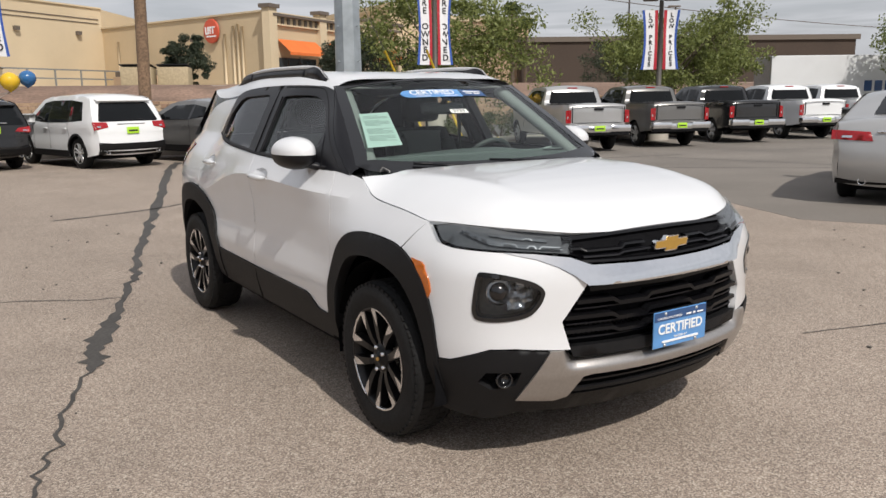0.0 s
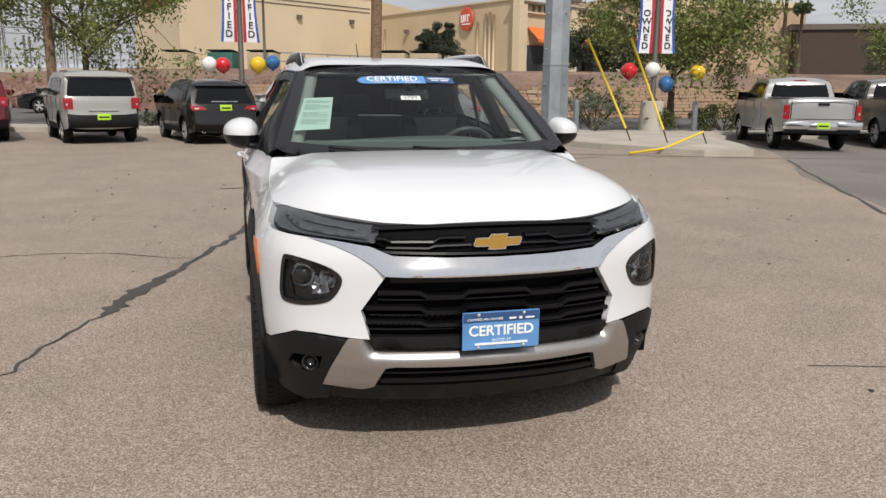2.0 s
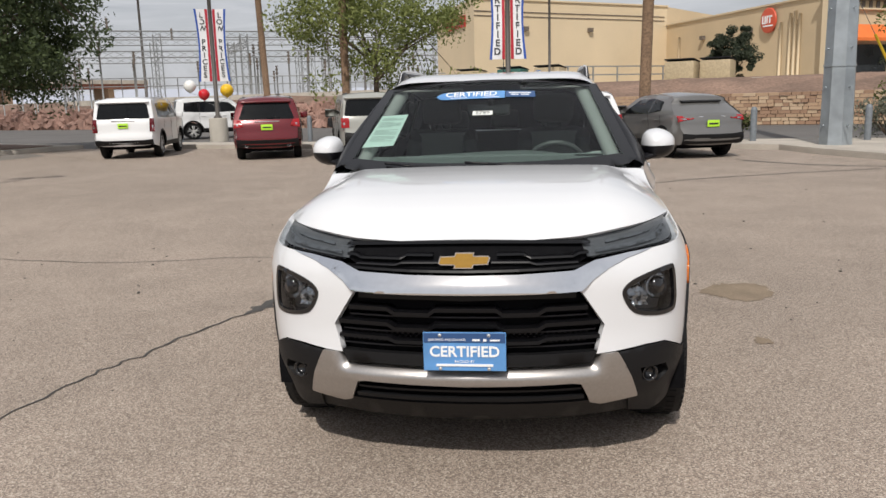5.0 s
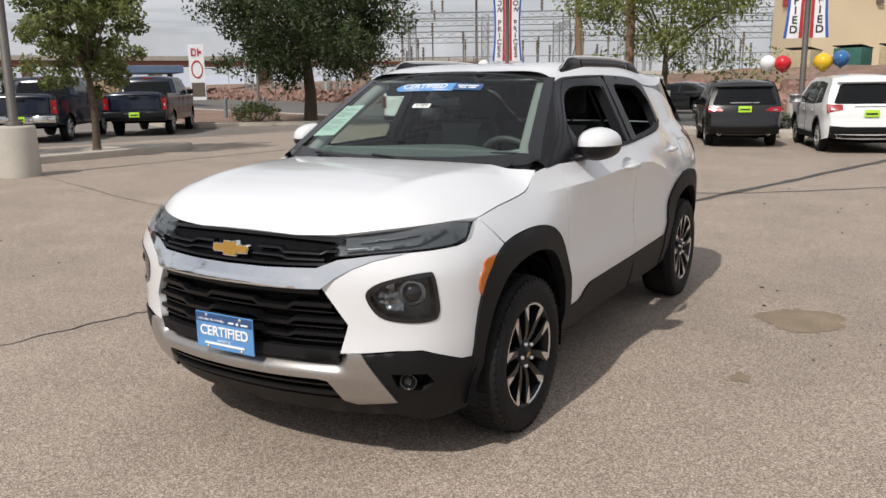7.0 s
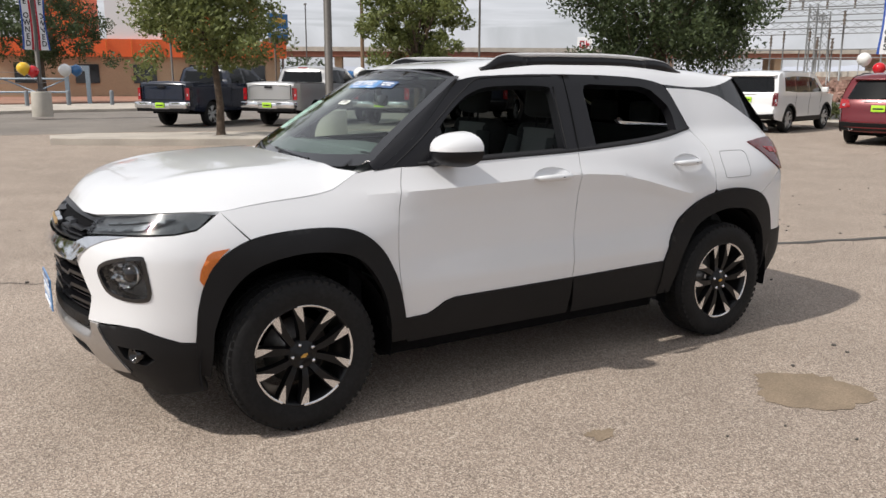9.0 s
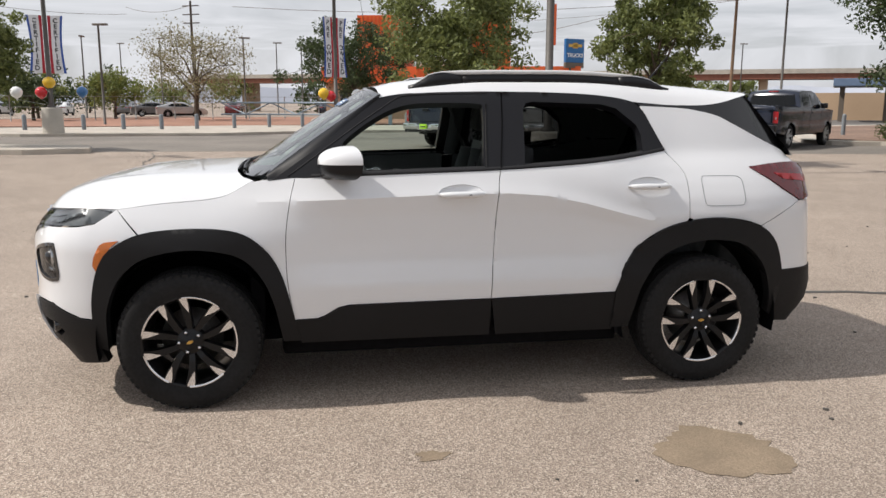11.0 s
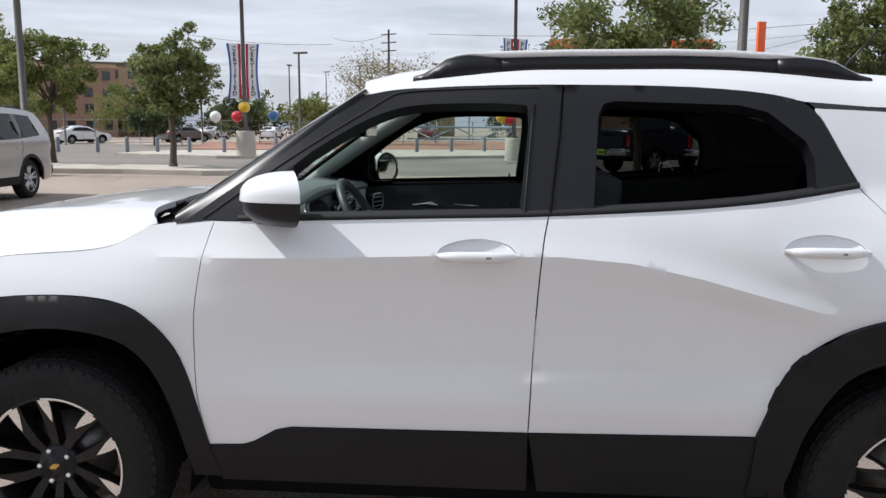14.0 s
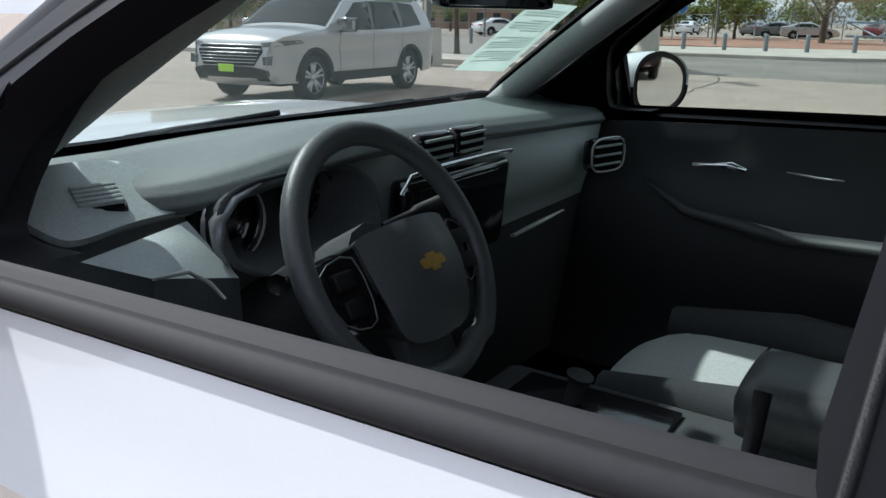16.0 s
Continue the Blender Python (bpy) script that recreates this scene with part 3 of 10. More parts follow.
    lip = [(0.0035, 0.001), (0.0065, 0.004), (0.0065, 0.011), (0.003, 0.0165), (-0.005, 0.018), (-0.008, 0.012), (-0.011, 0.012), (-0.014, 0.020), (-0.022, 0.0215)]
    seal = grid(lambda u, v: skin(lip[v][0], side)(*S(BELT[2:][u][0], BELT[2:][u][1] + lip[v][1])), range(len(BELT) - 2), range(len(lip)), flip=side < 0)
    part("belt_seal", seal, M_seal, car)
    bm = bmesh.new()
    tube(bm, [skin(0.0025, side)(*S(y, z)) for y, z in curve([(-0.847, 1.137), (-0.747, 1.208), (-0.639, 1.285), (-0.58, 1.327), (-0.469, 1.403), (-0.364, 1.470), (-0.305, 1.508), (-0.25, 1.522), (-0.10, 1.528), (0.12, 1.531), (0.16, 1.531)], 2)], 0.0032, 6)
    part("frame_seal", bm, M_seal, car)
    edge = curve([(-0.50, 1.150), (-0.588, 1.152), (-0.602, 1.18), (-0.598, 1.22), (-0.575, 1.30), (-0.50, 1.356), (-0.41, 1.415), (-0.28, 1.468), (-0.14, 1.482), (0.05, 1.480)], 3)
    part("window_reveal", grid(lambda i, v: skin(-0.004 - 0.088 * v * sstep(0.06, -0.35, edge[i][0]), side)(*S(edge[i][0] - 0.004, edge[i][1])), range(len(edge)), [0, 0.3, 0.6, 1], flip=side > 0), M_clad, car, "deep black rubber window frame")
    bm = bmesh.new()
    tube(bm, [skin(0.004, side)(*S(y, z)) for y, z in ((0.118, 1.158), (0.130, 1.30), (0.140, 1.42), (0.148, 1.475))], 0.0035, 6)
    part("window_channel", bm, M_clad, car)
    bm = bmesh.new()
    tube(bm, [skin(0.003, side)(*S(y, z)) for y, z in ((0.193, 1.155), (0.205, 1.25), (0.222, 1.38), (0.236, 1.532))], 0.0045, 5)
    part("pillar_gap", bm, M_dark, car)
    # sail panel at the foot of the pillar
    sail = sl([(-0.70, 1.136), (-0.585, 1.142), (-0.578, 1.30), (-0.60, 1.285)])
    part("mirror_sail", sheet(sail, skin(0.006, side), 0.04, depth=0.012), M_black, car)
    if side < 0:
        part("window_glass", sheet(w1, skin(-0.012, side), 0.08, depth=0), M_sideglass, door, "green-tinted raised window glass")
        part("window_glass", sheet(w2, skin(-0.012, side), 0.08, depth=0), M_privacy, rdoor, "dark privacy window glass")
    # floating-roof strip behind the rear door, running into the tail glass
    strip = sl([(0.985, 1.492), (1.003, 1.475)] + C_TOP[1:] + [(1.89, 1.243)] + [(1.80, 1.36), (1.655, 1.54), (1.50, 1.497), (1.39, 1.482), (1.2, 1.479)])
    part("floating_roof_trim", sheet(strip, skin(-0.002, side), 0.04), M_gloss, car)
    # tail lamp
    tl = sl(curve([(1.598, 1.158), (1.72, 1.172), (1.88, 1.178), (1.955, 1.165)], 3)) + [R(0.55, 1.15), R(0.56, 1.02)] + sl([(1.955, 0.985), (1.89, 0.98), (1.79, 1.04), (1.70, 1.10)])
    lamp = part("tail_lamp", sheet(tl, skin(0.008, side), 0.035, depth=0.03), M_red, car, "dark red tail lamp")
    inner = sl([(1.74, 1.125), (1.95, 1.11)]) + [R(0.62, 1.09), R(0.62, 1.065)] + sl([(1.95, 1.075), (1.80, 1.09)])
    part("lamp_strip", sheet(inner, skin(0.0105, side), 0.03, depth=0.003), M_red_bright, lamp)
    # amber side marker on the nose edge of the arch
    am = sl([(-1.742, 0.700), (-1.760, 0.735), (-1.752, 0.775), (-1.722, 0.832), (-1.700, 0.845), (-1.635, 0.852), (-1.668, 0.826), (-1.722, 0.758)])
    part("side_marker", sheet(am, skin(0.007, side), 0.02, depth=0.02), M_amber, car)
    # fuel flap
    if side > 0:
        ff = sl(curve([(1.302, 1.085), (1.308, 1.105), (1.33, 1.114), (1.49, 1.113), (1.52, 1.106), (1.537, 1.085), (1.541, 0.995), (1.532, 0.972), (1.51, 0.963), (1.34, 0.963), (1.316, 0.970), (1.306, 0.99)], 3, True))
        bm = bmesh.new()
        tube(bm, [skin(0.0005, side)(*q) for q in ff + ff[:1]], 0.0013, 4, caps=False)
        part("fuel_flap", bm, M_lampgrey, quarter)
    # door handles: cupped recess, bar and lock cap
    for dr, (y0, y1, zz), hole in ((door, HANDLES[0], dish_f), (rdoor, HANDLES[1], dish_r)):
        ym = 0.5 * (y0 + y1)
        def dish(q, z, ym=ym, zz=zz, half=0.5 * (y1 - y0), side=side):
            p = L(q, z)
            r2 = ((p.y - ym) / (half * 0.97)) ** 2 + ((z - zz - 0.018) / 0.046) ** 2
            return L(q, z, 0.0005 - 0.022 * max(0.0, 1 - r2) ** 0.7, side)
        part("handle_recess", sheet(hole, dish, 0.012, depth=0), M_white, dr)
        bm = bmesh.new()
        k = 12
        pth, rad = [], []
        for j in range(k + 1):
            u = j / k
            p = L(*S(lerp(y0, y1, u), zz), 0.004 + 0.026 * (1 - (2 * u - 1) ** 4), side)
            pth.append(p); rad.append(0.006 + 0.0105 * (1 - abs(2 * u - 1) ** 4))
        tube(bm, pth, rad, 8)
        part("door_handle", bm, M_white, dr)
        bm = bmesh.new()
        p = L(*S(lerp(y0, y1, 0.64), zz), 0.0455, side)
        box(bm, p.x - 0.005, p.x + 0.001, p.y - 0.008, p.y + 0.008, p.z - 0.003, p.z + 0.003, 0.001)
        part("handle_button", bm, M_lampgrey, dr)

# ---- bonnet, roof, glass
HOOD_C = [(-2.11, 1.028), (-1.99, 1.064), (-1.83, 1.100), (-1.70, 1.121), (-1.60, 1.132), (-1.48, 1.142), (-1.37, 1.148), (-1.20, 1.153), (-0.9, 1.153)]
_edge = [L(*S(y, z)) for y, z in SHUT]
HOOD_EDGE = [(-1.90, 0.985)] + [(p.y, p.z) for p in _edge] + [(-0.95, 1.130)]
HOOD_SIDE = [(-1.95, 0.79)] + [(p.y, p.x) for p in _edge] + [(-0.95, 0.775)]
LEAD = curve([(0, -2.103), (0.25, -2.093), (0.45, -2.052), (0.60, -1.975), (0.71, -1.865), (0.775, -1.74), (_edge[0].x - 0.0025, _edge[0].y)], 6)
LEAD_Z = [(0, 0.944), (0.24, 0.948), (0.42, 0.956), (0.566, 0.974), (0.71, 0.987), (0.79, 0.993)]


def hood_z(x, y):
    """The bonnet: nearly flat across, rolling over sharply at the sides and at the blunt leading edge."""
    a = abs(x)
    c = smooth_table(HOOD_C, y)
    e = max(0.0, min(1.0, (a - 0.46) / (table(HOOD_SIDE, y) - 0.46)))
    rib = 0.006 * math.exp(-((a - lerp(0.50, 0.60, sstep(-2.0, -1.1, y))) / 0.05) ** 2) * sstep(-2.0, -1.6, y)
    z = c - 0.014 * (a / 0.75) ** 2 + rib
    z -= (z - table(HOOD_EDGE, y)) * e ** 2.4
    lead = smooth_table(LEAD_Z, a)
    d = max(0.0, y - table(LEAD, a)) if a < LEAD[-1][0] else 1.0
    return z - max(0.0, z - lead) * math.exp(-d / 0.055)


half = LEAD + [(p.x - 0.0025, p.y) for p in _edge[1:]] + curve([(0.776, -1.008), (0.752, -1.020), (0.70, -1.045), (0.63, -1.082), (0.5, -1.108), (0.25, -1.120), (0, -1.124)], 4)
hood_loop = half + [(-x, y) for x, y in half[::-1][1:-1]]
part("bonnet", sheet(hood_loop, lambda x, y: Vector((x, y, hood_z(x, y))), 0.028, depth=0.02, gap=0.002), M_white, car)


def shield(u, v, off=0.0):
    """Windscreen: u from -1 to 1 across, v up."""
    x = u * lerp(0.775, 0.60, v)
    y = lerp(-1.13, -0.415, v) + u * u * lerp(0.165, 0.045, v) - 0.015 * v * (1 - v) * 4
    z = lerp(1.113, 1.578, v) + u * u * lerp(0.018, -0.042, v)
    return Vector((x, y - 0.55 * off, z + 0.83 * off))


full = [(-1, 0.07), (-0.93, 0.02), (-0.8, 0), (0.8, 0), (0.93, 0.02), (1, 0.07), (1, 1), (-1, 1)]
clear = curve([(-0.89, 0.135), (-0.5, 0.105), (0, 0.10), (0.5, 0.105), (0.89, 0.135), (0.915, 0.20), (0.91, 0.88), (0.87, 0.955), (0.5, 0.972), (0, 0.975), (-0.5, 0.972), (-0.87, 0.955), (-0.91, 0.88), (-0.915, 0.20)], 2, True)
part("windscreen_frit", sheet(full, lambda u, v: shield(u, v, 0.002), 0.06, holes=[clear], depth=0.006), M_gloss, car, "black ceramic border of the windscreen")
part("windscreen", sheet(clear, lambda u, v: shield(u, v, 0.0), 0.08, depth=0), M_wshield, car, "clear greenish windscreen")

PILLAR = [(-0.94, 1.118), (-0.905, 1.132), (-0.82, 1.19), (-0.66, 1.30), (-0.52, 1.411), (-0.39, 1.512)]
for side, who in SIDES:
    def pillar(u, v, side=side):
        a = shield(side * 0.985, lerp(0.045, 1, v), 0.001)
        k = v * (len(PILLAR) - 1)
        i = min(int(k), len(PILLAR) - 2)
        b = L(*S(*[lerp(p, q, k - i) for p, q in zip(PILLAR[i], PILLAR[i + 1])]), 0.0005, side)
        out = Vector((side * 0.6, -0.5, 0.6)) * 0.010 * math.sin(math.pi * u)
        return a.lerp(b, u) + out
    part("windscreen_pillar", grid(pillar, [i / 6 for i in range(7)], [j / 20 for j in range(21)], flip=side < 0), M_black, car, "satin black windscreen pillar")

ROOF_E = [(-0.42, 1.512), (-0.30, 1.527), (-0.09, 1.537), (0.19, 1.54), (0.63, 1.533), (0.90, 1.508), (0.985, 1.492), (1.2, 1.479), (1.39, 1.482), (1.50, 1.497), (1.66, 1.54)]
ROOF_C = [(-0.42, 1.576), (-0.30, 1.602), (-0.20, 1.614), (-0.09, 1.624), (0.19, 1.635), (0.63, 1.636), (0.98, 1.617), (1.39, 1.583), (1.66, 1.555), (1.75, 1.54)]


def roof(u, y, off=0.0):
    e = L(*S(y, table(ROOF_E, y)))
    yy = y + 0.045 * u * u * sstep(-0.2, -0.42, y)
    z = e.z + (table(ROOF_C, y) - e.z) * (1 - abs(u) ** 11)
    return Vector((u * e.x, yy + (0.05 * (1 - u * u) if y > 1.6 else 0), z + off))


us = [i / 16 for i in range(-16, 17)]
us = [math.copysign(abs(u) ** 0.6, u) for u in us]
part("roof", grid(roof, us, [lerp(-0.42, 1.66, j / 34) for j in range(35)]), M_white, car)
part("tail_glass", grid(lambda u, v: Vector((u * lerp(0.60, 0.70, v), lerp(1.68, 1.93, v) - 0.03 * u * u, lerp(1.535, 1.21, v))), [i / 6 for i in range(-6, 7)], [0, 0.5, 1], flip=True), M_gloss, car)
def roof_at(x, y):
    """Height of the roof's skin over a point of the plan."""
    return roof(min(1.0, abs(x) / L(*S(y, table(ROOF_E, y))).x), y).z


RAIL_TOP = [(-0.225, 1.606), (-0.165, 1.628), (-0.12, 1.642), (-0.05, 1.655), (0.05, 1.661), (0.25, 1.665), (0.60, 1.666), (0.78, 1.661), (0.92, 1.652), (1.05, 1.636), (1.15, 1.617), (1.215, 1.600)]
RAIL_R = [(-0.23, 0.002), (-0.05, 0.004), (0.05, 0.0125), (0.90, 0.0125), (1.0, 0.004), (1.22, 0.002)]


def rail_top(y):
    return lerp(roof_at(0.556, y) + 0.004, smooth_table(RAIL_TOP, y), sstep(0, 0.13, y + 0.222) * sstep(0, 0.13, 1.212 - y))



for side, who in SIDES:
    ys = [lerp(-0.222, 1.212, j / 40) for j in range(41)]
    bm = bmesh.new()
    tube(bm, [(side * 0.556, y, rail_top(y) - table(RAIL_R, y)) for y in ys], [table(RAIL_R, y) for y in ys], 8)
    rail = part("roof_rail", bm, M_rail, car, "silver-grey roof rail on a black base")
    for lo, hi, name in ((0, 8, "rail_foot"), (8, 32, "rail_base"), (32, 40, "rail_foot")):
        bm = bmesh.new()
        rings = []
        for y in ys[lo:hi + 1]:
            zt = rail_top(y) - 1.85 * table(RAIL_R, y)
            rings.append([bm.verts.new((side * (0.556 + dx), y, zt if up else min(zt - 0.003, roof_at(0.556 + dx, y) - 0.008))) for dx, up in ((-0.020, 0), (-0.011, 1), (0.011, 1), (0.022, 0))])
        for p, q in zip(rings, rings[1:]):
            for i in range(4):
                bm.faces.new((p[i], q[i], q[(i + 1) % 4], p[(i + 1) % 4]))
        for r in (rings[0], rings[-1]):
            bm.faces.new(r)
        bmesh.ops.recalc_face_normals(bm, faces=bm.faces)
        part(name, bm, M_black, rail)

# cowl and wipers
bm = grid(lambda u, v: Vector((0.776 * u, lerp(-1.22, -1.03, v) + 0.15 * u * u, lerp(1.085, 1.118, v) + 0.004 * u * u - 0.006 * math.sin(v * math.pi))), [i / 10 for i in range(-10, 11)], [0, 0.25, 0.5, 0.75, 1])
part("cowl", bm, M_clad, car, "black slotted cowl panel")
for x0, x1, v0, v1 in ((0.48, -0.12, 0.03, 0.085), (-0.22, -0.66, 0.03, 0.07)):
    bm = bmesh.new()
    tube(bm, [shield(lerp(x0, x1, i / 8), lerp(v0, v1, i / 8), 0.016) for i in range(9)], 0.007, 6)
    w = part("wiper", bm, M_black, car)
    bm = bmesh.new()
    tube(bm, [shield(lerp(x0, x1, i / 4) * 1.0, lerp(v0 - 0.05, v1, i / 4), 0.034 - 0.004 * i) for i in range(4)], [0.012, 0.01, 0.008, 0.006], 6)
    part("wiper_arm", bm, M_black, w)

# ---- nose
cheek_in = [(0.425, 0.772), (0.515, 0.635), (0.485, 0.525)]
for side, who in SIDES:
    pod = fl(curve([(0.582, 0.742), (0.605, 0.785), (0.68, 0.815), (0.765, 0.832), (0.788, 0.82), (0.799, 0.74), (0.800, 0.675), (0.782, 0.646), (0.71, 0.645), (0.625, 0.670)], 4, True))
    cheek = fl(cheek_in + [(0.56, 0.528), (0.68, 0.538), (0.755, 0.535)]) + sl([(-1.84, 0.475), (-1.785, 0.470)]) + sl(between(ARCH_F, -1.781, -1.56)) \
        + sl(BUMP_SEAM) + sl([(-1.75, 0.926), (-1.83, 0.912)]) + fl([(0.70, 0.903), (0.60, 0.876), (0.53, 0.846), (0.47, 0.81)])
    part("front_bumper", sheet(cheek, skin(0, side), 0.03, holes=[pod], depth=0.03, gap=0.0008), M_white, car)
    # slim daytime lamp in the shut line of the bonnet
    drl = fl([(0.43, 0.950), (0.60, 0.970), (0.70, 0.983)]) + sl([(-1.80, 0.990), (-1.66, 0.990), (-1.745, 0.929), (-1.83, 0.914)]) + fl([(0.70, 0.906), (0.60, 0.899), (0.463, 0.886)])
    lamp = part("daytime_lamp", sheet(drl, skin(-0.03, side), 0.03, depth=0.0), M_lampdark, car, "slim grey daytime running lamp")
    part("lamp_lens", sheet(drl, skin(-0.002, side), 0.03, depth=0), M_lens, lamp)
    strip = fl([(0.49, 0.902), (0.62, 0.912), (0.73, 0.926), (0.785, 0.968), (0.772, 0.972), (0.70, 0.938), (0.62, 0.925), (0.49, 0.914)])
    part("light_guide", sheet(strip, skin(-0.016, side), 0.03, depth=0.010), M_lampgrey, lamp)
    strip = fl([(0.53, 0.930), (0.66, 0.946), (0.72, 0.958), (0.66, 0.954), (0.53, 0.939)])
    part("indicator_strip", sheet(strip, skin(-0.018, side), 0.03, depth=0.008), M_lampgrey, lamp)
    # head-lamp pod: rim, bowl, projector, lens
    rim2 = shrink(dense(pod, 0.02), 0.016)
    head = part("headlamp", sheet(pod, skin(0.004, side), 0.03, holes=[rim2], depth=0.05), M_gloss, car, "five-cornered headlamp pod with black rim")
    part("lamp_bowl", sheet(pod, skin(-0.07, side), 0.04, depth=0), M_lampgrey, head)
    mid = L(*F(0.735, 0.755), -0.04, side)
    turn = Matrix.Translation(mid) @ Matrix.Rotation(radians(side * 28), 4, "Z")
    bm = bmesh.new()
    lathe(bm, [(-0.025, 0.048), (-0.022, 0.052), (0.0, 0.05), (0.02, 0.03), (0.03, 0.001)], 20, "y", turn @ Matrix.Translation((0, 0.0, 0)))
    part("projector", bm, M_reflector, head)
    bm = bmesh.new()
    lathe(bm, [(-0.045, 0.001), (-0.04, 0.02), (-0.028, 0.035), (-0.02, 0.038)], 20, "y", turn)
    part("projector_lens", bm, M_gloss, head)
    facet = fl([(0.605, 0.735), (0.63, 0.775), (0.68, 0.79), (0.70, 0.74), (0.715, 0.68), (0.65, 0.685)])
    part("side_reflector", sheet(facet, lambda q, z: L(q, z, -0.045 + 0.012 * math.sin(q * 190) + 0.008 * math.sin(z * 160), side), 0.012, depth=0), M_reflector, head, smooth=False)
    part("lamp_lens", sheet(rim2, skin(-0.004, side), 0.04, depth=0), M_lens, head)
    # black lower corner with a round fog lamp
    low = fl([(0.56, 0.524), (0.68, 0.534), (0.755, 0.531)]) + sl([(-1.84, 0.470), (-1.782, 0.466), (-1.782, 0.38), (-1.735, 0.24)]) + fl([(0.70, 0.215), (0.62, 0.235), (0.61, 0.34)])
    fog_hole = fl([(0.655, 0.445), (0.76, 0.44), (0.775, 0.395), (0.735, 0.365), (0.665, 0.385)])
    corner = part("lower_bumper", sheet(low, skin(0.006, side), 0.035, holes=[fog_hole], depth=0.05), M_clad, car)
    part("fog_recess", sheet(fog_hole, skin(-0.04, side), 0.03, depth=0), M_dark, corner)
    c = L(*F(0.705, 0.407), -0.015, side)
    turn = Matrix.Translation(c) @ Matrix.Rotation(radians(side * 22), 4, "Z")
    bm = bmesh.new()
    lathe(bm, [(0.03, 0.034), (-0.012, 0.034), (-0.014, 0.029), (0.0, 0.027), (0.012, 0.012), (0.014, 0.001)], 18, "y", turn)
    part("fog_lamp", bm, M_gloss, corner)

# upper grille, with two black slats and a fine mesh
up_loop = fl([(-0.428, 0.944), (-0.25, 0.952), (0, 0.956), (0.25, 0.952), (0.428, 0.944), (0.462, 0.885), (0.40, 0.853), (0.2, 0.846), (0, 0.844), (-0.2, 0.846), (-0.40, 0.853), (-0.462, 0.885)])
grille = part("upper_grille", sheet(up_loop, skin(-0.03), 0.05, depth=0.0), M_dark, car, "black upper grille with slats")


def slat(pts, h, out, back, material, parent, name="slat"):
    """A bar across the nose: (x, z) middle line, height, how far proud, how deep."""
    bm = bmesh.new()
    rings = []
    for x, z in pts:
        s, _ = F(x, z)
        f = skin(out) ; g = skin(back)
        rings.append([bm.verts.new(f(s, z + h * 0.3)), bm.verts.new(g(s, z + h * 0.5)), bm.verts.new(g(s, z - h * 0.5)), bm.verts.new(f(s, z - h * 0.3))])
    for a, b in zip(rings, rings[1:]):
        for k in range(4):
            bm.faces.new((a[k], b[k], b[(k + 1) % 4], a[(k + 1) % 4]))
    for r in (rings[0], rings[-1]):
        bm.faces.new(r)
    bmesh.ops.recalc_face_normals(bm, faces=bm.faces)
    return part(name, bm, material, parent, smooth=False)


def span(a, b, z, n=14, arch=0.0):
    return [(lerp(a, b, i / n), z + arch * (1 - (2 * i / n - 1) ** 2)) for i in range(n + 1)]


slat(span(-0.465, 0.465, 0.938, arch=0.012), 0.016, -0.002, -0.03, M_grille, grille)
slat(span(-0.47, 0.47, 0.862, arch=-0.010), 0.014, -0.002, -0.03, M_grille, grille)
for side in (-1, 1):
    slat([(side * x, z) for x, z in ((0.12, 0.908), (0.22, 0.908), (0.245, 0.895), (0.40, 0.895), (0.425, 0.905), (0.46, 0.905))], 0.012, -0.006, -0.03, M_grille, grille)
    slat([(side * x, z) for x, z in ((0.10, 0.882), (0.24, 0.880), (0.265, 0.872), (0.42, 0.874))], 0.010, -0.008, -0.03, M_black, grille)
# chrome brow
top = [(0.70, 0.9045), (0.60, 0.8965), (0.475, 0.879), (0.40, 0.848), (0.2, 0.841), (0, 0.839)]
low = [(0, 0.772), (0.2, 0.772), (0.425, 0.775), (0.47, 0.812), (0.53, 0.848), (0.60, 0.878)]
ch = fl(top + [(-x, z) for x, z in top[::-1][1:]] + [(-x, z) for x, z in low[::-1]] + low[1:])


def brow(s, z):
    t = max(0.0, min(1.0, (z - 0.772) / 0.07))
    return L(abs(s), z, 0.004 + 0.030 * (1 - t) ** 1.3 * sstep(-0.25, 0.12, t) * (1 - sstep(0.30, 0.60, abs(s))), 1 if s >= 0 else -1)


part("chrome_brow", sheet(ch, brow, 0.025, depth=0.03), M_chrome, car, "polished chrome bar across the grille")
# badge: a plain gold bow shape with a bright rim
by = L(0, 0.895, 0.0).y
bow = [(-0.097, -0.012), (-0.088, 0.018), (-0.036, 0.020), (-0.030, 0.034), (0.040, 0.034), (0.036, 0.020), (0.090, 0.020), (0.097, 0.010), (0.088, -0.018), (0.036, -0.020), (0.030, -0.034), (-0.040, -0.034), (-0.036, -0.020), (-0.088, -0.020)]
badge = part("badge", sheet(bow, lambda u, v: Vector((u, by - 0.012 + 0.25 * u * u, 0.893 + 0.9 * v)), 0.02, depth=0.02, centre=(0, 0, 0.9)), M_chrome, car)
part("badge_face", sheet(shrink(dense(bow, 0.01), 0.005), lambda u, v: Vector((u, by - 0.0145 + 0.25 * u * u, 0.893 + 0.9 * v)), 0.02, depth=0.002, centre=(0, 0, 0.9)), M_gold, badge)
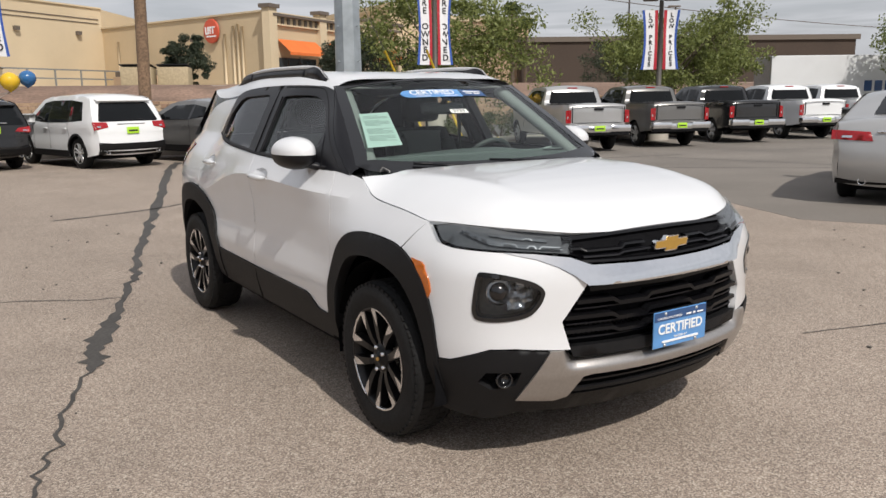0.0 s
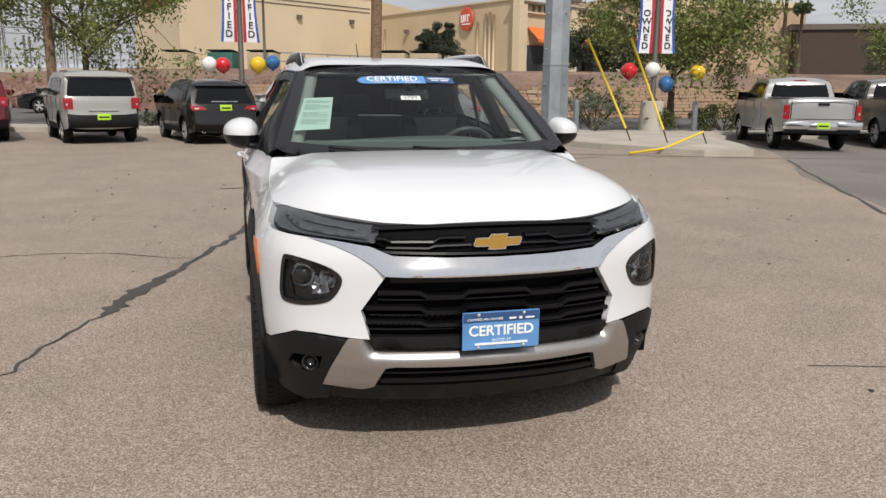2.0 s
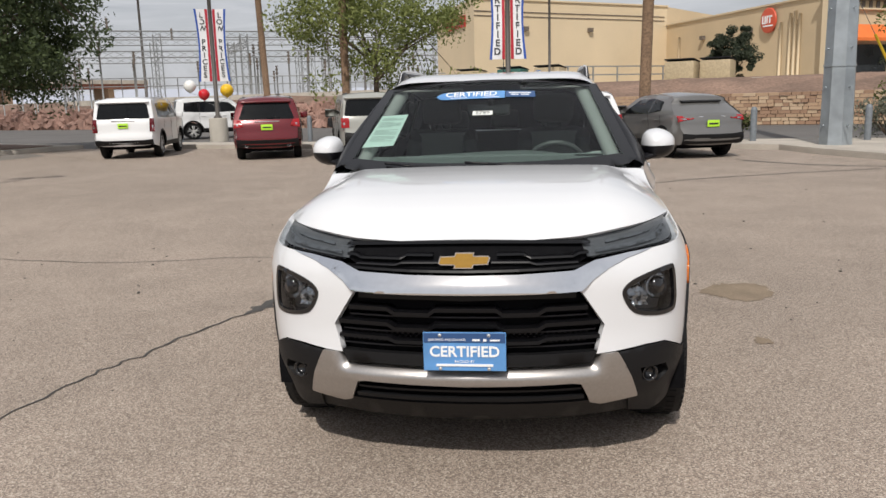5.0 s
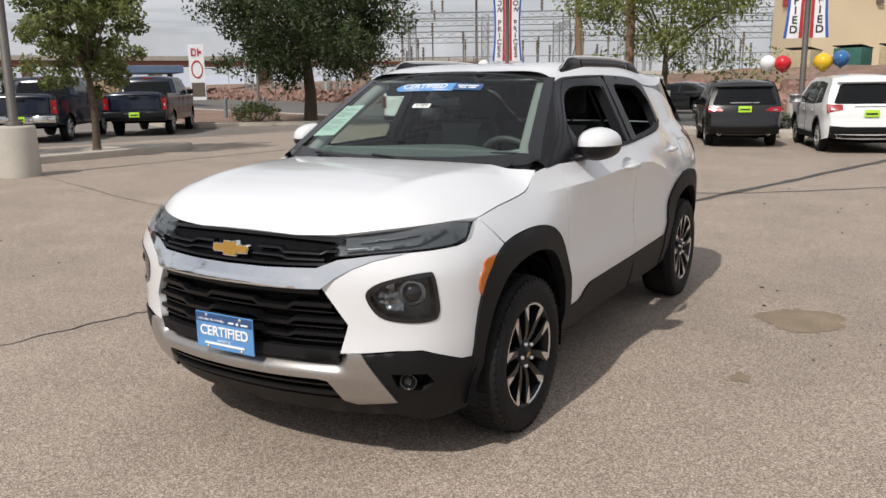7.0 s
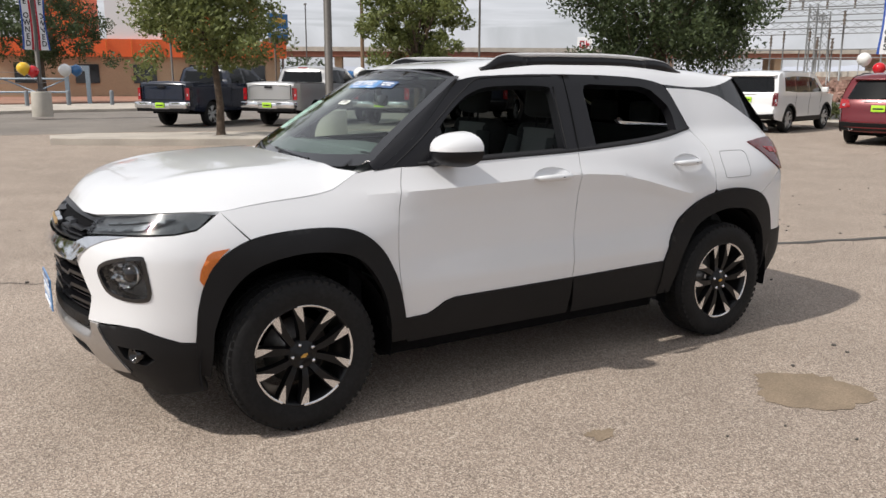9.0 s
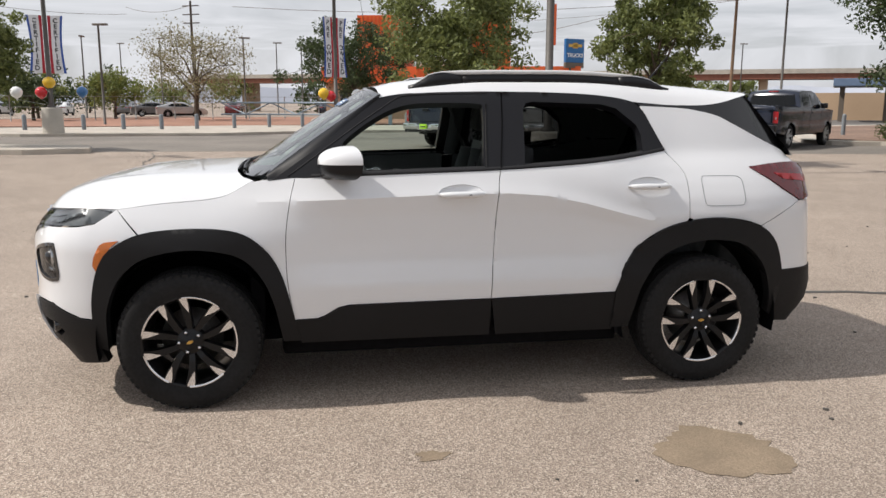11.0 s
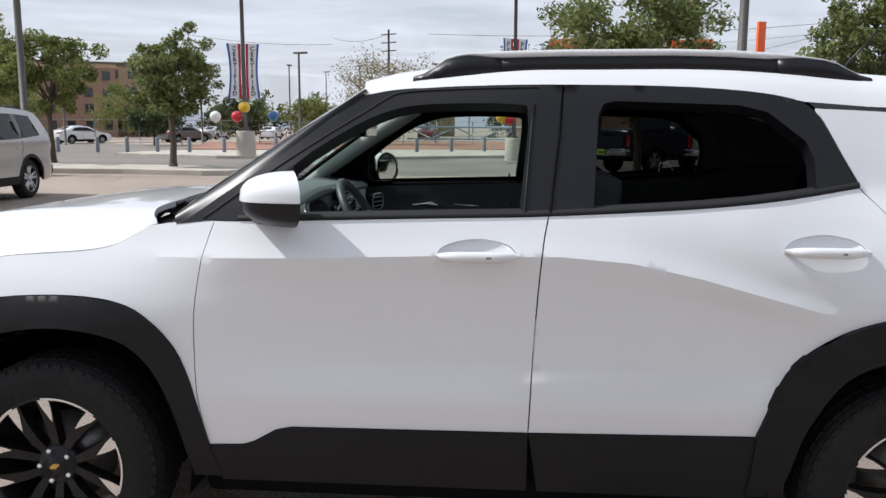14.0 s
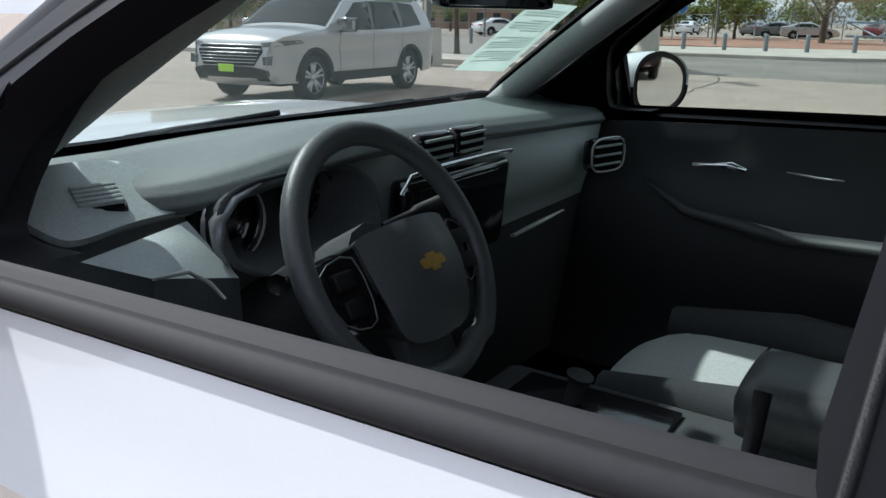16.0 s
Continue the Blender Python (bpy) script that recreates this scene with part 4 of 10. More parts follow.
# lower grille
lg = fl([(-0.42, 0.775), (0, 0.772), (0.42, 0.775), (0.515, 0.635), (0.485, 0.525), (0.47, 0.492), (0, 0.488), (-0.47, 0.492), (-0.485, 0.525), (-0.515, 0.635)])
lower = part("lower_grille", sheet(lg, skin(-0.055), 0.05, depth=0), M_dark, car, "large black lower grille with stepped slats")
slat([(-0.41, 0.755), (-0.33, 0.755), (0, 0.752), (0.33, 0.755), (0.41, 0.755)], 0.03, -0.004, -0.055, M_grille, lower)
for z, xe, dz, hh in ((0.705, 0.455, 0.018, 0.026), (0.645, 0.50, 0.018, 0.026), (0.590, 0.50, 0.012, 0.022)):
    pts = [(-xe, z), (-0.30, z), (-0.27, z - dz), (-0.14, z - dz), (-0.115, z), (0.115, z), (0.14, z - dz), (0.27, z - dz), (0.30, z), (xe, z)]
    slat(pts, hh, -0.006, -0.055, M_grille, lower)
for z, xe in ((0.675, 0.46), (0.615, 0.49), (0.560, 0.49)):
    slat(span(-xe, xe, z, 12), 0.008, -0.022, -0.055, M_black, lower, "grille_rib")
foot = fl([(-0.49, 0.535), (0, 0.535), (0.49, 0.535), (0.47, 0.492), (0, 0.488), (-0.47, 0.492)])
part("grille_foot", sheet(foot, skin(-0.004), 0.05, depth=0.04), M_clad, lower)
# little studs of the grille mesh
studs = bmesh.new()
for row in range(5):
    for i in range(44):
        x = -0.47 + i * 0.0218 + (row % 2) * 0.011
        if abs(x) < 0.47:
            p = skin(-0.05)(*F(x, 0.600 + row * 0.011 - 0.04))
            box(studs, p.x - 0.004, p.x + 0.004, p.y - 0.012, p.y + 0.004, p.z - 0.0025, p.z + 0.0025)
part("grille_mesh", studs, M_black, lower, smooth=False)
# skid trim and lower intake
top = [(0, 0.487), (0.47, 0.490), (0.487, 0.527), (0.562, 0.527)]
low = [(0.645, 0.315), (0.50, 0.30), (0.46, 0.318), (0.425, 0.410), (0.39, 0.417), (0, 0.412)]
sk = fl([(-x, z) for x, z in top[::-1]] + top[1:] + low + [(-x, z) for x, z in low[::-1][1:]])


def skid(s, z):
    """Skid trim: between the wings its upper part lies back as a ledge that catches the sky."""
    ledge = sstep(0.447, 0.456, z) * (z - 0.447) / 0.04 * (1 - sstep(0.47, 0.53, abs(s)))
    return L(abs(s), z, 0.014 - 0.055 * ledge, 1 if s >= 0 else -1)


part("skid_trim", sheet(sk, skid, 0.018, depth=0.03), M_skid, car, "satin silver skid trim")
it = fl([(-0.42, 0.42), (0, 0.42), (0.42, 0.42), (0.455, 0.32), (0.40, 0.27), (0, 0.265), (-0.40, 0.27), (-0.455, 0.32)])
intake = part("lower_intake", sheet(it, skin(-0.03), 0.05, depth=0.0), M_dark, car)
slat(span(-0.43, 0.43, 0.385), 0.014, 0.0, -0.03, M_black, intake)
slat(span(-0.44, 0.44, 0.345), 0.026, 0.004, -0.03, M_clad, intake)
lip = fl([(-0.62, 0.33), (-0.455, 0.318), (0, 0.318), (0.455, 0.318), (0.62, 0.33), (0.62, 0.235), (0, 0.225), (-0.62, 0.235)])
part("chin", sheet(lip, skin(-0.006), 0.05, depth=0.05), M_clad, car)
# card plate in the number-plate place
pl = part("advert_plate", bmesh.new(), M_bluelabel, car, "blue dealer card plate")
bm = bmesh.new()
PY = -2.243
box(bm, -0.153, 0.153, PY - 0.002, PY + 0.004, 0.490, 0.638, 0.003)
bm.to_mesh(pl.data); bm.free()
bm = bmesh.new()
box(bm, -0.150, 0.150, PY - 0.0045, PY - 0.002, 0.599, 0.635, 0.001)
part("plate_band", bm, M_navylabel, pl, smooth=False)
bm = bmesh.new()
for x0, x1, z0, z1 in ((0.03, 0.058, 0.606, 0.613), (0.07, 0.082, 0.605, 0.614), (0.095, 0.13, 0.606, 0.612), (-0.105, 0.105, 0.509, 0.517)):
    box(bm, x0, x1, PY - 0.0062, PY - 0.002, z0, z1)
part("plate_print", bm, M_print_white, pl, smooth=False)
for _w, _sz, _x, _z in (("CERTIFIED PRE-OWNED", 0.0125, -0.065, 0.6095), ("BACKED BY", 0.0135, 0.0, 0.5265)):
    lettering("plate_line", _w, _sz, Matrix.Translation((_x, PY - 0.0046, _z)) @ Matrix.Rotation(radians(90), 4, "X"), M_print_white, pl, 0.0008, 1.05)
lettering("plate_word", "CERTIFIED", 0.056, Matrix.Translation((0, PY - 0.004, 0.563)) @ Matrix.Rotation(radians(90), 4, "X"), M_print_white, pl, 0.001, 1.0, bold=0.0012)
for x, z in ((-0.09, 0.627), (0.09, 0.627), (-0.09, 0.499), (0.09, 0.499)):
    bm = bmesh.new()
    lathe(bm, [(-0.008, 0.001), (-0.007, 0.006), (-0.004, 0.007)], 10, "y", Matrix.Translation((x, PY, z)))
    part("plate_bolt", bm, M_silver, pl)

# ---- door mirrors
for side, who in SIDES:
    cx, cy, cz = 0.930, -0.615, 1.200
    bm = bmesh.new()
    k, n = 10, 16
    def shell(u, v):
        # v 0 front nose .. 1 rim; u round
        a = u * math.tau
        r = math.sin(v * math.pi / 2) ** 0.55
        ex, ez = 0.092, 0.083
        cxx, czz = math.copysign(abs(math.cos(a)) ** 0.75, math.cos(a)), math.copysign(abs(math.sin(a)) ** 0.75, math.sin(a))
        wedge = 1.0 - 0.22 * max(0, cxx)
        return Vector((side * (cx + ex * r * cxx - 0.012 * v), cy - 0.075 + 0.160 * v ** 1.5 + 0.45 * ex * r * cxx, cz + ez * r * czz * wedge + 0.008))
    g = grid(shell, [i / 32 for i in range(33)], [j / 10 for j in range(11)], flip=side > 0)
    g2 = g.copy()
    geom = g.verts[:] + g.edges[:] + g.faces[:]
    bmesh.ops.bisect_plane(g, geom=geom, plane_co=(0, 0, cz + 0.004), plane_no=(0, 0, 1), clear_inner=True)
    geom = g2.verts[:] + g2.edges[:] + g2.faces[:]
    bmesh.ops.bisect_plane(g2, geom=geom, plane_co=(0, 0, cz + 0.003), plane_no=(0, 0, 1), clear_outer=True)
    mir = part("door_mirror", g, M_white, car, "white door mirror with black base")
    part("mirror_base", g2, M_black, mir)
    bm = bmesh.new()
    vs = [bm.verts.new(shell(i / 32, 1.0) + Vector((0, -0.006, 0))) for i in range(32)]
    bm.faces.new(vs)
    bmesh.ops.recalc_face_normals(bm, faces=bm.faces)
    part("mirror_back", bm, M_black, mir, smooth=False)
    bm = bmesh.new()
    ctr = Vector((side * (cx - 0.012), cy + 0.082, cz + 0.008))
    vs = []
    for i in range(32):
        p = shell(i / 32, 1.0) + Vector((0, -0.003, 0))
        q = ctr + (p - ctr) * 0.82
        vs.append(bm.verts.new(q))
    f = bm.faces.new(vs)
    f.normal_update()
    if f.normal.y < 0:
        f.normal_flip()
    part("mirror_glass", bm, M_mirror, mir, smooth=False)
    bm = bmesh.new()
    tube(bm, [(side * 0.80, -0.655, 1.135), (side * 0.86, -0.645, 1.150), (side * 0.92, -0.630, 1.165)], [0.040, 0.036, 0.030], 10, flat=0.55)
    part("mirror_arm", bm, M_black, mir)

# ---- wheels
tyre = bmesh.new()
prof = [(-0.10, 0.225), (-0.108, 0.245), (-0.114, 0.285), (-0.108, 0.318), (-0.092, 0.338), (-0.06, 0.3445), (-0.005, 0.346), (0.005, 0.346), (0.06, 0.3445), (0.092, 0.338), (0.108, 0.318), (0.114, 0.285), (0.108, 0.245), (0.10, 0.225)]
lathe(tyre, prof, 56)
tread = bmesh.new()
for i in range(56):
    a0 = i / 56 * math.tau
    for x0, x1 in ((-0.104, -0.072), (0.072, 0.104)):
        # shoulder lugs
        m = Matrix.Rotation(a0, 4, "X")
        box(tread, x0, x1, -0.012, 0.012, 0.320, 0.3375, 0, m)
    for x0, x1 in ((-0.066, -0.030), (-0.02, 0.02), (0.030, 0.066)):
        m = Matrix.Rotation(a0 + (0.05 if x0 < 0 else 0.0), 4, "X")
        box(tread, x0, x1, -0.014, 0.014, 0.335, 0.3475, 0, m)
tyre.normal_update()
for side, yy in ((1, -1.336), (1, 1.318), (-1, -1.336), (-1, 1.318)):
    wm = Matrix.Translation((side * 0.795, yy, 0.345)) @ Matrix.Rotation(0 if side > 0 else math.pi, 4, "Z") @ Matrix.Rotation(radians(20 if yy < 0 else 2), 4, "X")
    wheel = part("wheel", tyre.copy(), M_tyre, car, "black and machined alloy wheel with tyre")
    wheel.matrix_basis = wm
    part("tread", tread.copy(), M_tyre, wheel, smooth=False)["kind"] = "stuff"
    bm = bmesh.new()
    lathe(bm, [(-0.09, 0.20), (-0.05, 0.195), (0.06, 0.205), (0.088, 0.215), (0.100, 0.222), (0.104, 0.229), (0.100, 0.232), (0.085, 0.228)], 48)
    part("rim_barrel", bm, M_rim, wheel)
    for j in range(5):
        bm = bmesh.new()
        for q in range(8):
            vs = []
            for a in (q, q + 1):
                ang = (j + 0.5) * math.tau / 5 + radians(lerp(-23, 23, a / 8))
                vs.append([bm.verts.new((xx, math.sin(ang) * rr, math.cos(ang) * rr)) for xx, rr in ((0.1015, 0.2195), (0.1065, 0.2235), (0.1050, 0.2285))])
            for i in range(2):
                bm.faces.new((vs[0][i], vs[1][i], vs[1][i + 1], vs[0][i + 1]))
        bmesh.ops.recalc_face_normals(bm, faces=bm.faces)
        part("rim_flange", bm, M_machined, wheel)
    bm = bmesh.new()
    lathe(bm, [(-0.02, 0.14), (-0.018, 0.15), (-0.01, 0.15), (-0.008, 0.06), (0.02, 0.055)], 32)
    part("brake_disc", bm, M_disc, wheel)
    bm = bmesh.new()
    lathe(bm, [(0.05, 0.075), (0.075, 0.07), (0.088, 0.055), (0.088, 0.032), (0.095, 0.030), (0.097, 0.001)], 24)
    part("hub", bm, M_rim, wheel)
    bm = bmesh.new()
    _bow = [(0.0165 * u / 0.097, 0.008 * v / 0.034) for u, v in bow]
    vs = [[bm.verts.new((xx, u, v)) for u, v in _bow] for xx in (0.0965, 0.0995)]
    bm.faces.new(vs[1])
    for q in range(len(_bow)):
        bm.faces.new((vs[0][q - 1], vs[0][q], vs[1][q], vs[1][q - 1]))
    bmesh.ops.recalc_face_normals(bm, faces=bm.faces)
    part("hub_badge", bm, M_gold, wheel, smooth=False)
    for j in range(5):
        a = j * math.tau / 5
        rot = Matrix.Rotation(a, 4, "X")
        lug = bmesh.new()
        lathe(lug, [(0.086, 0.0095), (0.100, 0.009), (0.104, 0.001)], 8, "x", rot @ Matrix.Translation((0, 0, 0.052)))
        part("lug_nut", lug, M_machined, wheel)
        for sg in (-1, 1):
            def sp(r, w0, w1, x):
                a0 = sg * lerp(0.36, 0.215, (r - 0.05) / 0.18)
                out = []
                for w in (w0, w1):
                    ang = a0 + sg * w / r
                    out.append(rot @ Vector((x, math.sin(ang) * r, math.cos(ang) * r)))
                return out
            bm = bmesh.new()
            prev = None
            for r, w0, w1, x in ((0.05, -0.010, 0.013, 0.078), (0.10, -0.013, 0.016, 0.091), (0.15, -0.015, 0.019, 0.0965), (0.19, -0.017, 0.025, 0.0985), (0.222, -0.019, 0.029, 0.1005)):
                f0, f1 = sp(r, w0, w1, x)
                b0, b1 = sp(r, w0 - 0.004, w1 + 0.004, x - 0.035)
                ring = [bm.verts.new(v) for v in (f0, f1, b1, b0)]
                if prev:
                    for q in range(4):
                        bm.faces.new((prev[q], ring[q], ring[(q + 1) % 4], prev[(q + 1) % 4]))
                prev = ring
            bmesh.ops.recalc_face_normals(bm, faces=bm.faces)
            spoke = part("spoke", bm, M_rim, wheel, smooth=False)
            bm = bmesh.new()
            vs = []
            for r, w0, w1, x in ((0.150, 0.012, 0.014, 0.0972), (0.172, 0.002, 0.0185, 0.0987), (0.194, -0.007, 0.022, 0.0998), (0.2225, -0.012, 0.025, 0.1022)):
                vs.append([bm.verts.new(v) for v in sp(r, w0, w1, x)])
            for q, w in zip(vs, vs[1:]):
                bm.faces.new((q[0], q[1], w[1], w[0]))
            bmesh.ops.recalc_face_normals(bm, faces=bm.faces)
            for f in bm.faces:
                if (wm.to_3x3() @ f.normal).x * side < 0:
                    f.normal_flip()
            part("machined_tip", bm, M_machined, spoke, smooth=False)
    # wheel well
    bm = bmesh.new()
    a0, a1 = (-0.2, math.pi + 0.2)
    rings = []
    for xx in (0.35, 0.87):
        rings.append([bm.verts.new((side * xx, yy - math.cos(lerp(a0, a1, q / 20)) * 0.44, 0.345 + math.sin(lerp(a0, a1, q / 20)) * 0.435)) for q in range(21)])
    for q in range(20):
        bm.faces.new((rings[0][q], rings[0][q + 1], rings[1][q + 1], rings[1][q]))
    bm.faces.new(rings[0])
    part("wheel_well", bm, M_dark, car)

# ---- underbody and the dark structure that closes the shut lines
for w, ya, yb, za, zb in ((0.75, -0.90, 0.90, 0.212, 0.36), (0.5, -2.0, -0.9, 0.22, 0.36), (0.5, 0.9, 2.0, 0.26, 0.40)):
    bm = bmesh.new()
    box(bm, -w, w, ya, yb, za, zb, 0.03)
    part("underbody_panel", bm, M_dark, car)
for side, who in SIDES:
    inner = sl([(-0.88, 0.33), (-0.88, 1.06), (-0.80, 1.085), (0.19, 1.12), (0.59, 1.145), (1.10, 1.20), (1.16, 1.0), (0.80, 0.60), (0.80, 0.33)])
    part("door_liner", sheet(inner, skin(-0.03, side), 0.08, depth=0), M_dark, car)
    inner = sl([(1.0, 0.80), (1.2, 0.89), (1.2, 1.20), (1.02, 1.44), (1.3, 1.44), (1.5, 1.38), (1.92, 1.17)]) + [(S_END - 0.3, 1.1), (S_END - 0.3, 0.4)] + sl([(1.76, 0.4), (1.76, 0.8), (1.45, 0.90)])
    part("body_liner", sheet(inner, skin(-0.03, side), 0.08, depth=0), M_dark, car)
    inner = sl([(-0.82, 0.45), (-0.82, 1.05), (-1.2, 0.97), (-1.66, 0.94)]) + fl([(0.7, 0.88), (0.45, 0.85), (0.45, 0.3)]) + sl([(-1.80, 0.3), (-1.79, 0.6), (-1.65, 0.84), (-1.3, 0.91), (-1.0, 0.82), (-0.89, 0.6)])
    part("nose_liner", sheet(inner, skin(-0.08, side), 0.08, depth=0), M_dark, car)

# ---------------------------------------------------------------- cabin of the white suv
DASH_Z = [(-0.73, 1.152), (-0.5, 1.163), (-0.2, 1.176), (0.0, 1.185), (0.2, 1.188), (0.3, 1.180), (0.42, 1.162), (0.52, 1.150), (0.73, 1.150)]
DASH_Y = [(-0.73, -0.60), (-0.3, -0.59), (0.0, -0.58), (0.25, -0.605), (0.45, -0.628), (0.52, -0.66), (0.62, -0.74), (0.73, -0.77)]


def dash_top(x):
    """Height and rear edge of the dash along the car's width: it rises from the driver's door to the middle."""
    return (table(DASH_Z, x - 0.03) + table(DASH_Z, x) + table(DASH_Z, x + 0.03)) / 3, (table(DASH_Y, x - 0.02) + table(DASH_Y, x) + table(DASH_Y, x + 0.02)) / 3


def dash(u, v):
    x = lerp(-0.73, 0.73, u)
    zt, ye = dash_top(x)
    pts = [(-1.05 + 0.17 * (x / 0.72) ** 2, 1.150), (-0.90 + 0.06 * (x / 0.72) ** 2, 1.166), (-0.83, 1.176), (-0.82, 1.184), (min(-0.72, ye - 0.035), zt + 0.010), (ye - 0.03, zt + 0.004), (ye - 0.01, zt - 0.008), (ye, zt - 0.022), (ye - 0.012, zt - 0.034)]
    k = v * (len(pts) - 1)
    i = min(int(k), len(pts) - 2)
    y, z = lerp(Vector(pts[i]), Vector(pts[i + 1]), k - i)
    return Vector((x, y, z))


def face(u, v):
    x = lerp(-0.73, 0.73, u)
    zt, ye = dash_top(x)
    swell = 0.05 * math.sin(min(1.0, v * 1.25) * math.pi) * math.exp(-((x + 0.40) / 0.27) ** 4)
    nook = 0.10 * math.exp(-((x - 0.36) / 0.19) ** 6) * sstep(0, 0.12, v)
    return Vector((x, lerp(ye - 0.012, ye - 0.055, v) + swell - nook, lerp(zt - 0.034, 0.94, v)))


def knee(u, v):
    x = lerp(-0.73, 0.73, u)
    zt, ye = dash_top(x)
    return Vector((x, lerp(ye - 0.055, -0.72, v), lerp(0.945, 0.50, v)))


us = [i / 60 for i in range(61)]
dashboard = part("dashboard", grid(dash, us, [j / 32 for j in range(33)]), M_dash, car, "dark grey soft dashboard")
part("dash_face", grid(face, us, [j / 12 for j in range(13)]), M_dash_grey, dashboard)
part("knee_panel", grid(knee, us, [0, 0.5, 1]), M_cloth_dark, dashboard)
# pod with the outer vent, standing proud on the driver's side
def pod_z(x, y):
    return min(1.192, 1.151 + 0.094 * (x - 0.595) - 0.65 * (y + 0.70))


pod_loop = curve([(0.660, -0.641), (0.690, -0.655), (0.705, -0.695), (0.675, -0.735), (0.585, -0.750), (0.51, -0.748), (0.476, -0.705), (0.474, -0.676), (0.575, -0.656)], 4, True)
part("vent_pod", sheet(pod_loop, lambda x, y: Vector((x, y, pod_z(x, y) + 0.006 * math.cos((x - 0.61) * 14))), 0.015, depth=0.010, centre=(0.62, -0.7, 0.9)), M_dash_grey, dashboard)
# lower panel beside the column, with a small open cubby edged in bright trim
_q = [Vector(p) for p in ((0.69, -0.60, 1.112), (0.508, -0.652, 1.112), (0.50, -0.572, 1.050), (0.648, -0.538, 1.094))]
part("lower_panel", grid(lambda u, v: _q[0].lerp(_q[1], u).lerp(_q[3].lerp(_q[2], u), v) + Vector((0, 0, 0.012 * math.sin(math.pi * u) * math.sin(math.pi * v))), [i / 10 for i in range(11)], [j / 10 for j in range(11)]), M_dash_grey, dashboard)
part("lower_skirt", grid(lambda u, v: _q[3].lerp(_q[2], u) + Vector((0, 0.012 * v, -0.20 * v)), [i / 6 for i in range(7)], [0, 0.5, 1]), M_cloth_dark, dashboard)
bm = bmesh.new(); tube(bm, [(0.650, -0.535, 1.095), (0.603, -0.537, 1.091), (0.575, -0.538, 1.070), (0.554, -0.538, 1.045)], [0.002, 0.003, 0.003, 0.002], 6); part("bright_strip", bm, M_silver, dashboard)
# instrument binnacle
bm = bmesh.new()
k = 28
rings = []
for y, r, dz in ((-0.590, 1.06, 0.0), (-0.585, 1.02, 0.0), (-0.590, 0.96, 0.0), (-0.70, 0.80, 0.0)):
    rings.append([bm.verts.new((0.352 + 0.150 * r * math.copysign(abs(math.cos(a)) ** 0.6, math.cos(a)), y - 0.03 * math.sin(a), 1.096 + 0.058 * r * math.copysign(abs(math.sin(a)) ** 0.7, math.sin(a)))) for a in [math.tau * i / k for i in range(k)]])
for a, b in zip(rings, rings[1:]):
    for i in range(k):
        bm.faces.new((a[i], a[(i + 1) % k], b[(i + 1) % k], b[i]))
bm.faces.new(rings[-1])
part("cluster_hood", bm, M_cloth_dark, dashboard)
bm = bmesh.new()
pts = [(0.415, -0.615, 1.150), (0.470, -0.608, 1.138), (0.505, -0.600, 1.117), (0.512, -0.593, 1.088), (0.499, -0.586, 1.055)]
tube(bm, pts, [0.003, 0.009, 0.012, 0.009, 0.004], 8, flat=0.6)
part("cluster_bezel", bm, M_lampgrey, dashboard)
for x in (0.268, 0.432):
    bm = bmesh.new()
    lathe(bm, [(-0.68, 0.001), (-0.68, 0.050), (-0.655, 0.056), (-0.65, 0.053), (-0.66, 0.049)], 24, "y", Matrix.Translation((x, 0, 1.094)))
    part("dial", bm, M_gloss, dashboard)
    bm = bmesh.new()
    lathe(bm, [(-0.654, 0.0555), (-0.646, 0.054), (-0.654, 0.0525)], 24, "y", Matrix.Translation((x, 0, 1.094)))
    part("dial_ring", bm, M_silver, dashboard)
# centre screen with surround
SC = Matrix.Translation((0, -0.572, 1.035)) @ Matrix.Rotation(radians(-6), 4, "X")
bm = bmesh.new()
box(bm, -0.165, 0.165, -0.03, 0.012, -0.085, 0.082, 0.014, SC)
screen = part("screen_frame", bm, M_gloss, dashboard)
bm = bmesh.new(); box(bm, -0.112, 0.135, 0.012, 0.0145, -0.055, 0.068, 0.001, SC); part("screen", bm, M_gloss, screen)
for x in (-0.07, 0.0, 0.07):
    bm = bmesh.new(); box(bm, x - 0.02, x + 0.02, 0.012, 0.019, -0.078, -0.068, 0.002, SC); part("screen_key", bm, M_silver, screen)
bm = bmesh.new(); tube(bm, [(0.175, -0.56, 1.10), (0.16, -0.552, 1.128), (0.08, -0.548, 1.134), (-0.08, -0.548, 1.134), (-0.16, -0.552, 1.128)], 0.004, 6); part("bright_strip", bm, M_chrome, dashboard)


def vent(x, y, z, w, h, yaw, n=4, surround=M_gloss, tip=0.0):
    m = Matrix.Translation((x, y, z)) @ Matrix.Rotation(radians(yaw), 4, "Z") @ Matrix.Rotation(radians(tip), 4, "X")
    bm = bmesh.new()
    box(bm, -w, w, -0.02, 0.010, -h, h, min(w, h) * 0.45, m)
    v = part("air_vent", bm, surround, dashboard)
    bm = bmesh.new(); box(bm, -w * 0.86, w * 0.86, 0.0, 0.0115, -h * 0.80, h * 0.80, min(w, h) * 0.3, m); part("vent_well", bm, M_dark, v)
    for i in range(n):
        zz = lerp(-h * 0.55, h * 0.55, i / (n - 1))
        bm = bmesh.new(); box(bm, -w * 0.8, w * 0.8, 0.004, 0.016, zz - 0.0025, zz + 0.0025, 0.001, m); part("vent_blade", bm, M_dash_grey, v)
    return v


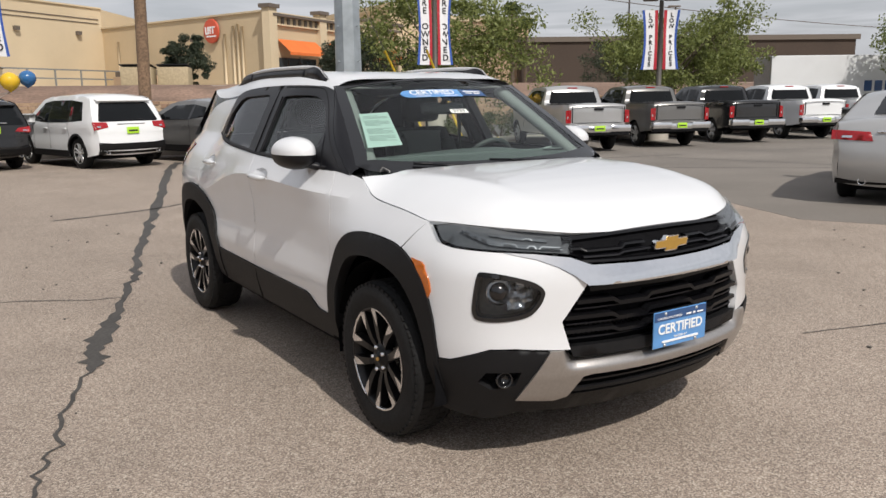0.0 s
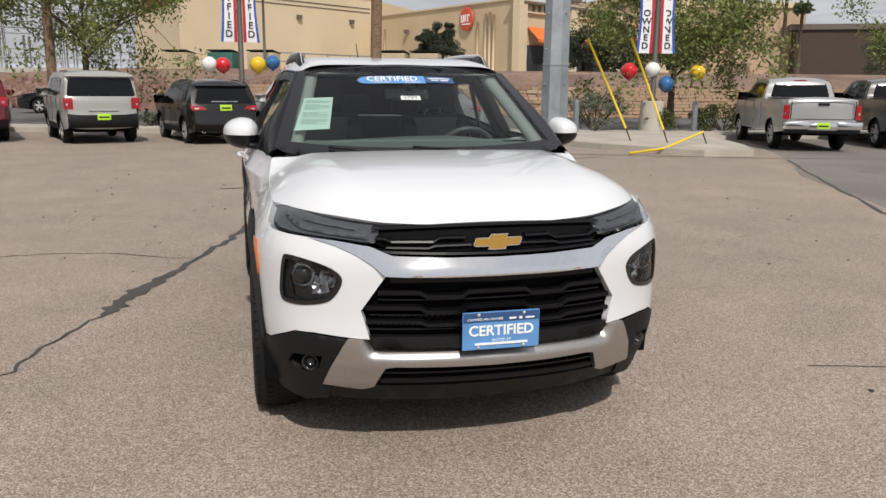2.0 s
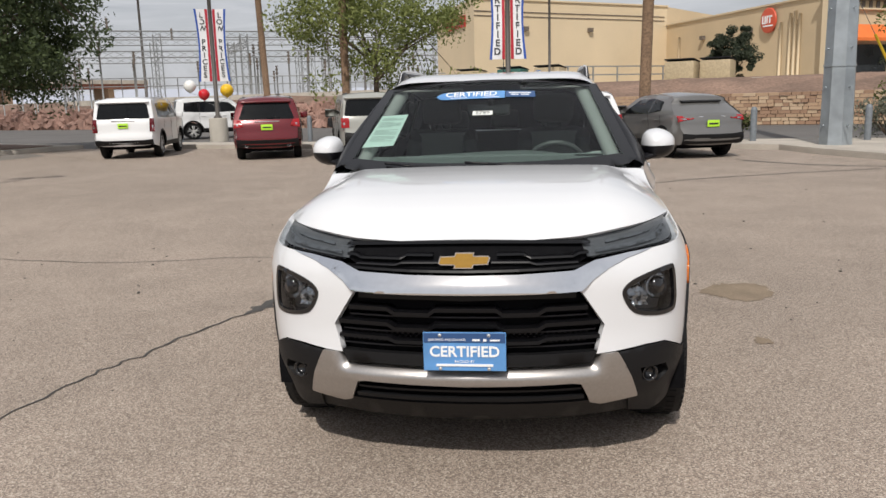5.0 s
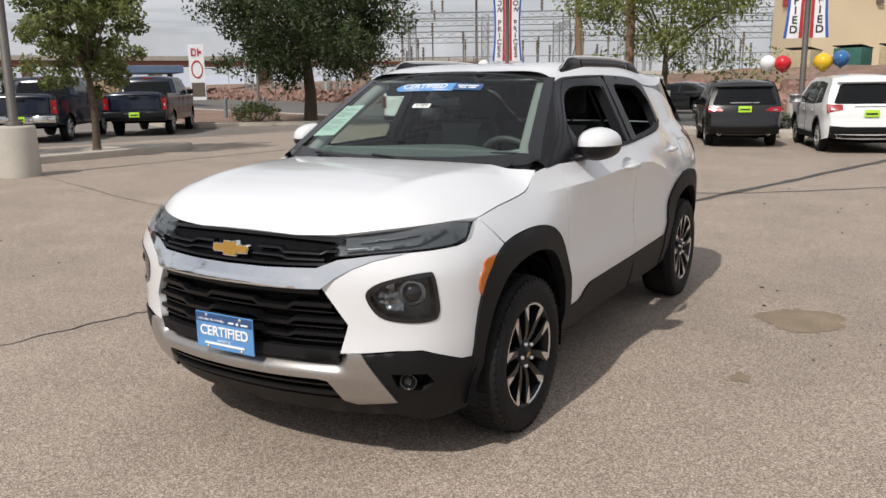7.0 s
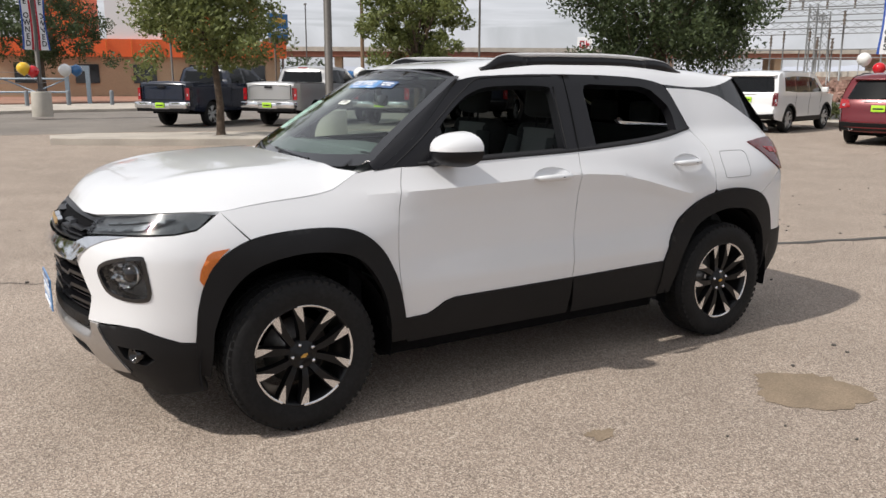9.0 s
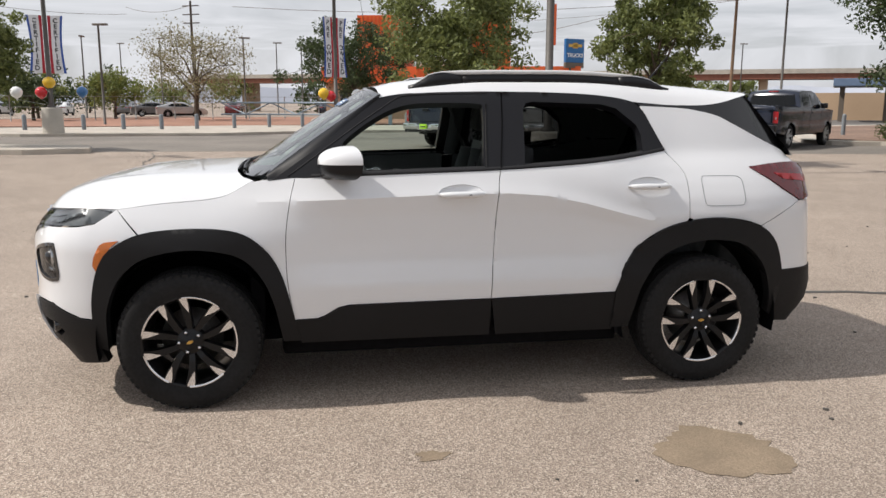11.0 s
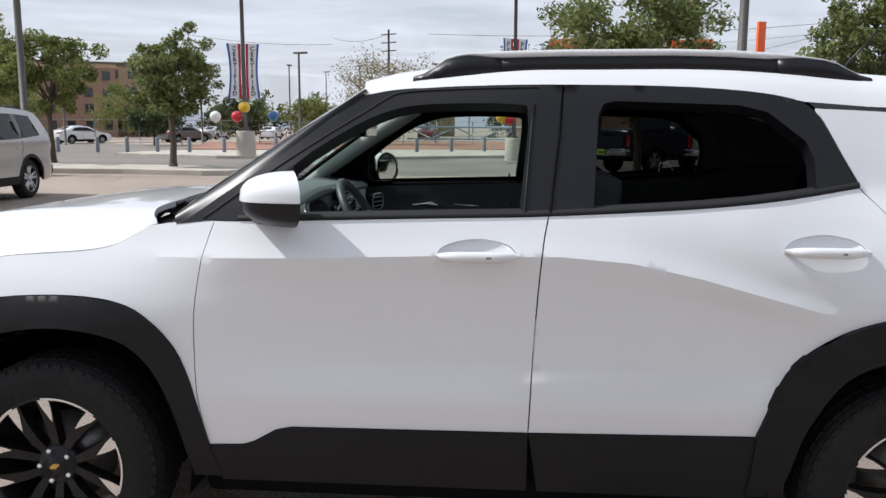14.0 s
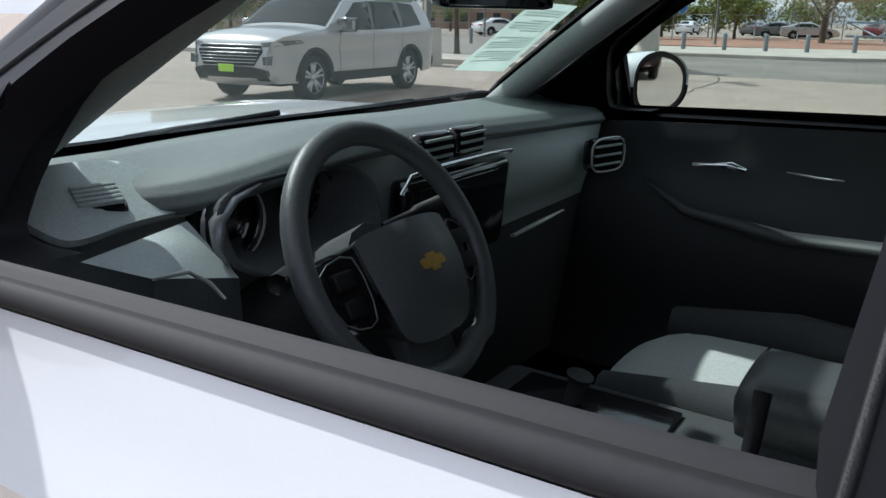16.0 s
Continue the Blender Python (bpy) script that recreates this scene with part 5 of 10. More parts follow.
vent(0.060, -0.580, 1.158, 0.048, 0.026, 0, 3)
vent(-0.048, -0.580, 1.158, 0.048, 0.026, 0, 3)
vent(0.603, -0.697, pod_z(0.603, -0.697) - 0.003, 0.034, 0.026, -12, 5, M_gloss, 57)
vr = vent(-0.585, -0.540, 1.068, 0.058, 0.038, -16, 3)
bm = bmesh.new()
m = Matrix.Translation((-0.585, -0.529, 1.068)) @ Matrix.Rotation(radians(-16), 4, "Z")
tube(bm, [m @ Vector((0.059 * math.copysign(abs(math.cos(a)) ** 0.6, math.cos(a)), 0, 0.039 * math.copysign(abs(math.sin(a)) ** 0.6, math.sin(a)))) for a in [math.tau * i / 24 for i in range(25)]], 0.0028, 5, caps=False)
part("vent_ring", bm, M_silver, vr)
# bright edge of the glove box and slim demist slots on the dash top
bm = bmesh.new(); tube(bm, [(-0.17, -0.548, 0.962), (-0.28, -0.545, 0.968), (-0.39, -0.545, 0.972)], [0.006, 0.007, 0.003], 6, flat=0.6); part("bright_strip", bm, M_silver, dashboard)
for x0, x1, y0, y1, zz in ((0.46, 0.60, -0.850, -0.825, 1.171),):
    bm = bmesh.new(); box(bm, x0, x1, y0, y1, zz, zz + 0.006, 0.002); part("demist_slot", bm, M_dark, dashboard)
# steering wheel
SW = Matrix.Translation((0.368, -0.42, 1.073)) @ Matrix.Rotation(radians(29), 4, "X")
bm = bmesh.new()
k, q = 48, 12
rings = []
for i in range(k):
    a = i / k * math.tau
    rr = 0.1685 - (0.010 if math.sin(a) < -0.8 else 0.0)
    rings.append([bm.verts.new(SW @ Vector(((rr + 0.0165 * math.cos(b)) * math.cos(a), 0.015 * math.sin(b), (rr + 0.0165 * math.cos(b)) * math.sin(a)))) for b in [math.tau * j / q for j in range(q)]])
for i in range(k):
    for j in range(q):
        bm.faces.new((rings[i][j], rings[(i + 1) % k][j], rings[(i + 1) % k][(j + 1) % q], rings[i][(j + 1) % q]))
bmesh.ops.recalc_face_normals(bm, faces=bm.faces)
M_leather = mat("black_leather", (0.066, 0.072, 0.073), 0.42, var=0.1, scale=200, bump=0.12, bump_scale=500)
wheel_s = part("steering_wheel", bm, M_leather, car, "black leather steering wheel")
pad = [(-0.090, 0.040), (-0.07, 0.060), (0.07, 0.060), (0.090, 0.040), (0.085, -0.03), (0.055, -0.085), (-0.055, -0.085), (-0.085, -0.03)]
bm = sheet(curve(pad, 4, True), lambda u, v: SW @ Vector((u, 0.018 + 0.026 * max(0, 1 - (u / 0.1) ** 2 - (v / 0.1) ** 2), v - 0.022)), 0.016, depth=0.06, centre=SW @ Vector((0, -0.3, 0)))
part("airbag_pad", bm, M_leather, wheel_s)
for sd in (-1, 1):
    bm = sheet([(sd * 0.168, 0.020), (sd * 0.080, 0.030), (sd * 0.078, -0.075), (sd * 0.160, -0.060)], lambda u, v: SW @ Vector((u, 0.016 - 0.25 * max(0.0, abs(u) - 0.07), v)), 0.04, depth=0.02, centre=SW @ Vector((0, -0.3, 0)))
    sp_ = part("spoke", bm, M_gloss, wheel_s)
    loop = curve([(sd * 0.146, 0.010), (sd * 0.098, 0.018), (sd * 0.098, -0.060), (sd * 0.138, -0.052)], 3, True)
    bm = bmesh.new(); tube(bm, [SW @ Vector((u, 0.019 - 0.25 * max(0.0, abs(u) - 0.07), v)) for u, v in loop + loop[:1]], 0.0012, 4, caps=False); part("spoke_trim", bm, M_lampgrey, sp_)
    for z in (-0.038, -0.004):
        bm = bmesh.new(); box(bm, sd * 0.120 - 0.016, sd * 0.120 + 0.016, 0.0, 0.012, z - 0.011, z + 0.011, 0.003, SW); part("button", bm, M_clad, sp_)
bm = sheet([(-0.05, -0.07), (0.05, -0.07), (0.045, -0.162), (-0.045, -0.162)], lambda u, v: SW @ Vector((u, -0.012, v)), 0.04, depth=0.02, centre=SW @ Vector((0, -0.3, 0)))
part("spoke", bm, M_leather, wheel_s)
bow2 = [(u * 0.24, v * 0.34) for u, v in bow]
bm = sheet(bow2, lambda u, v: SW @ Vector((u, 0.0465, v - 0.022)), 0.02, depth=0.003, centre=SW @ Vector((0, -0.3, 0)))
part("wheel_badge", bm, M_gold, wheel_s)
for a, b in (((0.30, -0.50, 1.085), (0.20, -0.47, 1.105)), ((0.45, -0.50, 1.075), (0.545, -0.46, 1.075))):
    bm = bmesh.new(); tube(bm, [a, Vector(a).lerp(Vector(b), 0.5), Vector(a).lerp(Vector(b), 0.6), b], [0.006, 0.008, 0.012, 0.013], 8); part("stalk", bm, M_clad, wheel_s)
bm = bmesh.new(); tube(bm, [(0.372, -0.45, 1.06), (0.372, -0.66, 0.94)], 0.055, 12); part("column", bm, M_cloth_dark, wheel_s)


def seat(x, slide=0.0):
    """A front seat: cushion, back, head restraint, with pale inserts between dark bolsters."""
    s = part("front_seat", bmesh.new(), M_cloth_dark, car, "grey cloth front seat with dark bolsters")
    bm = bmesh.new()
    box(bm, x - 0.25, x + 0.25, -0.16, 0.40, 0.52, 0.70, 0.06)
    bm.to_mesh(s.data); bm.free()
    for f in s.data.polygons:
        f.use_smooth = True
    def cush(u, v):
        return Vector((x + u * 0.17, lerp(-0.20, 0.36, v), 0.712 + 0.012 * math.sin(v * 3.1) - 0.02 * u * u - 0.06 * max(0, 0.2 - v) * 5 * max(0, 0.2 - v) * 5 * 0.6))
    for v0, v1 in ((0.0, 0.46), (0.47, 1.0)):
        part("cushion_insert", grid(lambda u, v: cush(u, lerp(v0, v1, v)), [i / 6 for i in range(-6, 7)], [j / 6 for j in range(7)]), M_cloth, s)
    for sd in (-1, 1):
        bm = bmesh.new(); tube(bm, [(x + sd * 0.215, -0.16, 0.69), (x + sd * 0.215, 0.1, 0.715), (x + sd * 0.215, 0.38, 0.70)], [0.045, 0.055, 0.05], 10); part("bolster", bm, M_cloth_dark, s)
        bm = bmesh.new(); tube(bm, [(x + sd * 0.20, 0.36, 0.74), (x + sd * 0.215, 0.43, 0.95), (x + sd * 0.18, 0.49, 1.20)], [0.05, 0.06, 0.045], 10); part("bolster", bm, M_cloth_dark, s)
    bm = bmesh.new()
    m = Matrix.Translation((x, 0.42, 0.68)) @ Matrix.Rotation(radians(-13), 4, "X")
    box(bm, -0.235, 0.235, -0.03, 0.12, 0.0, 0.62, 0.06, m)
    part("seat_back", bm, M_cloth_dark_shaded, s)
    part("back_insert", grid(lambda u, v: m @ Vector((u * 0.155, -0.045 + 0.018 * u * u, lerp(0.06, 0.58, v))), [i / 4 for i in range(-4, 5)], [0, 0.25, 0.5, 0.75, 1], flip=True), M_cloth_shaded, s)
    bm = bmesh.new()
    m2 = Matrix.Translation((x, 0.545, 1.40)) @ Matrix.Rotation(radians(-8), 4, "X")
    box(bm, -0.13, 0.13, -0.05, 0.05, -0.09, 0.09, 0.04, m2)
    part("head_restraint", bm, M_cloth_dark_shaded, s)
    for sx in (-0.05, 0.05):
        bm = bmesh.new(); tube(bm, [(x + sx, 0.53, 1.25), (x + sx, 0.545, 1.36)], 0.007, 6); part("restraint_post", bm, M_clad, s)
    s.location = (0, slide, 0.02 + 0.1 * slide)


seat(0.37, -0.2)
seat(-0.37, -0.18)
bm = bmesh.new()
box(bm, -0.62, 0.62, 0.95, 1.40, 0.50, 0.74, 0.06)
bench = part("rear_seat", bm, M_cloth_dark, car, "dark cloth rear bench")
bm = bmesh.new(); box(bm, -0.62, 0.62, 0, 0.14, 0, 0.58, 0.05, Matrix.Translation((0, 1.32, 0.68)) @ Matrix.Rotation(radians(-18), 4, "X")); part("seat_back", bm, M_cloth_dark, bench)
for x in (-0.40, 0.0, 0.40):
    bm = bmesh.new(); box(bm, x - 0.11, x + 0.11, 1.46, 1.55, 1.24, 1.38, 0.03); part("head_restraint", bm, M_cloth_dark, bench)
# console, arm rest, selector
bm = bmesh.new(); box(bm, -0.10, 0.12, -0.50, 0.45, 0.45, 0.74, 0.02); cons = part("centre_console", bm, M_cloth_dark, car, "black centre console")
bm = bmesh.new(); box(bm, -0.09, 0.10, -0.06, 0.30, 0.80, 0.89, 0.035); part("arm_rest", bm, M_leather, cons)
bm = bmesh.new(); box(bm, -0.07, 0.09, -0.03, 0.29, 0.73, 0.81, 0.01); part("console_box", bm, M_cloth_dark, cons)
bm = bmesh.new(); box(bm, -0.06, 0.08, -0.44, -0.16, 0.738, 0.748, 0.004); part("selector_plate", bm, M_gloss, cons)
bm = bmesh.new(); tube(bm, [(0.01, -0.33, 0.74), (0.01, -0.32, 0.78), (0.01, -0.315, 0.80)], [0.014, 0.016, 0.024], 10); part("selector", bm, M_cloth_dark, cons)
# door cards
for side, who in SIDES:
    card = sl([(-0.80, 0.45), (-0.80, 1.115), (-0.5, 1.125), (0.15, 1.138), (0.14, 0.45)])
    c = part("door_card", sheet(card, lambda q, z: L(q, z, -0.10 - 0.02 * math.sin(z * 9), side), 0.06, depth=0), M_card, car, "black moulded door card")
    sill = grid(lambda u, v: L(*S(lerp(-0.78, 1.05, u), 1.130 + 0.014 * u + 0.055 * sstep(0.5, 1, u)), lerp(-0.02, -0.055, v), side) + Vector((0, 0, 0.002 + 0.006 * math.sin(v * math.pi))), [i / 24 for i in range(25)], [0, 0.33, 0.66, 1], flip=side > 0)
    part("door_top_trim", sill, M_black, c)
    rcard = sl([(0.22, 0.45), (0.22, 1.13), (0.9, 1.18), (1.05, 1.15), (0.8, 0.75), (0.75, 0.45)])
    part("rear_door_card", sheet(rcard, lambda q, z: L(q, z, -0.10, side), 0.08, depth=0), M_cloth_dark, car)
    xs = L(*S(-0.24, 1.01), -0.135, side).x
    bm = bmesh.new(); tube(bm, [(xs, -0.385, 1.036), (xs - side * 0.012, -0.33, 1.041), (xs - side * 0.018, -0.29, 1.045), (xs - side * 0.006, -0.262, 1.036)], [0.005, 0.006, 0.012, 0.006], 8); part("inner_handle", bm, M_chrome, c)
    bm = bmesh.new(); tube(bm, [(xs + side * 0.004, -0.175, 1.040), (xs - side * 0.006, -0.11, 1.036), (xs + side * 0.004, -0.055, 1.034)], [0.003, 0.005, 0.003], 8, flat=0.6); part("pull_trim", bm, M_silver, c)
    bm = bmesh.new(); tube(bm, [(xs, -0.50, 0.985), (xs - side * 0.035, -0.38, 0.93), (xs - side * 0.05, -0.15, 0.90), (xs - side * 0.045, 0.11, 0.905)], [0.008, 0.024, 0.032, 0.034], 10, flat=0.5); part("arm_rest", bm, M_card, c)
    bm = bmesh.new(); tube(bm, [L(*S(0.075, 1.122), -0.05, side), L(*S(0.075, 1.140), -0.049, side), L(*S(0.075, 1.182), -0.048, side)], [0.008, 0.0038, 0.0045], 8); part("lock_pin", bm, M_clad, c)
    # inner pillars
    rear_trim = sl([(0.93, 1.12), (0.995, 1.215), (0.995, 1.33), (0.955, 1.395), (0.86, 1.47), (0.95, 1.49), (1.2, 1.46), (1.5, 1.36), (1.45, 1.10), (1.15, 1.02)])
    part("rear_pillar_trim", sheet(rear_trim, skin(-0.034, side), 0.08, depth=0.0), M_cloth_dark, car)
    bm = bmesh.new()
    pts = [shield(side * 0.885, v, -0.045) + Vector((-side * 0.006, 0.022, 0)) for v in (-0.02, 0.12, 0.3, 0.5, 0.75, 1.0)]
    tube(bm, pts, [0.042, 0.040, 0.040, 0.040, 0.042, 0.045], 14, flat=0.8)
    part("pillar_trim", bm, M_pillar, car, "pale grey windscreen pillar trim")
    bm = bmesh.new(); tube(bm, [L(*S(0.21, 1.14), -0.05, side), L(*S(0.23, 1.33), -0.05, side), L(*S(0.24, 1.52), -0.06, side)], 0.05, 10, flat=0.5); part("pillar_trim", bm, M_cloth_dark, car)
    bm = bmesh.new(); tube(bm, [L(*S(0.17, 1.45), -0.10, side), L(*S(0.30, 1.15), -0.16, side), L(*S(0.33, 0.75), -0.13, side)], 0.018, 6, flat=0.25); part("seat_belt", bm, M_cloth_dark, car)
part("headliner", grid(lambda u, y: roof(u * 0.96, y, -0.035), [i / 8 for i in range(-8, 9)], [lerp(-0.38, 1.6, j / 12) for j in range(13)], flip=True), M_pillar, car, "pale grey headliner")
bm = bmesh.new(); box(bm, -0.125, 0.125, -0.03, 0.012, -0.032, 0.032, 0.015, Matrix.Translation((0.0, -0.497, 1.410)) @ Matrix.Rotation(radians(-16), 4, "Z") @ Matrix.Rotation(radians(-8), 4, "X")); rv = part("rear_view_mirror", bm, M_gloss, car)
bm = bmesh.new(); box(bm, -0.115, 0.115, 0.0125, 0.014, -0.026, 0.026, 0.001, Matrix.Translation((0.0, -0.497, 1.410)) @ Matrix.Rotation(radians(-16), 4, "Z") @ Matrix.Rotation(radians(-8), 4, "X")); part("mirror_glass", bm, M_mirror, rv)
bm = bmesh.new(); tube(bm, [(0, -0.505, 1.43), (0.01, -0.52, 1.455), (0.01, -0.53, 1.475)], [0.015, 0.018, 0.025], 8); part("mirror_stem", bm, M_clad, rv)
for x in (-0.34, 0.34):
    bm = bmesh.new(); box(bm, x - 0.17, x + 0.17, -0.36, -0.20, 1.522, 1.535, 0.006); part("sun_visor", bm, M_pillar, car)
bm = bmesh.new(); box(bm, -0.70, 0.70, -0.60, 1.6, 0.36, 0.42, 0.01); part("cabin_floor", bm, M_cloth_dark, car)
bm = bmesh.new(); box(bm, -0.60, 0.60, 1.55, 1.9, 0.5, 0.95, 0.02); part("load_floor", bm, M_cloth_dark, car)
# steel bulkhead in front of the dash
bm = bmesh.new(); box(bm, -0.74, 0.74, -1.05, -0.98, 0.3, 1.085, 0.01); part("bulkhead", bm, M_dark, car)

# ---- stickers and papers on the windscreen
def on_glass(x0, z0, w, h, skew=0.0, off=0.004):
    """A card on the windscreen; its lower left corner in (u, v) and its size."""
    return lambda a, b: shield(x0 + (a * w + skew * b), z0 + b * h, off)


cert = on_glass(-0.46, 0.775, 0.656, 0.085)
oval = curve([(0.0, 0.5), (0.06, 0.9), (0.16, 1.0)], 3) + [(0.92, 1.0), (0.92, 0.0)] + curve([(0.16, 0.0), (0.06, 0.1), (0.0, 0.5)], 3)[:-1]
st = part("windscreen_sticker", sheet(oval, cert, 0.1, depth=0), M_bluelabel, car, "blue certified sticker on the windscreen")
bm = sheet([(0.93, 0.97), (1.32, 0.97), (1.32, 0.12), (0.93, 0.12)], cert, 0.1, depth=0); part("sticker_tab", bm, M_navylabel, st)
bm = bmesh.new()
for a0, a1, b0, b1 in ((0.97, 1.27, 0.62, 0.74), (1.0, 1.1, 0.36, 0.5), (1.13, 1.24, 0.36, 0.5), (0.2, 0.85, 0.10, 0.17)):
    q = [shield(-0.46 + a * 0.656, 0.775 + b * 0.085, 0.0065) for a, b in ((a0, b0), (a1, b0), (a1, b1), (a0, b1))]
    bm.faces.new([bm.verts.new(v) for v in q])
part("sticker_print", bm, M_print_white, st, smooth=False)
p0, px, pz = shield(-0.15, 0.822, 0.0065), shield(-0.05, 0.822, 0.0065), shield(-0.15, 0.86, 0.0065)
ux = (px - p0).normalized(); uz = (pz - p0 - ux * (pz - p0).dot(ux)).normalized()
m = Matrix.Translation(p0) @ Matrix((ux, uz, ux.cross(uz))).transposed().to_4x4()
lettering("sticker_word", "CERTIFIED", 0.062, m, M_print_white, st, 0.0004, bold=0.001)
paper = part("notice_paper", sheet([(0, 0), (1, 0.06), (1, 1.0), (0.04, 1.0)], lambda a, b: shield(lerp(-0.900, -0.665, a) + 0.012 * b, lerp(0.255, 0.63, b), 0.004), 0.2, depth=0), M_mint, car, "pale mint printed notice taped inside the windscreen")
bm = bmesh.new()
for i in range(22):
    b = 0.90 - i * 0.034
    if i in (3, 9, 10, 16):
        continue
    a1 = 0.90 if i % 4 else 0.6
    q = [shield(lerp(-0.900, -0.665, a) + 0.012 * bb, lerp(0.255, 0.63, bb), 0.006) for a, bb in ((0.12, b), (a1, b), (a1, b + 0.012), (0.12, b + 0.012))]
    bm.faces.new([bm.verts.new(v) for v in q])
part("print_block", bm, mat("grey_print", (0.22, 0.34, 0.30), 0.6), paper, smooth=False)
tag = part("stock_tag", sheet([(0, 0), (1, 0), (1, 1), (0, 1)], lambda a, b: shield(lerp(-0.115, 0.045, a), lerp(0.588, 0.632, b), 0.004), 0.5, depth=0), M_paper, car, "small white stock number tag")
p0, px, pz = shield(-0.035, 0.610, 0.006), shield(0.02, 0.610, 0.006), shield(-0.035, 0.64, 0.006)
ux = (px - p0).normalized(); uz = (pz - p0 - ux * (pz - p0).dot(ux)).normalized()
lettering("tag_number", "5789", 0.036, Matrix.Translation(p0) @ Matrix((ux, uz, ux.cross(uz))).transposed().to_4x4(), M_ink, tag, 0.0003, 1.1)
# radio aerial on the roof
bm = bmesh.new(); tube(bm, [(0.0, 1.30, 1.59), (0.0, 1.46, 1.78)], [0.006, 0.003], 6)
part("aerial", bm, M_black, car)

# ---------------------------------------------------------------- surroundings: materials
M_asph = mat("street_asphalt", (0.115, 0.108, 0.102), 0.9, var=0.25, scale=120, big=0.15, big_scale=0.3)
M_asph2 = mat("old_lot_asphalt", (0.185, 0.165, 0.145), 0.9, var=0.25, scale=140, big=0.18, big_scale=0.35, bump=0.3, bump_scale=200)
M_conc = mat("kerb_concrete", (0.42, 0.38, 0.33), 0.85, var=0.12, scale=60, big=0.15, big_scale=1.2, bump=0.3, bump_scale=120)
M_conc2 = mat("planter_concrete", (0.44, 0.41, 0.36), 0.85, var=0.08, scale=60, big=0.12, big_scale=1.5, bump=0.2, bump_scale=150)
M_tar = mat("crack_sealant", (0.055, 0.050, 0.045), 0.7, var=0.3, scale=50, big=0.2, big_scale=4)
M_stain = mat("damp_stain", (0.215, 0.165, 0.115), 0.95, var=0.25, scale=150, big=0.15, big_scale=5)
M_paver = mat("red_paver", (0.30, 0.16, 0.11), 0.9, var=0.2, scale=30, big=0.2, big_scale=0.5)
M_soil = mat("berm_soil", (0.20, 0.13, 0.095), 0.95, var=0.3, scale=6, big=0.3, big_scale=0.35, bump=0.6, bump_scale=8)
M_rock = mat("red_rock", (0.24, 0.145, 0.115), 0.9, var=0.25, scale=5, big=0.25, big_scale=0.7, bump=0.4, bump_scale=12)
M_sand = [mat("sandstone_" + k, c, 0.9, var=0.15, scale=8, bump=0.3, bump_scale=30) for k, c in (("pale", (0.47, 0.35, 0.24)), ("buff", (0.40, 0.275, 0.18)), ("brown", (0.30, 0.19, 0.125)))]
M_beige = mat("beige_stucco", (0.56, 0.44, 0.285), 0.9, var=0.05, scale=25, big=0.06, big_scale=0.25, bump=0.2, bump_scale=60)
M_beige2 = mat("cream_stucco", (0.60, 0.49, 0.335), 0.9, var=0.05, scale=25, big=0.06, big_scale=0.25, bump=0.2, bump_scale=60)
M_trim = mat("dark_cornice", (0.13, 0.105, 0.085), 0.7, var=0.1, scale=10)
M_brownb = mat("brown_stucco", (0.060, 0.042, 0.032), 0.9, var=0.1, scale=10, big=0.1, big_scale=0.3)
M_orange = mat("orange_awning", (0.72, 0.17, 0.035), 0.65, var=0.06, scale=20, big=0.08, big_scale=0.8)
M_orange2 = mat("orange_panel", (0.75, 0.13, 0.03), 0.55, var=0.05, scale=10, big=0.06, big_scale=0.5)
M_tanb = mat("tan_stucco", (0.42, 0.30, 0.20), 0.9, var=0.06, scale=10, big=0.08, big_scale=0.2)
M_ochre = mat("ochre_stucco", (0.40, 0.27, 0.12), 0.9, var=0.06, scale=10, big=0.08, big_scale=0.2)
M_brickb = mat("red_brick_wall", (0.30, 0.19, 0.135), 0.9, var=0.15, scale=12, big=0.08, big_scale=0.3)
M_galv = mat("galvanised_steel", (0.36, 0.40, 0.43), 0.45, 0.6, var=0.1, scale=4, big=0.18, big_scale=0.9)
M_polegrey = mat("pole_paint", (0.09, 0.082, 0.075), 0.6, 0.2, var=0.15, scale=20, big=0.1, big_scale=1)
M_wood = mat("weathered_pole_wood", (0.15, 0.095, 0.058), 0.9, var=0.35, scale=14, big=0.2, big_scale=1, bump=0.5, bump_scale=40)
M_boll = mat("bollard_paint", (0.17, 0.19, 0.21), 0.6, 0.1, var=0.15, scale=20)
M_yellow = mat("yellow_paint", (0.72, 0.50, 0.03), 0.55, var=0.1, scale=30)
M_bark = mat("bark", (0.085, 0.062, 0.045), 0.95, var=0.4, scale=18, bump=0.7, bump_scale=30)
M_banner_w = mat("banner_white", (0.74, 0.74, 0.76), 0.7, var=0.04, scale=8)
M_banner_r = mat("banner_red", (0.42, 0.018, 0.035), 0.65, var=0.08, scale=8)
M_banner_b = mat("banner_blue", (0.028, 0.085, 0.36), 0.65, var=0.08, scale=8)
M_fence = mat("fence_wire", (0.30, 0.31, 0.31), 0.6, 0.5, var=0.1, scale=5)
M_gate = mat("blue_gate_paint", (0.24, 0.29, 0.34), 0.5, 0.2, var=0.15, scale=12)
M_window_far = mat("far_window", (0.03, 0.035, 0.04), 0.1, 0, 0.4, var=0.3, scale=1)
# distance haze is mixed into this base colour
M_mount = mat("haze_tinted_mountain", (0.40, 0.43, 0.50), 1.0, var=0.1, scale=0.01)
M_girder = mat("rust_red_girder", (0.22, 0.085, 0.055), 0.8, var=0.15, scale=2)


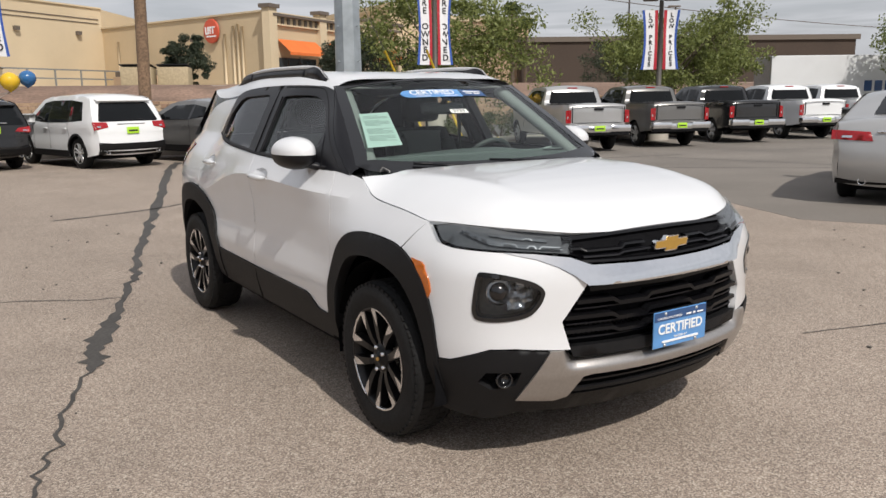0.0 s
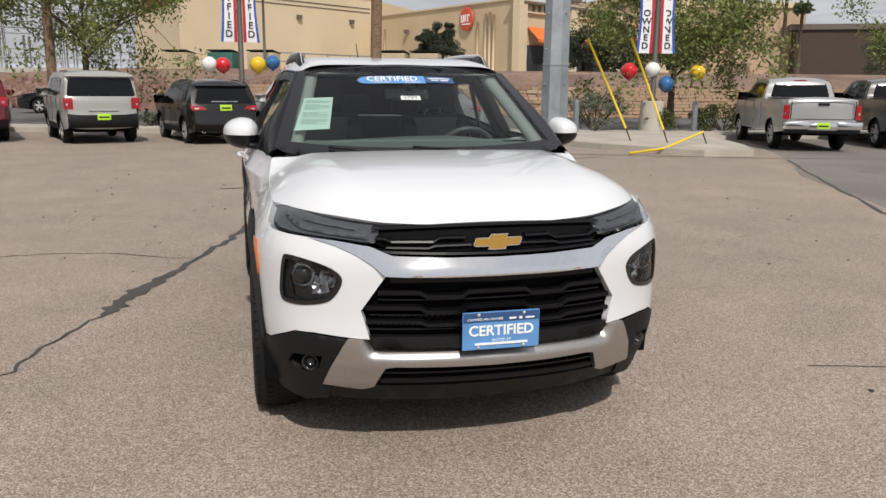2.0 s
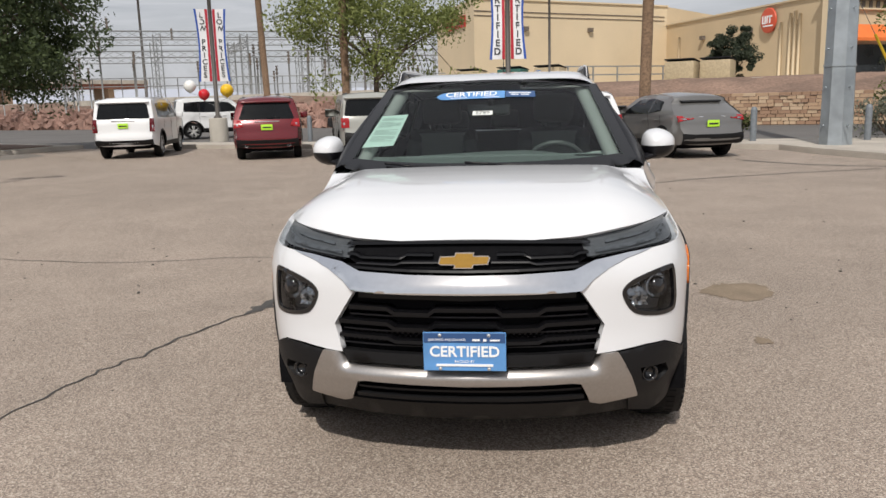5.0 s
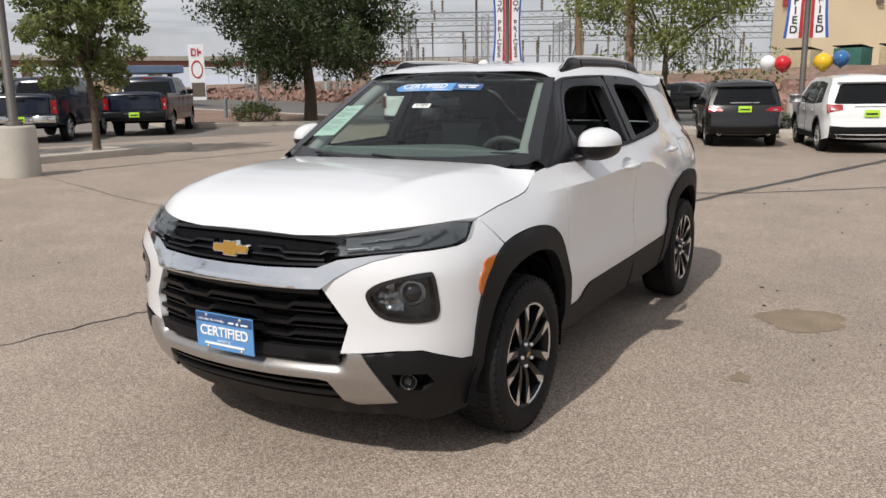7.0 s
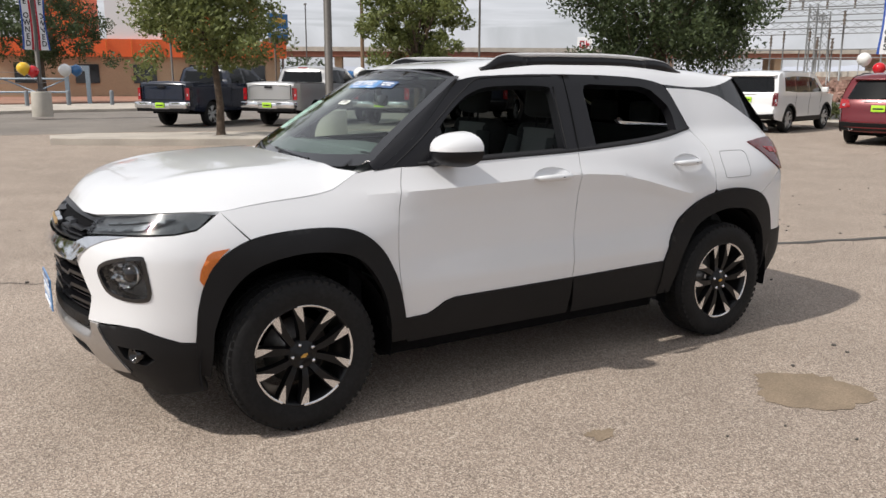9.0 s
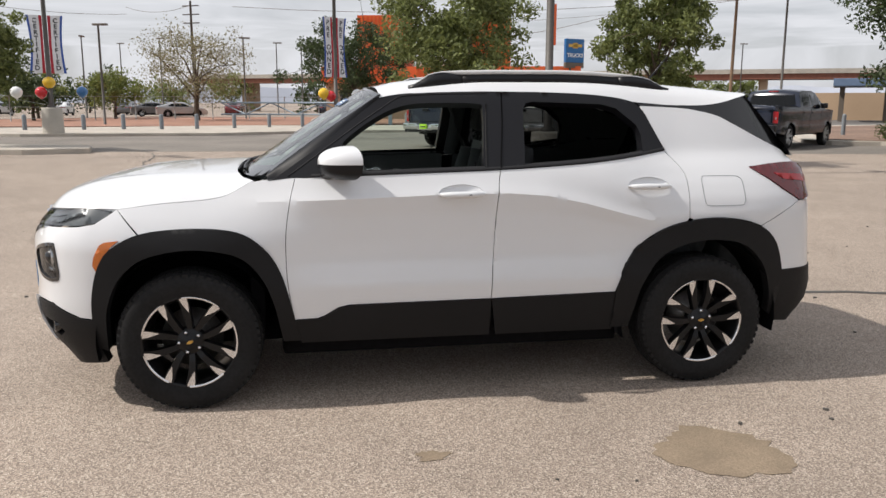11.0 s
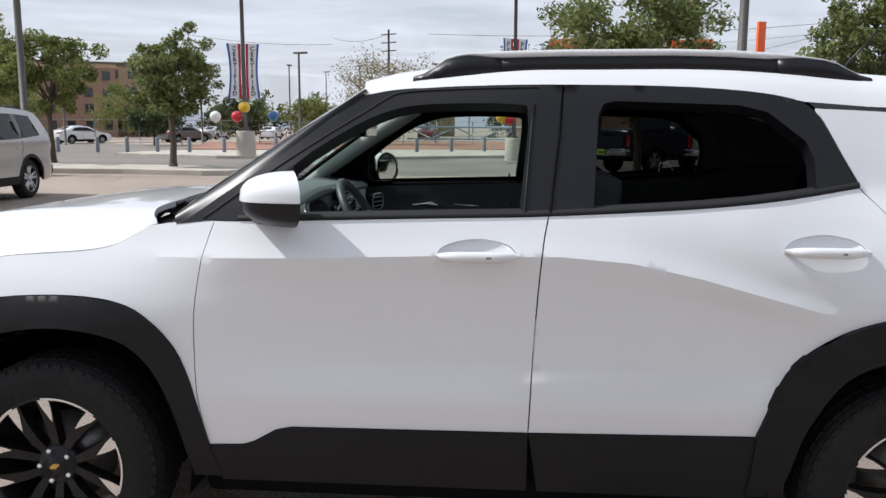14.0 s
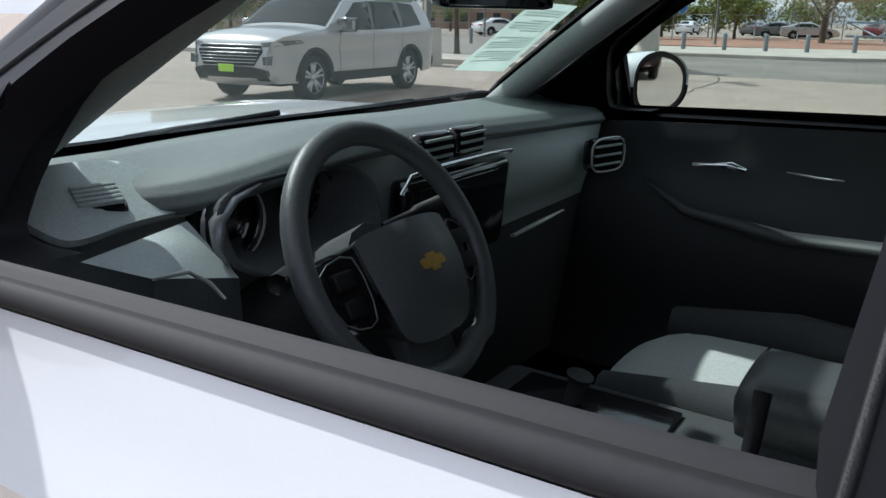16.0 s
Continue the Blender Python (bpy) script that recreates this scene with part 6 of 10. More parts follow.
def leaf_material(name, dark, light):
    m = bpy.data.materials.new(name)
    m.use_nodes = True
    n, l = m.node_tree.nodes, m.node_tree.links
    n.clear()
    g = n.new("ShaderNodeNewGeometry")
    r = n.new("ShaderNodeValToRGB")
    r.color_ramp.elements[0].color, r.color_ramp.elements[1].color = (*dark, 1), (*light, 1)
    l.new(g.outputs["Random Per Island"], r.inputs["Fac"])
    d, t = n.new("ShaderNodeBsdfPrincipled"), n.new("ShaderNodeBsdfTranslucent")
    d.inputs["Roughness"].default_value = 0.6
    l.new(r.outputs[0], d.inputs["Base Color"]); l.new(r.outputs[0], t.inputs["Color"])
    mx, o = n.new("ShaderNodeMixShader"), n.new("ShaderNodeOutputMaterial")
    mx.inputs[0].default_value = 0.35
    l.new(d.outputs[0], mx.inputs[1]); l.new(t.outputs[0], mx.inputs[2]); l.new(mx.outputs[0], o.inputs["Surface"])
    return m


M_leaf = leaf_material("oak_leaves", (0.082, 0.104, 0.032), (0.235, 0.268, 0.088))
M_leaf_dark = leaf_material("dark_leaves", (0.030, 0.048, 0.018), (0.085, 0.115, 0.042))
M_leaf_fresh = leaf_material("fresh_leaves", (0.098, 0.125, 0.030), (0.255, 0.285, 0.085))
M_leaf_pine = leaf_material("pine_needles", (0.022, 0.034, 0.020), (0.065, 0.080, 0.045))
M_leaf_sage = leaf_material("sage_leaves", (0.10, 0.115, 0.085), (0.22, 0.23, 0.17))
M_leaf_dry = leaf_material("sparse_dry_leaves", (0.16, 0.15, 0.075), (0.30, 0.27, 0.15))
M_leaf_hedge = leaf_material("hedge_leaves", (0.045, 0.060, 0.018), (0.12, 0.14, 0.045))


# ---------------------------------------------------------------- plants
def leaf_cloud(centres, radii, count, size, rng, squash=0.8):
    """Many small leaf blades scattered about the clump centres, as one mesh."""
    c = np.array(centres)
    k = rng.integers(0, len(c), count)
    d = rng.normal(size=(count, 3))
    d /= np.linalg.norm(d, axis=1)[:, None]
    rr = np.array(radii)[k] * rng.random(count) ** 0.45
    p = c[k] + d * rr[:, None] * np.array([1, 1, squash])
    a = rng.normal(size=(count, 3)); a /= np.linalg.norm(a, axis=1)[:, None]
    b = np.cross(a, rng.normal(size=(count, 3))); b /= np.maximum(np.linalg.norm(b, axis=1)[:, None], 1e-6)
    s = size * (0.6 + 0.8 * rng.random(count))[:, None]
    q = np.stack([p - a * s, p + b * s * 0.42, p + a * s, p - b * s * 0.42], 1).reshape(-1, 3)
    me = bpy.data.meshes.new("leaves")
    me.from_pydata(q.tolist(), [], [(4 * i, 4 * i + 1, 4 * i + 2, 4 * i + 3) for i in range(count)])
    return me


def tree(label, x, y, height, spread, fork, leaves, size, material, seed, trunk=0.12, clumps=60, crown_low=None, z0=0.0, category="tree", clump_r=0.2, lean=0.0, name="tree", sky=0.0):
    """Tapered trunk, limbs that fork, and a crown of loose clumps of blades."""
    leaves, size, clumps, clump_r = int(leaves * 3.2), size * 0.68, int(clumps * 1.3), clump_r * 1.12
    rng = np.random.default_rng(seed)
    t = thing(name, label, category, at=pose(x, y, z0))
    low = crown_low if crown_low is not None else fork
    bm = bmesh.new()
    top = Vector((lean * 0.5, 0.1 * rng.normal(), height * 0.62))
    f = Vector((lean * 0.2 + rng.normal() * 0.03, rng.normal() * 0.03, fork))
    tube(bm, [(0, 0, -0.05), (0, 0, 0.08), f * 0.5 + Vector((rng.normal() * 0.03, rng.normal() * 0.03, 0)), f, f.lerp(top, 0.5) + Vector((rng.normal() * 0.1, rng.normal() * 0.1, 0)), top],
         [trunk * 1.45, trunk * 1.1, trunk * 0.9, trunk * 0.8, trunk * 0.45, trunk * 0.2], 9)
    part("trunk", bm, M_bark, t)
    cz, hz = (low + height) / 2, (height - low) / 2
    cs, rs = [], []
    nl = 9
    for i in range(nl):
        limb = bmesh.new()
        a = i / nl * math.tau + rng.normal() * 0.3
        el = rng.uniform(-0.35, 0.95)
        end = Vector((math.cos(a) * spread * math.cos(el) * 0.88 + lean * 0.4, math.sin(a) * spread * math.cos(el) * 0.88, cz + math.sin(el) * hz * 0.88))
        st = f.lerp(top, rng.uniform(0.0, 0.6))
        mid = st.lerp(end, 0.5) + Vector((0, 0, 0.12 * hz)) + Vector(rng.normal(size=3)) * 0.08
        tube(limb, [st, mid, end], [trunk * 0.42, trunk * 0.24, trunk * 0.07], 6)
        for q in range(3):
            s2 = mid.lerp(end, rng.random())
            e2 = s2 + Vector(rng.normal(size=3)) * spread * 0.35
            tube(limb, [s2, s2.lerp(e2, 0.5) + Vector((0, 0, 0.05)), e2], [trunk * 0.15, trunk * 0.09, trunk * 0.03], 5)
            cs.append(tuple(e2)); rs.append(clump_r * spread * rng.uniform(0.7, 1.3))
        cs.append(tuple(end)); rs.append(clump_r * spread * rng.uniform(0.8, 1.4))
        part("limb", limb, M_bark, t)
    while len(cs) < clumps:
        d = rng.normal(size=3)
        d /= np.linalg.norm(d)
        r = rng.uniform(0.45, 1.0) ** 0.6 * (1 + 0.16 * rng.normal())
        px, py, pz = d[0] * spread * r, d[1] * spread * r, cz + d[2] * hz * r
        if pz < low:
            pz = low + rng.random() * 0.3 * hz
        cs.append((px + lean * 0.4, py, pz)); rs.append(clump_r * spread * rng.uniform(0.6, 1.4))
    me = leaf_cloud(cs, rs, leaves, size, rng)
    me.materials.append(material)
    crown = new("crown", me)
    crown.parent = t
    return t


def shrub(label, x, y, w, d, h, material, seed, leaves=2200, size=0.045, z0=0.0, name="shrub"):
    rng = np.random.default_rng(seed)
    t = thing(name, label, "shrub", at=pose(x, y, z0))
    for i in range(7):
        a = i / 7 * math.tau
        bm = bmesh.new()
        tube(bm, [(0.05 * math.cos(a), 0.05 * math.sin(a), -0.03), (w * 0.35 * math.cos(a), d * 0.35 * math.sin(a), h * 0.6)], [0.03, 0.01], 5)
        part("stem", bm, M_bark, t)
    cs, rs = [], []
    for i in range(70):
        q = rng.normal(size=3); q /= np.linalg.norm(q)
        r = rng.uniform(0.5, 0.9)
        cs.append((q[0] * w / 2 * r, q[1] * d / 2 * r, h * 0.42 + abs(q[2]) * h * 0.5 * r - (0.35 * h if i % 4 == 0 else 0.0)))
        rs.append(0.16 * min(w, d, h * 1.6) * rng.uniform(0.7, 1.3))
    me = leaf_cloud(cs, rs, leaves, size, rng)
    me.materials.append(material)
    c = new("foliage", me)
    c.parent = t
    return t


# ---------------------------------------------------------------- kerbs, paving, marks
def slab(name, loop, z0, z1, material, label, category, bevel=0.02, kind="structure"):
    """A raised or flush slab with the outline loop."""
    bm = bmesh.new()
    vs = [bm.verts.new((x, y, z0)) for x, y in loop]
    f = bm.faces.new(vs)
    f.normal_update()
    if f.normal.z < 0:
        f.normal_flip()
    r = bmesh.ops.extrude_face_region(bm, geom=[f])
    for v in r["geom"]:
        if isinstance(v, bmesh.types.BMVert):
            v.co.z = z1
    bmesh.ops.recalc_face_normals(bm, faces=bm.faces)
    if bevel:
        es = [e for e in bm.edges if all(abs(v.co.z - z1) < 1e-5 for v in e.verts)]
        bmesh.ops.bevel(bm, geom=es, offset=bevel, segments=2, affect="EDGES")
    return tagged(part(name, bm, material, smooth=False), label, category, kind=kind)


def ribbon(loop, width, seed, z=0.004):
    """A wandering strip on the ground along a line."""
    rng = np.random.default_rng(seed)
    pts = curve(loop, 10)
    bm = bmesh.new()
    prev = None
    for i, p in enumerate(pts):
        a, b = pts[max(0, i - 1)], pts[min(len(pts) - 1, i + 1)]
        t = Vector((b[0] - a[0], b[1] - a[1])).normalized()
        n = Vector((-t.y, t.x))
        j = rng.normal() * 0.018
        w = table(width, i / (len(pts) - 1)) * (0.75 + 0.6 * rng.random()) / 2
        q = [bm.verts.new((p[0] + n.x * (j + w), p[1] + n.y * (j + w), z)), bm.verts.new((p[0] + n.x * (j - w), p[1] + n.y * (j - w), z))]
        if prev:
            bm.faces.new((prev[0], prev[1], q[1], q[0]))
        prev = q
    return bm


def blob(x, y, rx, ry, seed, z=0.003, rot=0.0, jag=0.2):
    rng = np.random.default_rng(seed)
    bm = bmesh.new()
    vs = []
    for i in range(40):
        a = i / 40 * math.tau
        r = 1 + jag * (0.5 * math.sin(3 * a + seed) + 0.4 * math.sin(5 * a + 2 * seed) + 0.35 * rng.normal())
        px, py = rx * r * math.cos(a), ry * r * math.sin(a)
        c, s = math.cos(rot), math.sin(rot)
        vs.append(bm.verts.new((x + c * px - s * py, y + s * px + c * py, z)))
    bm.faces.new(vs)
    return bm


# darker asphalt of the north and east bays, and of the street
slab("lot_asphalt", [(6.1, 1.2), (7.2, -1.0), (14, -6), (60, -10), (60, 16), (13.5, 16), (10.1, 9.3), (8.3, 6.6)], -0.02, 0.003, M_asph2, "darker old asphalt of the east bays", "asphalt", 0)
slab("street", [(-120, 62), (-46, 33), (-20, 24.5), (-9, 22.6), (4, 19.2), (9, 17.9), (16, 17.0), (70, 14), (70, 27), (14, 29), (4, 34), (-12, 42), (-46, 58), (-120, 95)], -0.02, 0.004, M_asph, "grey asphalt street beyond the lot", "street", 0)
slab("west_drive", [(-21.0, -40), (-21.0, -8), (-20.5, 2), (-18.3, 9), (-16.0, 20), (-24, 27), (-60, 40), (-60, -40)], -0.02, 0.0035, M_asph2, "worn asphalt drive west of the lot", "asphalt", 0)
# islands
slab("kerb_island", [(-16.6, -0.7), (-15.9, 0.3), (-14.6, 2.6), (-13.5, 5.0), (-13.4, 7.4), (-13.4, 9.6), (-13.9, 10.3), (-14.8, 9.3), (-15.8, 6.8), (-17.0, 3.9), (-18.2, 0.3), (-17.8, -0.6)], -0.02, 0.15, M_conc, "pale concrete kerb island with young trees", "kerb")
slab("kerb_island", [(-16.0, -5.0), (-15.6, -6.4), (-16.2, -8.6), (-16.3, -10.2), (-16.8, -26), (-21.5, -28), (-19.2, -11.0), (-18.4, -7.6), (-17.3, -5.2)], -0.02, 0.15, M_conc, "pale concrete kerb island with small trees", "kerb")
slab("sidewalk", [(-16.5, 24.0), (-7.5, 21.0), (4.2, 17.3), (6.2, 15.9), (6.6, 14.2), (7.3, 12.3), (8.7, 10.2), (9.9, 10.2), (10.6, 11.5), (11.8, 15.2), (30, 14.2), (30, 15.6), (12, 17.2), (4.6, 19.0), (-7, 22.6), (-16, 25.6)], -0.02, 0.14, M_conc, "pale concrete sidewalk and kerb corner", "sidewalk")
slab("kerb_island", [(-40, 26), (-23, 17.5), (-21.6, 17.7), (-21.0, 19.2), (-18.0, 21.5), (-17.2, 24.2), (-22, 27), (-42, 36)], -0.02, 0.15, M_conc, "kerbed planting island beside the drive", "kerb")
slab("planting_bed", [(-38, 27), (-23, 18.3), (-21.9, 18.9), (-18.6, 22.0), (-18.2, 23.8), (-22, 26), (-40, 34)], 0.10, 0.17, M_soil, "reddish gravel bed in the island", "bed", 0)
slab("median", [(-26.2, -9.4), (-26.0, -2.8), (-28.2, 1.5), (-28.6, 9), (-35, 9), (-36, -2), (-33, -14), (-29, -14.5)], -0.02, 0.13, M_conc, "kerbed strip with bollards", "kerb")
slab("paver_field", [(-38.5, -15), (-38, -3), (-41, 10), (-58, 12), (-66, -8), (-58, -20)], -0.02, 0.05, M_paver, "red gravel field beyond the bollards", "gravel", 0)
slab("driveway", [(-28.5, -16), (-33.5, -14.2), (-29.2, -14.8), (-26.4, -9.6), (-24, -9.6), (-22, -16)], -0.02, 0.005, M_asph2, "drive beside the median", "asphalt", 0)

crack = ribbon([(-2.42, -1.9), (-2.26, -1.11), (-2.11, -0.53), (-1.85, 0.29), (-1.65, 0.91), (-1.33, 1.89), (-0.96, 3.12), (-0.32, 5.39), (0.68, 8.82), (1.86, 12.89), (2.6, 15.0)],
               [(0, 0.012), (0.3, 0.02), (0.33, 0.10), (0.40, 0.13), (0.48, 0.05), (0.6, 0.06), (0.8, 0.14), (1, 0.16)], 3)
tagged(part("crack_seal", crack, M_tar), "dark sealed crack across the paving", "crack", kind="structure")
for sd, lp, w in ((5, [(-2.42, -1.9), (-2.9, -2.6), (-3.6, -3.1)], 0.010), (6, [(-1.3, 1.9), (-2.4, 2.4), (-4.2, 2.2), (-7, 2.9), (-12, 4.6)], 0.012), (7, [(-1.2, 6.6), (0.3, 7.1), (3.0, 9.2), (6.5, 10.5)], 0.05), (8, [(-30, -14), (-18, -4.6), (-12, -3.2), (-5, -3.0), (-3.0, -2.5)], 0.035),
                  (9, [(6.3, 2.4), (8.2, 6.0), (10, 9.2)], 0.05), (10, [(2.0, -1.5), (5, -2.3), (9, -2.0)], 0.012), (11, [(9.8, 7.0), (14, 3.8), (22, 2.2)], 0.08), (12, [(12, 8.8), (13, 5.2), (13.4, 3.0)], 0.07), (14, [(14.6, 9.0), (22, 6.2), (30, 5)], 0.06), (15, [(4.5, 13.2), (5.6, 11.6), (7.5, 10.6), (10, 9.6), (13, 8.9)], 0.09)):
    tagged(part("crack_seal", ribbon(lp, [(0, w), (1, w)], sd), M_tar), "thin dark crack in the paving", "crack", kind="structure")
tagged(part("ground_stain", blob(1.75, 1.0, 0.25, 0.28, 4, rot=-0.5, jag=0.14), M_stain), "brown damp stain on the paving", "stain", kind="structure")
tagged(part("ground_stain", blob(1.60, -0.25, 0.05, 0.07, 9, jag=0.3), M_stain), "small brown stain on the paving", "stain", kind="structure")
# scattered pebbles and leaf bits
rng = np.random.default_rng(11)
bm = bmesh.new()
for i in range(260):
    x, y = rng.uniform(-6, 7), rng.uniform(-6, 9)
    if -1.2 < x < 1.2 and -2.4 < y < 2.4:
        continue
    s = rng.uniform(0.004, 0.013)
    m = Matrix.Translation((x, y, s * 0.4)) @ Matrix.Rotation(rng.uniform(0, 6), 4, "Z")
    box(bm, -s, s, -s * 0.7, s * 0.7, -s * 0.4, s * 0.4, 0, m)
tagged(part("pebbles", bm, M_tar, smooth=False), "dark grit and leaf crumbs on the paving", "grit", kind="stuff")

# ---------------------------------------------------------------- trees of the lot
tree("small green street tree in the kerb island", -14.0, 7.55, 4.4, 1.22, 1.55, 6200, 0.085, M_leaf, 21, 0.085, 90, 1.25, 0.15)
tree("small green street tree in the kerb island", -16.0, 3.1, 4.7, 1.8, 1.5, 7000, 0.09, M_leaf, 22, 0.10, 100, 1.35, 0.15)
tree("small green street tree on the kerb island", -17.7, -7.85, 3.2, 1.02, 1.25, 5600, 0.08, M_leaf, 23, 0.09, 85, 1.15, 0.15)
tree("bright green young tree on the kerb island", -20.2, -12.4, 3.9, 1.25, 1.5, 4600, 0.085, M_leaf_fresh, 24, 0.08, 60, 1.5, 0.13)
tree("bright green young tree on the kerb island", -20.6, -14.6, 3.9, 1.2, 1.5, 3600, 0.085, M_leaf_fresh, 25, 0.08, 60, 1.5, 0.13)
tree("large dense dark-leaved shade tree", -19.3, 21.6, 7.4, 3.9, 2.1, 15000, 0.13, M_leaf_dark, 26, 0.26, 170, 1.7, 0.15, clump_r=0.2)
tree("airy tree with feathery leaves beside the street", -5.9, 25.5, 5.6, 3.1, 1.9, 4200, 0.12, M_leaf_fresh, 27, 0.13, 60, 2.4, 0.14, clump_r=0.22)
tree("airy tree with feathery leaves beside the street", 13.6, 20.2, 4.9, 3.0, 1.5, 4600, 0.11, M_leaf_fresh, 28, 0.13, 70, 1.9, 0.14, clump_r=0.2)
tree("fresh green tree behind the pickups", 27.5, 22.0, 5.2, 3.2, 1.6, 5200, 0.13, M_leaf_fresh, 29, 0.14, 70, 1.6, clump_r=0.2)
tree("fresh green tree behind the pickups", 32.5, 24.0, 4.6, 2.6, 1.6, 3000, 0.13, M_leaf_fresh, 30, 0.14, 60, 1.5, clump_r=0.2)
tree("green tree at the edge of the lot", 40.0, 15.5, 6.2, 3.2, 1.8, 4200, 0.14, M_leaf, 31, 0.16, 70, 1.7, clump_r=0.2)
tree("dark pine on the slope", 12.2, 47.5, 3.9, 1.25, 0.5, 4600, 0.11, M_leaf_pine, 32, 0.10, 60, 0.5, 1.6, clump_r=0.24)
for i, (x, y, h, s) in enumerate(((24.0, 46.0, 3.4, 1.6), (27.5, 44.0, 3.0, 1.5), (21.6, 45.0, 3.2, 1.4), (52.0, 50, 5.5, 2.6))):
    tree("dark juniper on the slope", x, y, h, s, 0.6, 2600, 0.14, M_leaf_pine, 40 + i, 0.10, 50, 0.4, 2.0 if i < 3 else 0.5, clump_r=0.26)
tree("grey-green tree in front of the orange building", -50, 2.2, 6.6, 3.2, 2.2, 4200, 0.16, M_leaf_dark, 52, 0.18, 70, 2.0)
tree("nearly bare pale tree in the far lot", -63, -6.6, 6.8, 4.2, 1.6, 2600, 0.14, M_leaf_dry, 53, 0.22, 90, 1.6, clump_r=0.24)
for i, (x, y, h, s) in enumerate(((-64, -19, 3.6, 2.0), (-70, -14, 4.0, 2.3), (-75, -21.5, 3.4, 2.0), (-58, -24, 3.2, 1.8), (-90, -40, 6, 3), (-80, -47, 5.5, 3.0), (-60, -42, 5, 3.0), (-46, -40, 5.2, 3.0), (-44, -45, 5.2, 3.2), (-38, -33, 4.8, 2.8), (-34, -38, 5.0, 3.2))):
    tree("green tree in the far lot", x, y, h, s, 1.2, 1500, 0.2, M_leaf_fresh if i % 3 else M_leaf_dark, 60 + i, 0.14, 45, 0.9, clump_r=0.26)
for i, (x, y, w, d, h, m) in enumerate(((9.6, 17.7, 2.4, 1.6, 1.35, M_leaf_sage), (11.6, 17.3, 1.2, 1.0, 0.8, M_leaf_hedge), (13.6, 17.0, 2.6, 1.2, 0.9, M_leaf_hedge), (5.6, 18.3, 1.3, 0.9, 0.85, M_leaf_hedge), (15.6, 16.8, 1.6, 1.2, 0.9, M_leaf_hedge), (-14.0, 24.6, 1.2, 0.8, 0.7, M_leaf_hedge),
                                        (-21.0, 20.2, 2.7, 2.2, 0.85, M_leaf_hedge), (-8.9, 22.6, 0.8, 0.7, 0.45, M_leaf_sage), (-6.0, 21.9, 0.9, 0.7, 0.5, M_leaf_sage), (-3.4, 21.3, 0.9, 0.6, 0.5, M_leaf_sage), (1.2, 19.8, 1.2, 0.8, 0.8, M_leaf_hedge), (-1.2, 20.6, 0.9, 0.6, 0.5, M_leaf_sage))):
    shrub("clipped green shrub behind the kerb" if m is M_leaf_hedge else "grey-green sage bush behind the kerb", x, y, w, d, h, m, 80 + i, 2400 if w > 1.3 else 1300, 0.05, 0.14)

# ---------------------------------------------------------------- poles, banners, balloons
def banner_pole(x, y, words, turn, planter=True, height=7.6, zb=(2.35, 4.75), z0=0.0, lean=(0.0, 0.0), lamp=True, tint=M_polegrey):
    p = thing("lamp_post", "tall dark lamp post in a concrete base", "lamp post", "banner posts", at=pose(x, y, z0, 0, 0, turn))
    bm = bmesh.new()
    tube(bm, [(0, 0, 0.8 if planter else 0.0), (0, 0, height)], [0.085, 0.065], 8)
    part("pole", bm, tint, p)
    if planter:
        bm = bmesh.new()
        lathe(bm, [(-0.02, 0.36), (0.05, 0.365), (0.86, 0.345), (0.90, 0.33), (0.905, 0.001)], 28, "z")
        part("base", bm, M_conc2, p, "round pale concrete base")
        bm = bmesh.new()
        lathe(bm, [(0.905, 0.16), (0.96, 0.15), (1.0, 0.09)], 10, "z")
        part("collar", bm, tint, p)
    if lamp:
        bm = bmesh.new()
        box(bm, -0.55, -0.1, -0.16, 0.16, height - 0.02, height + 0.14, 0.03)
        box(bm, 0.1, 0.55, -0.16, 0.16, height - 0.02, height + 0.14, 0.03)
        part("lamp_head", bm, M_trim, p)
    if words:
        for side, word in ((-1, words[0]), (1, words[1])):
            b = thing("banner", "vertical white banner with red and blue stripes", "banner", "banners", at=pose(x, y, z0, 0, 0, turn))
            za, zb_ = zb
            w = 0.50
            def cloth(u, v, side=side, za=za, zb_=zb_):
                sag = 0.07 * math.sin(v * math.pi) * u
                return Vector((side * (0.09 + u * w - sag * 1.2), -0.03 * math.sin(v * 5 + u * 2) + (0.05 * side * u), lerp(za, zb_, v)))
            body = grid(cloth, [0, 0.25, 0.5, 0.75, 1], [j / 10 for j in range(11)])
            part("cloth", body, M_banner_w, b)
            for u0, u1, m, o in ((0.0, 0.20, M_banner_r, 1), (0.84, 1.0, M_banner_b, 1)):
                for face in (-1, 1):
                    st = grid(lambda u, v: cloth(u, v) + Vector((0, face * 0.004, 0)), [u0, (u0 + u1) / 2, u1], [j / 10 for j in range(11)])
                    part("stripe", st, m, b)
            n = len(word)
            hgt = (zb_ - za - 0.25) / n
            for face in (-1,):
                for k, ch in enumerate(word):
                    if ch == " ":
                        continue
                    v = 1 - (k + 0.5) / n * 0.92 - 0.04
                    q = cloth(0.52, v)
                    lettering("letter", ch, min(0.36, hgt * 1.15), Matrix.Translation(q + Vector((0, -0.010, 0))) @ Matrix.Rotation(radians(90), 4, "X"), M_ink, b, 0.001, bold=0.006)
    return p


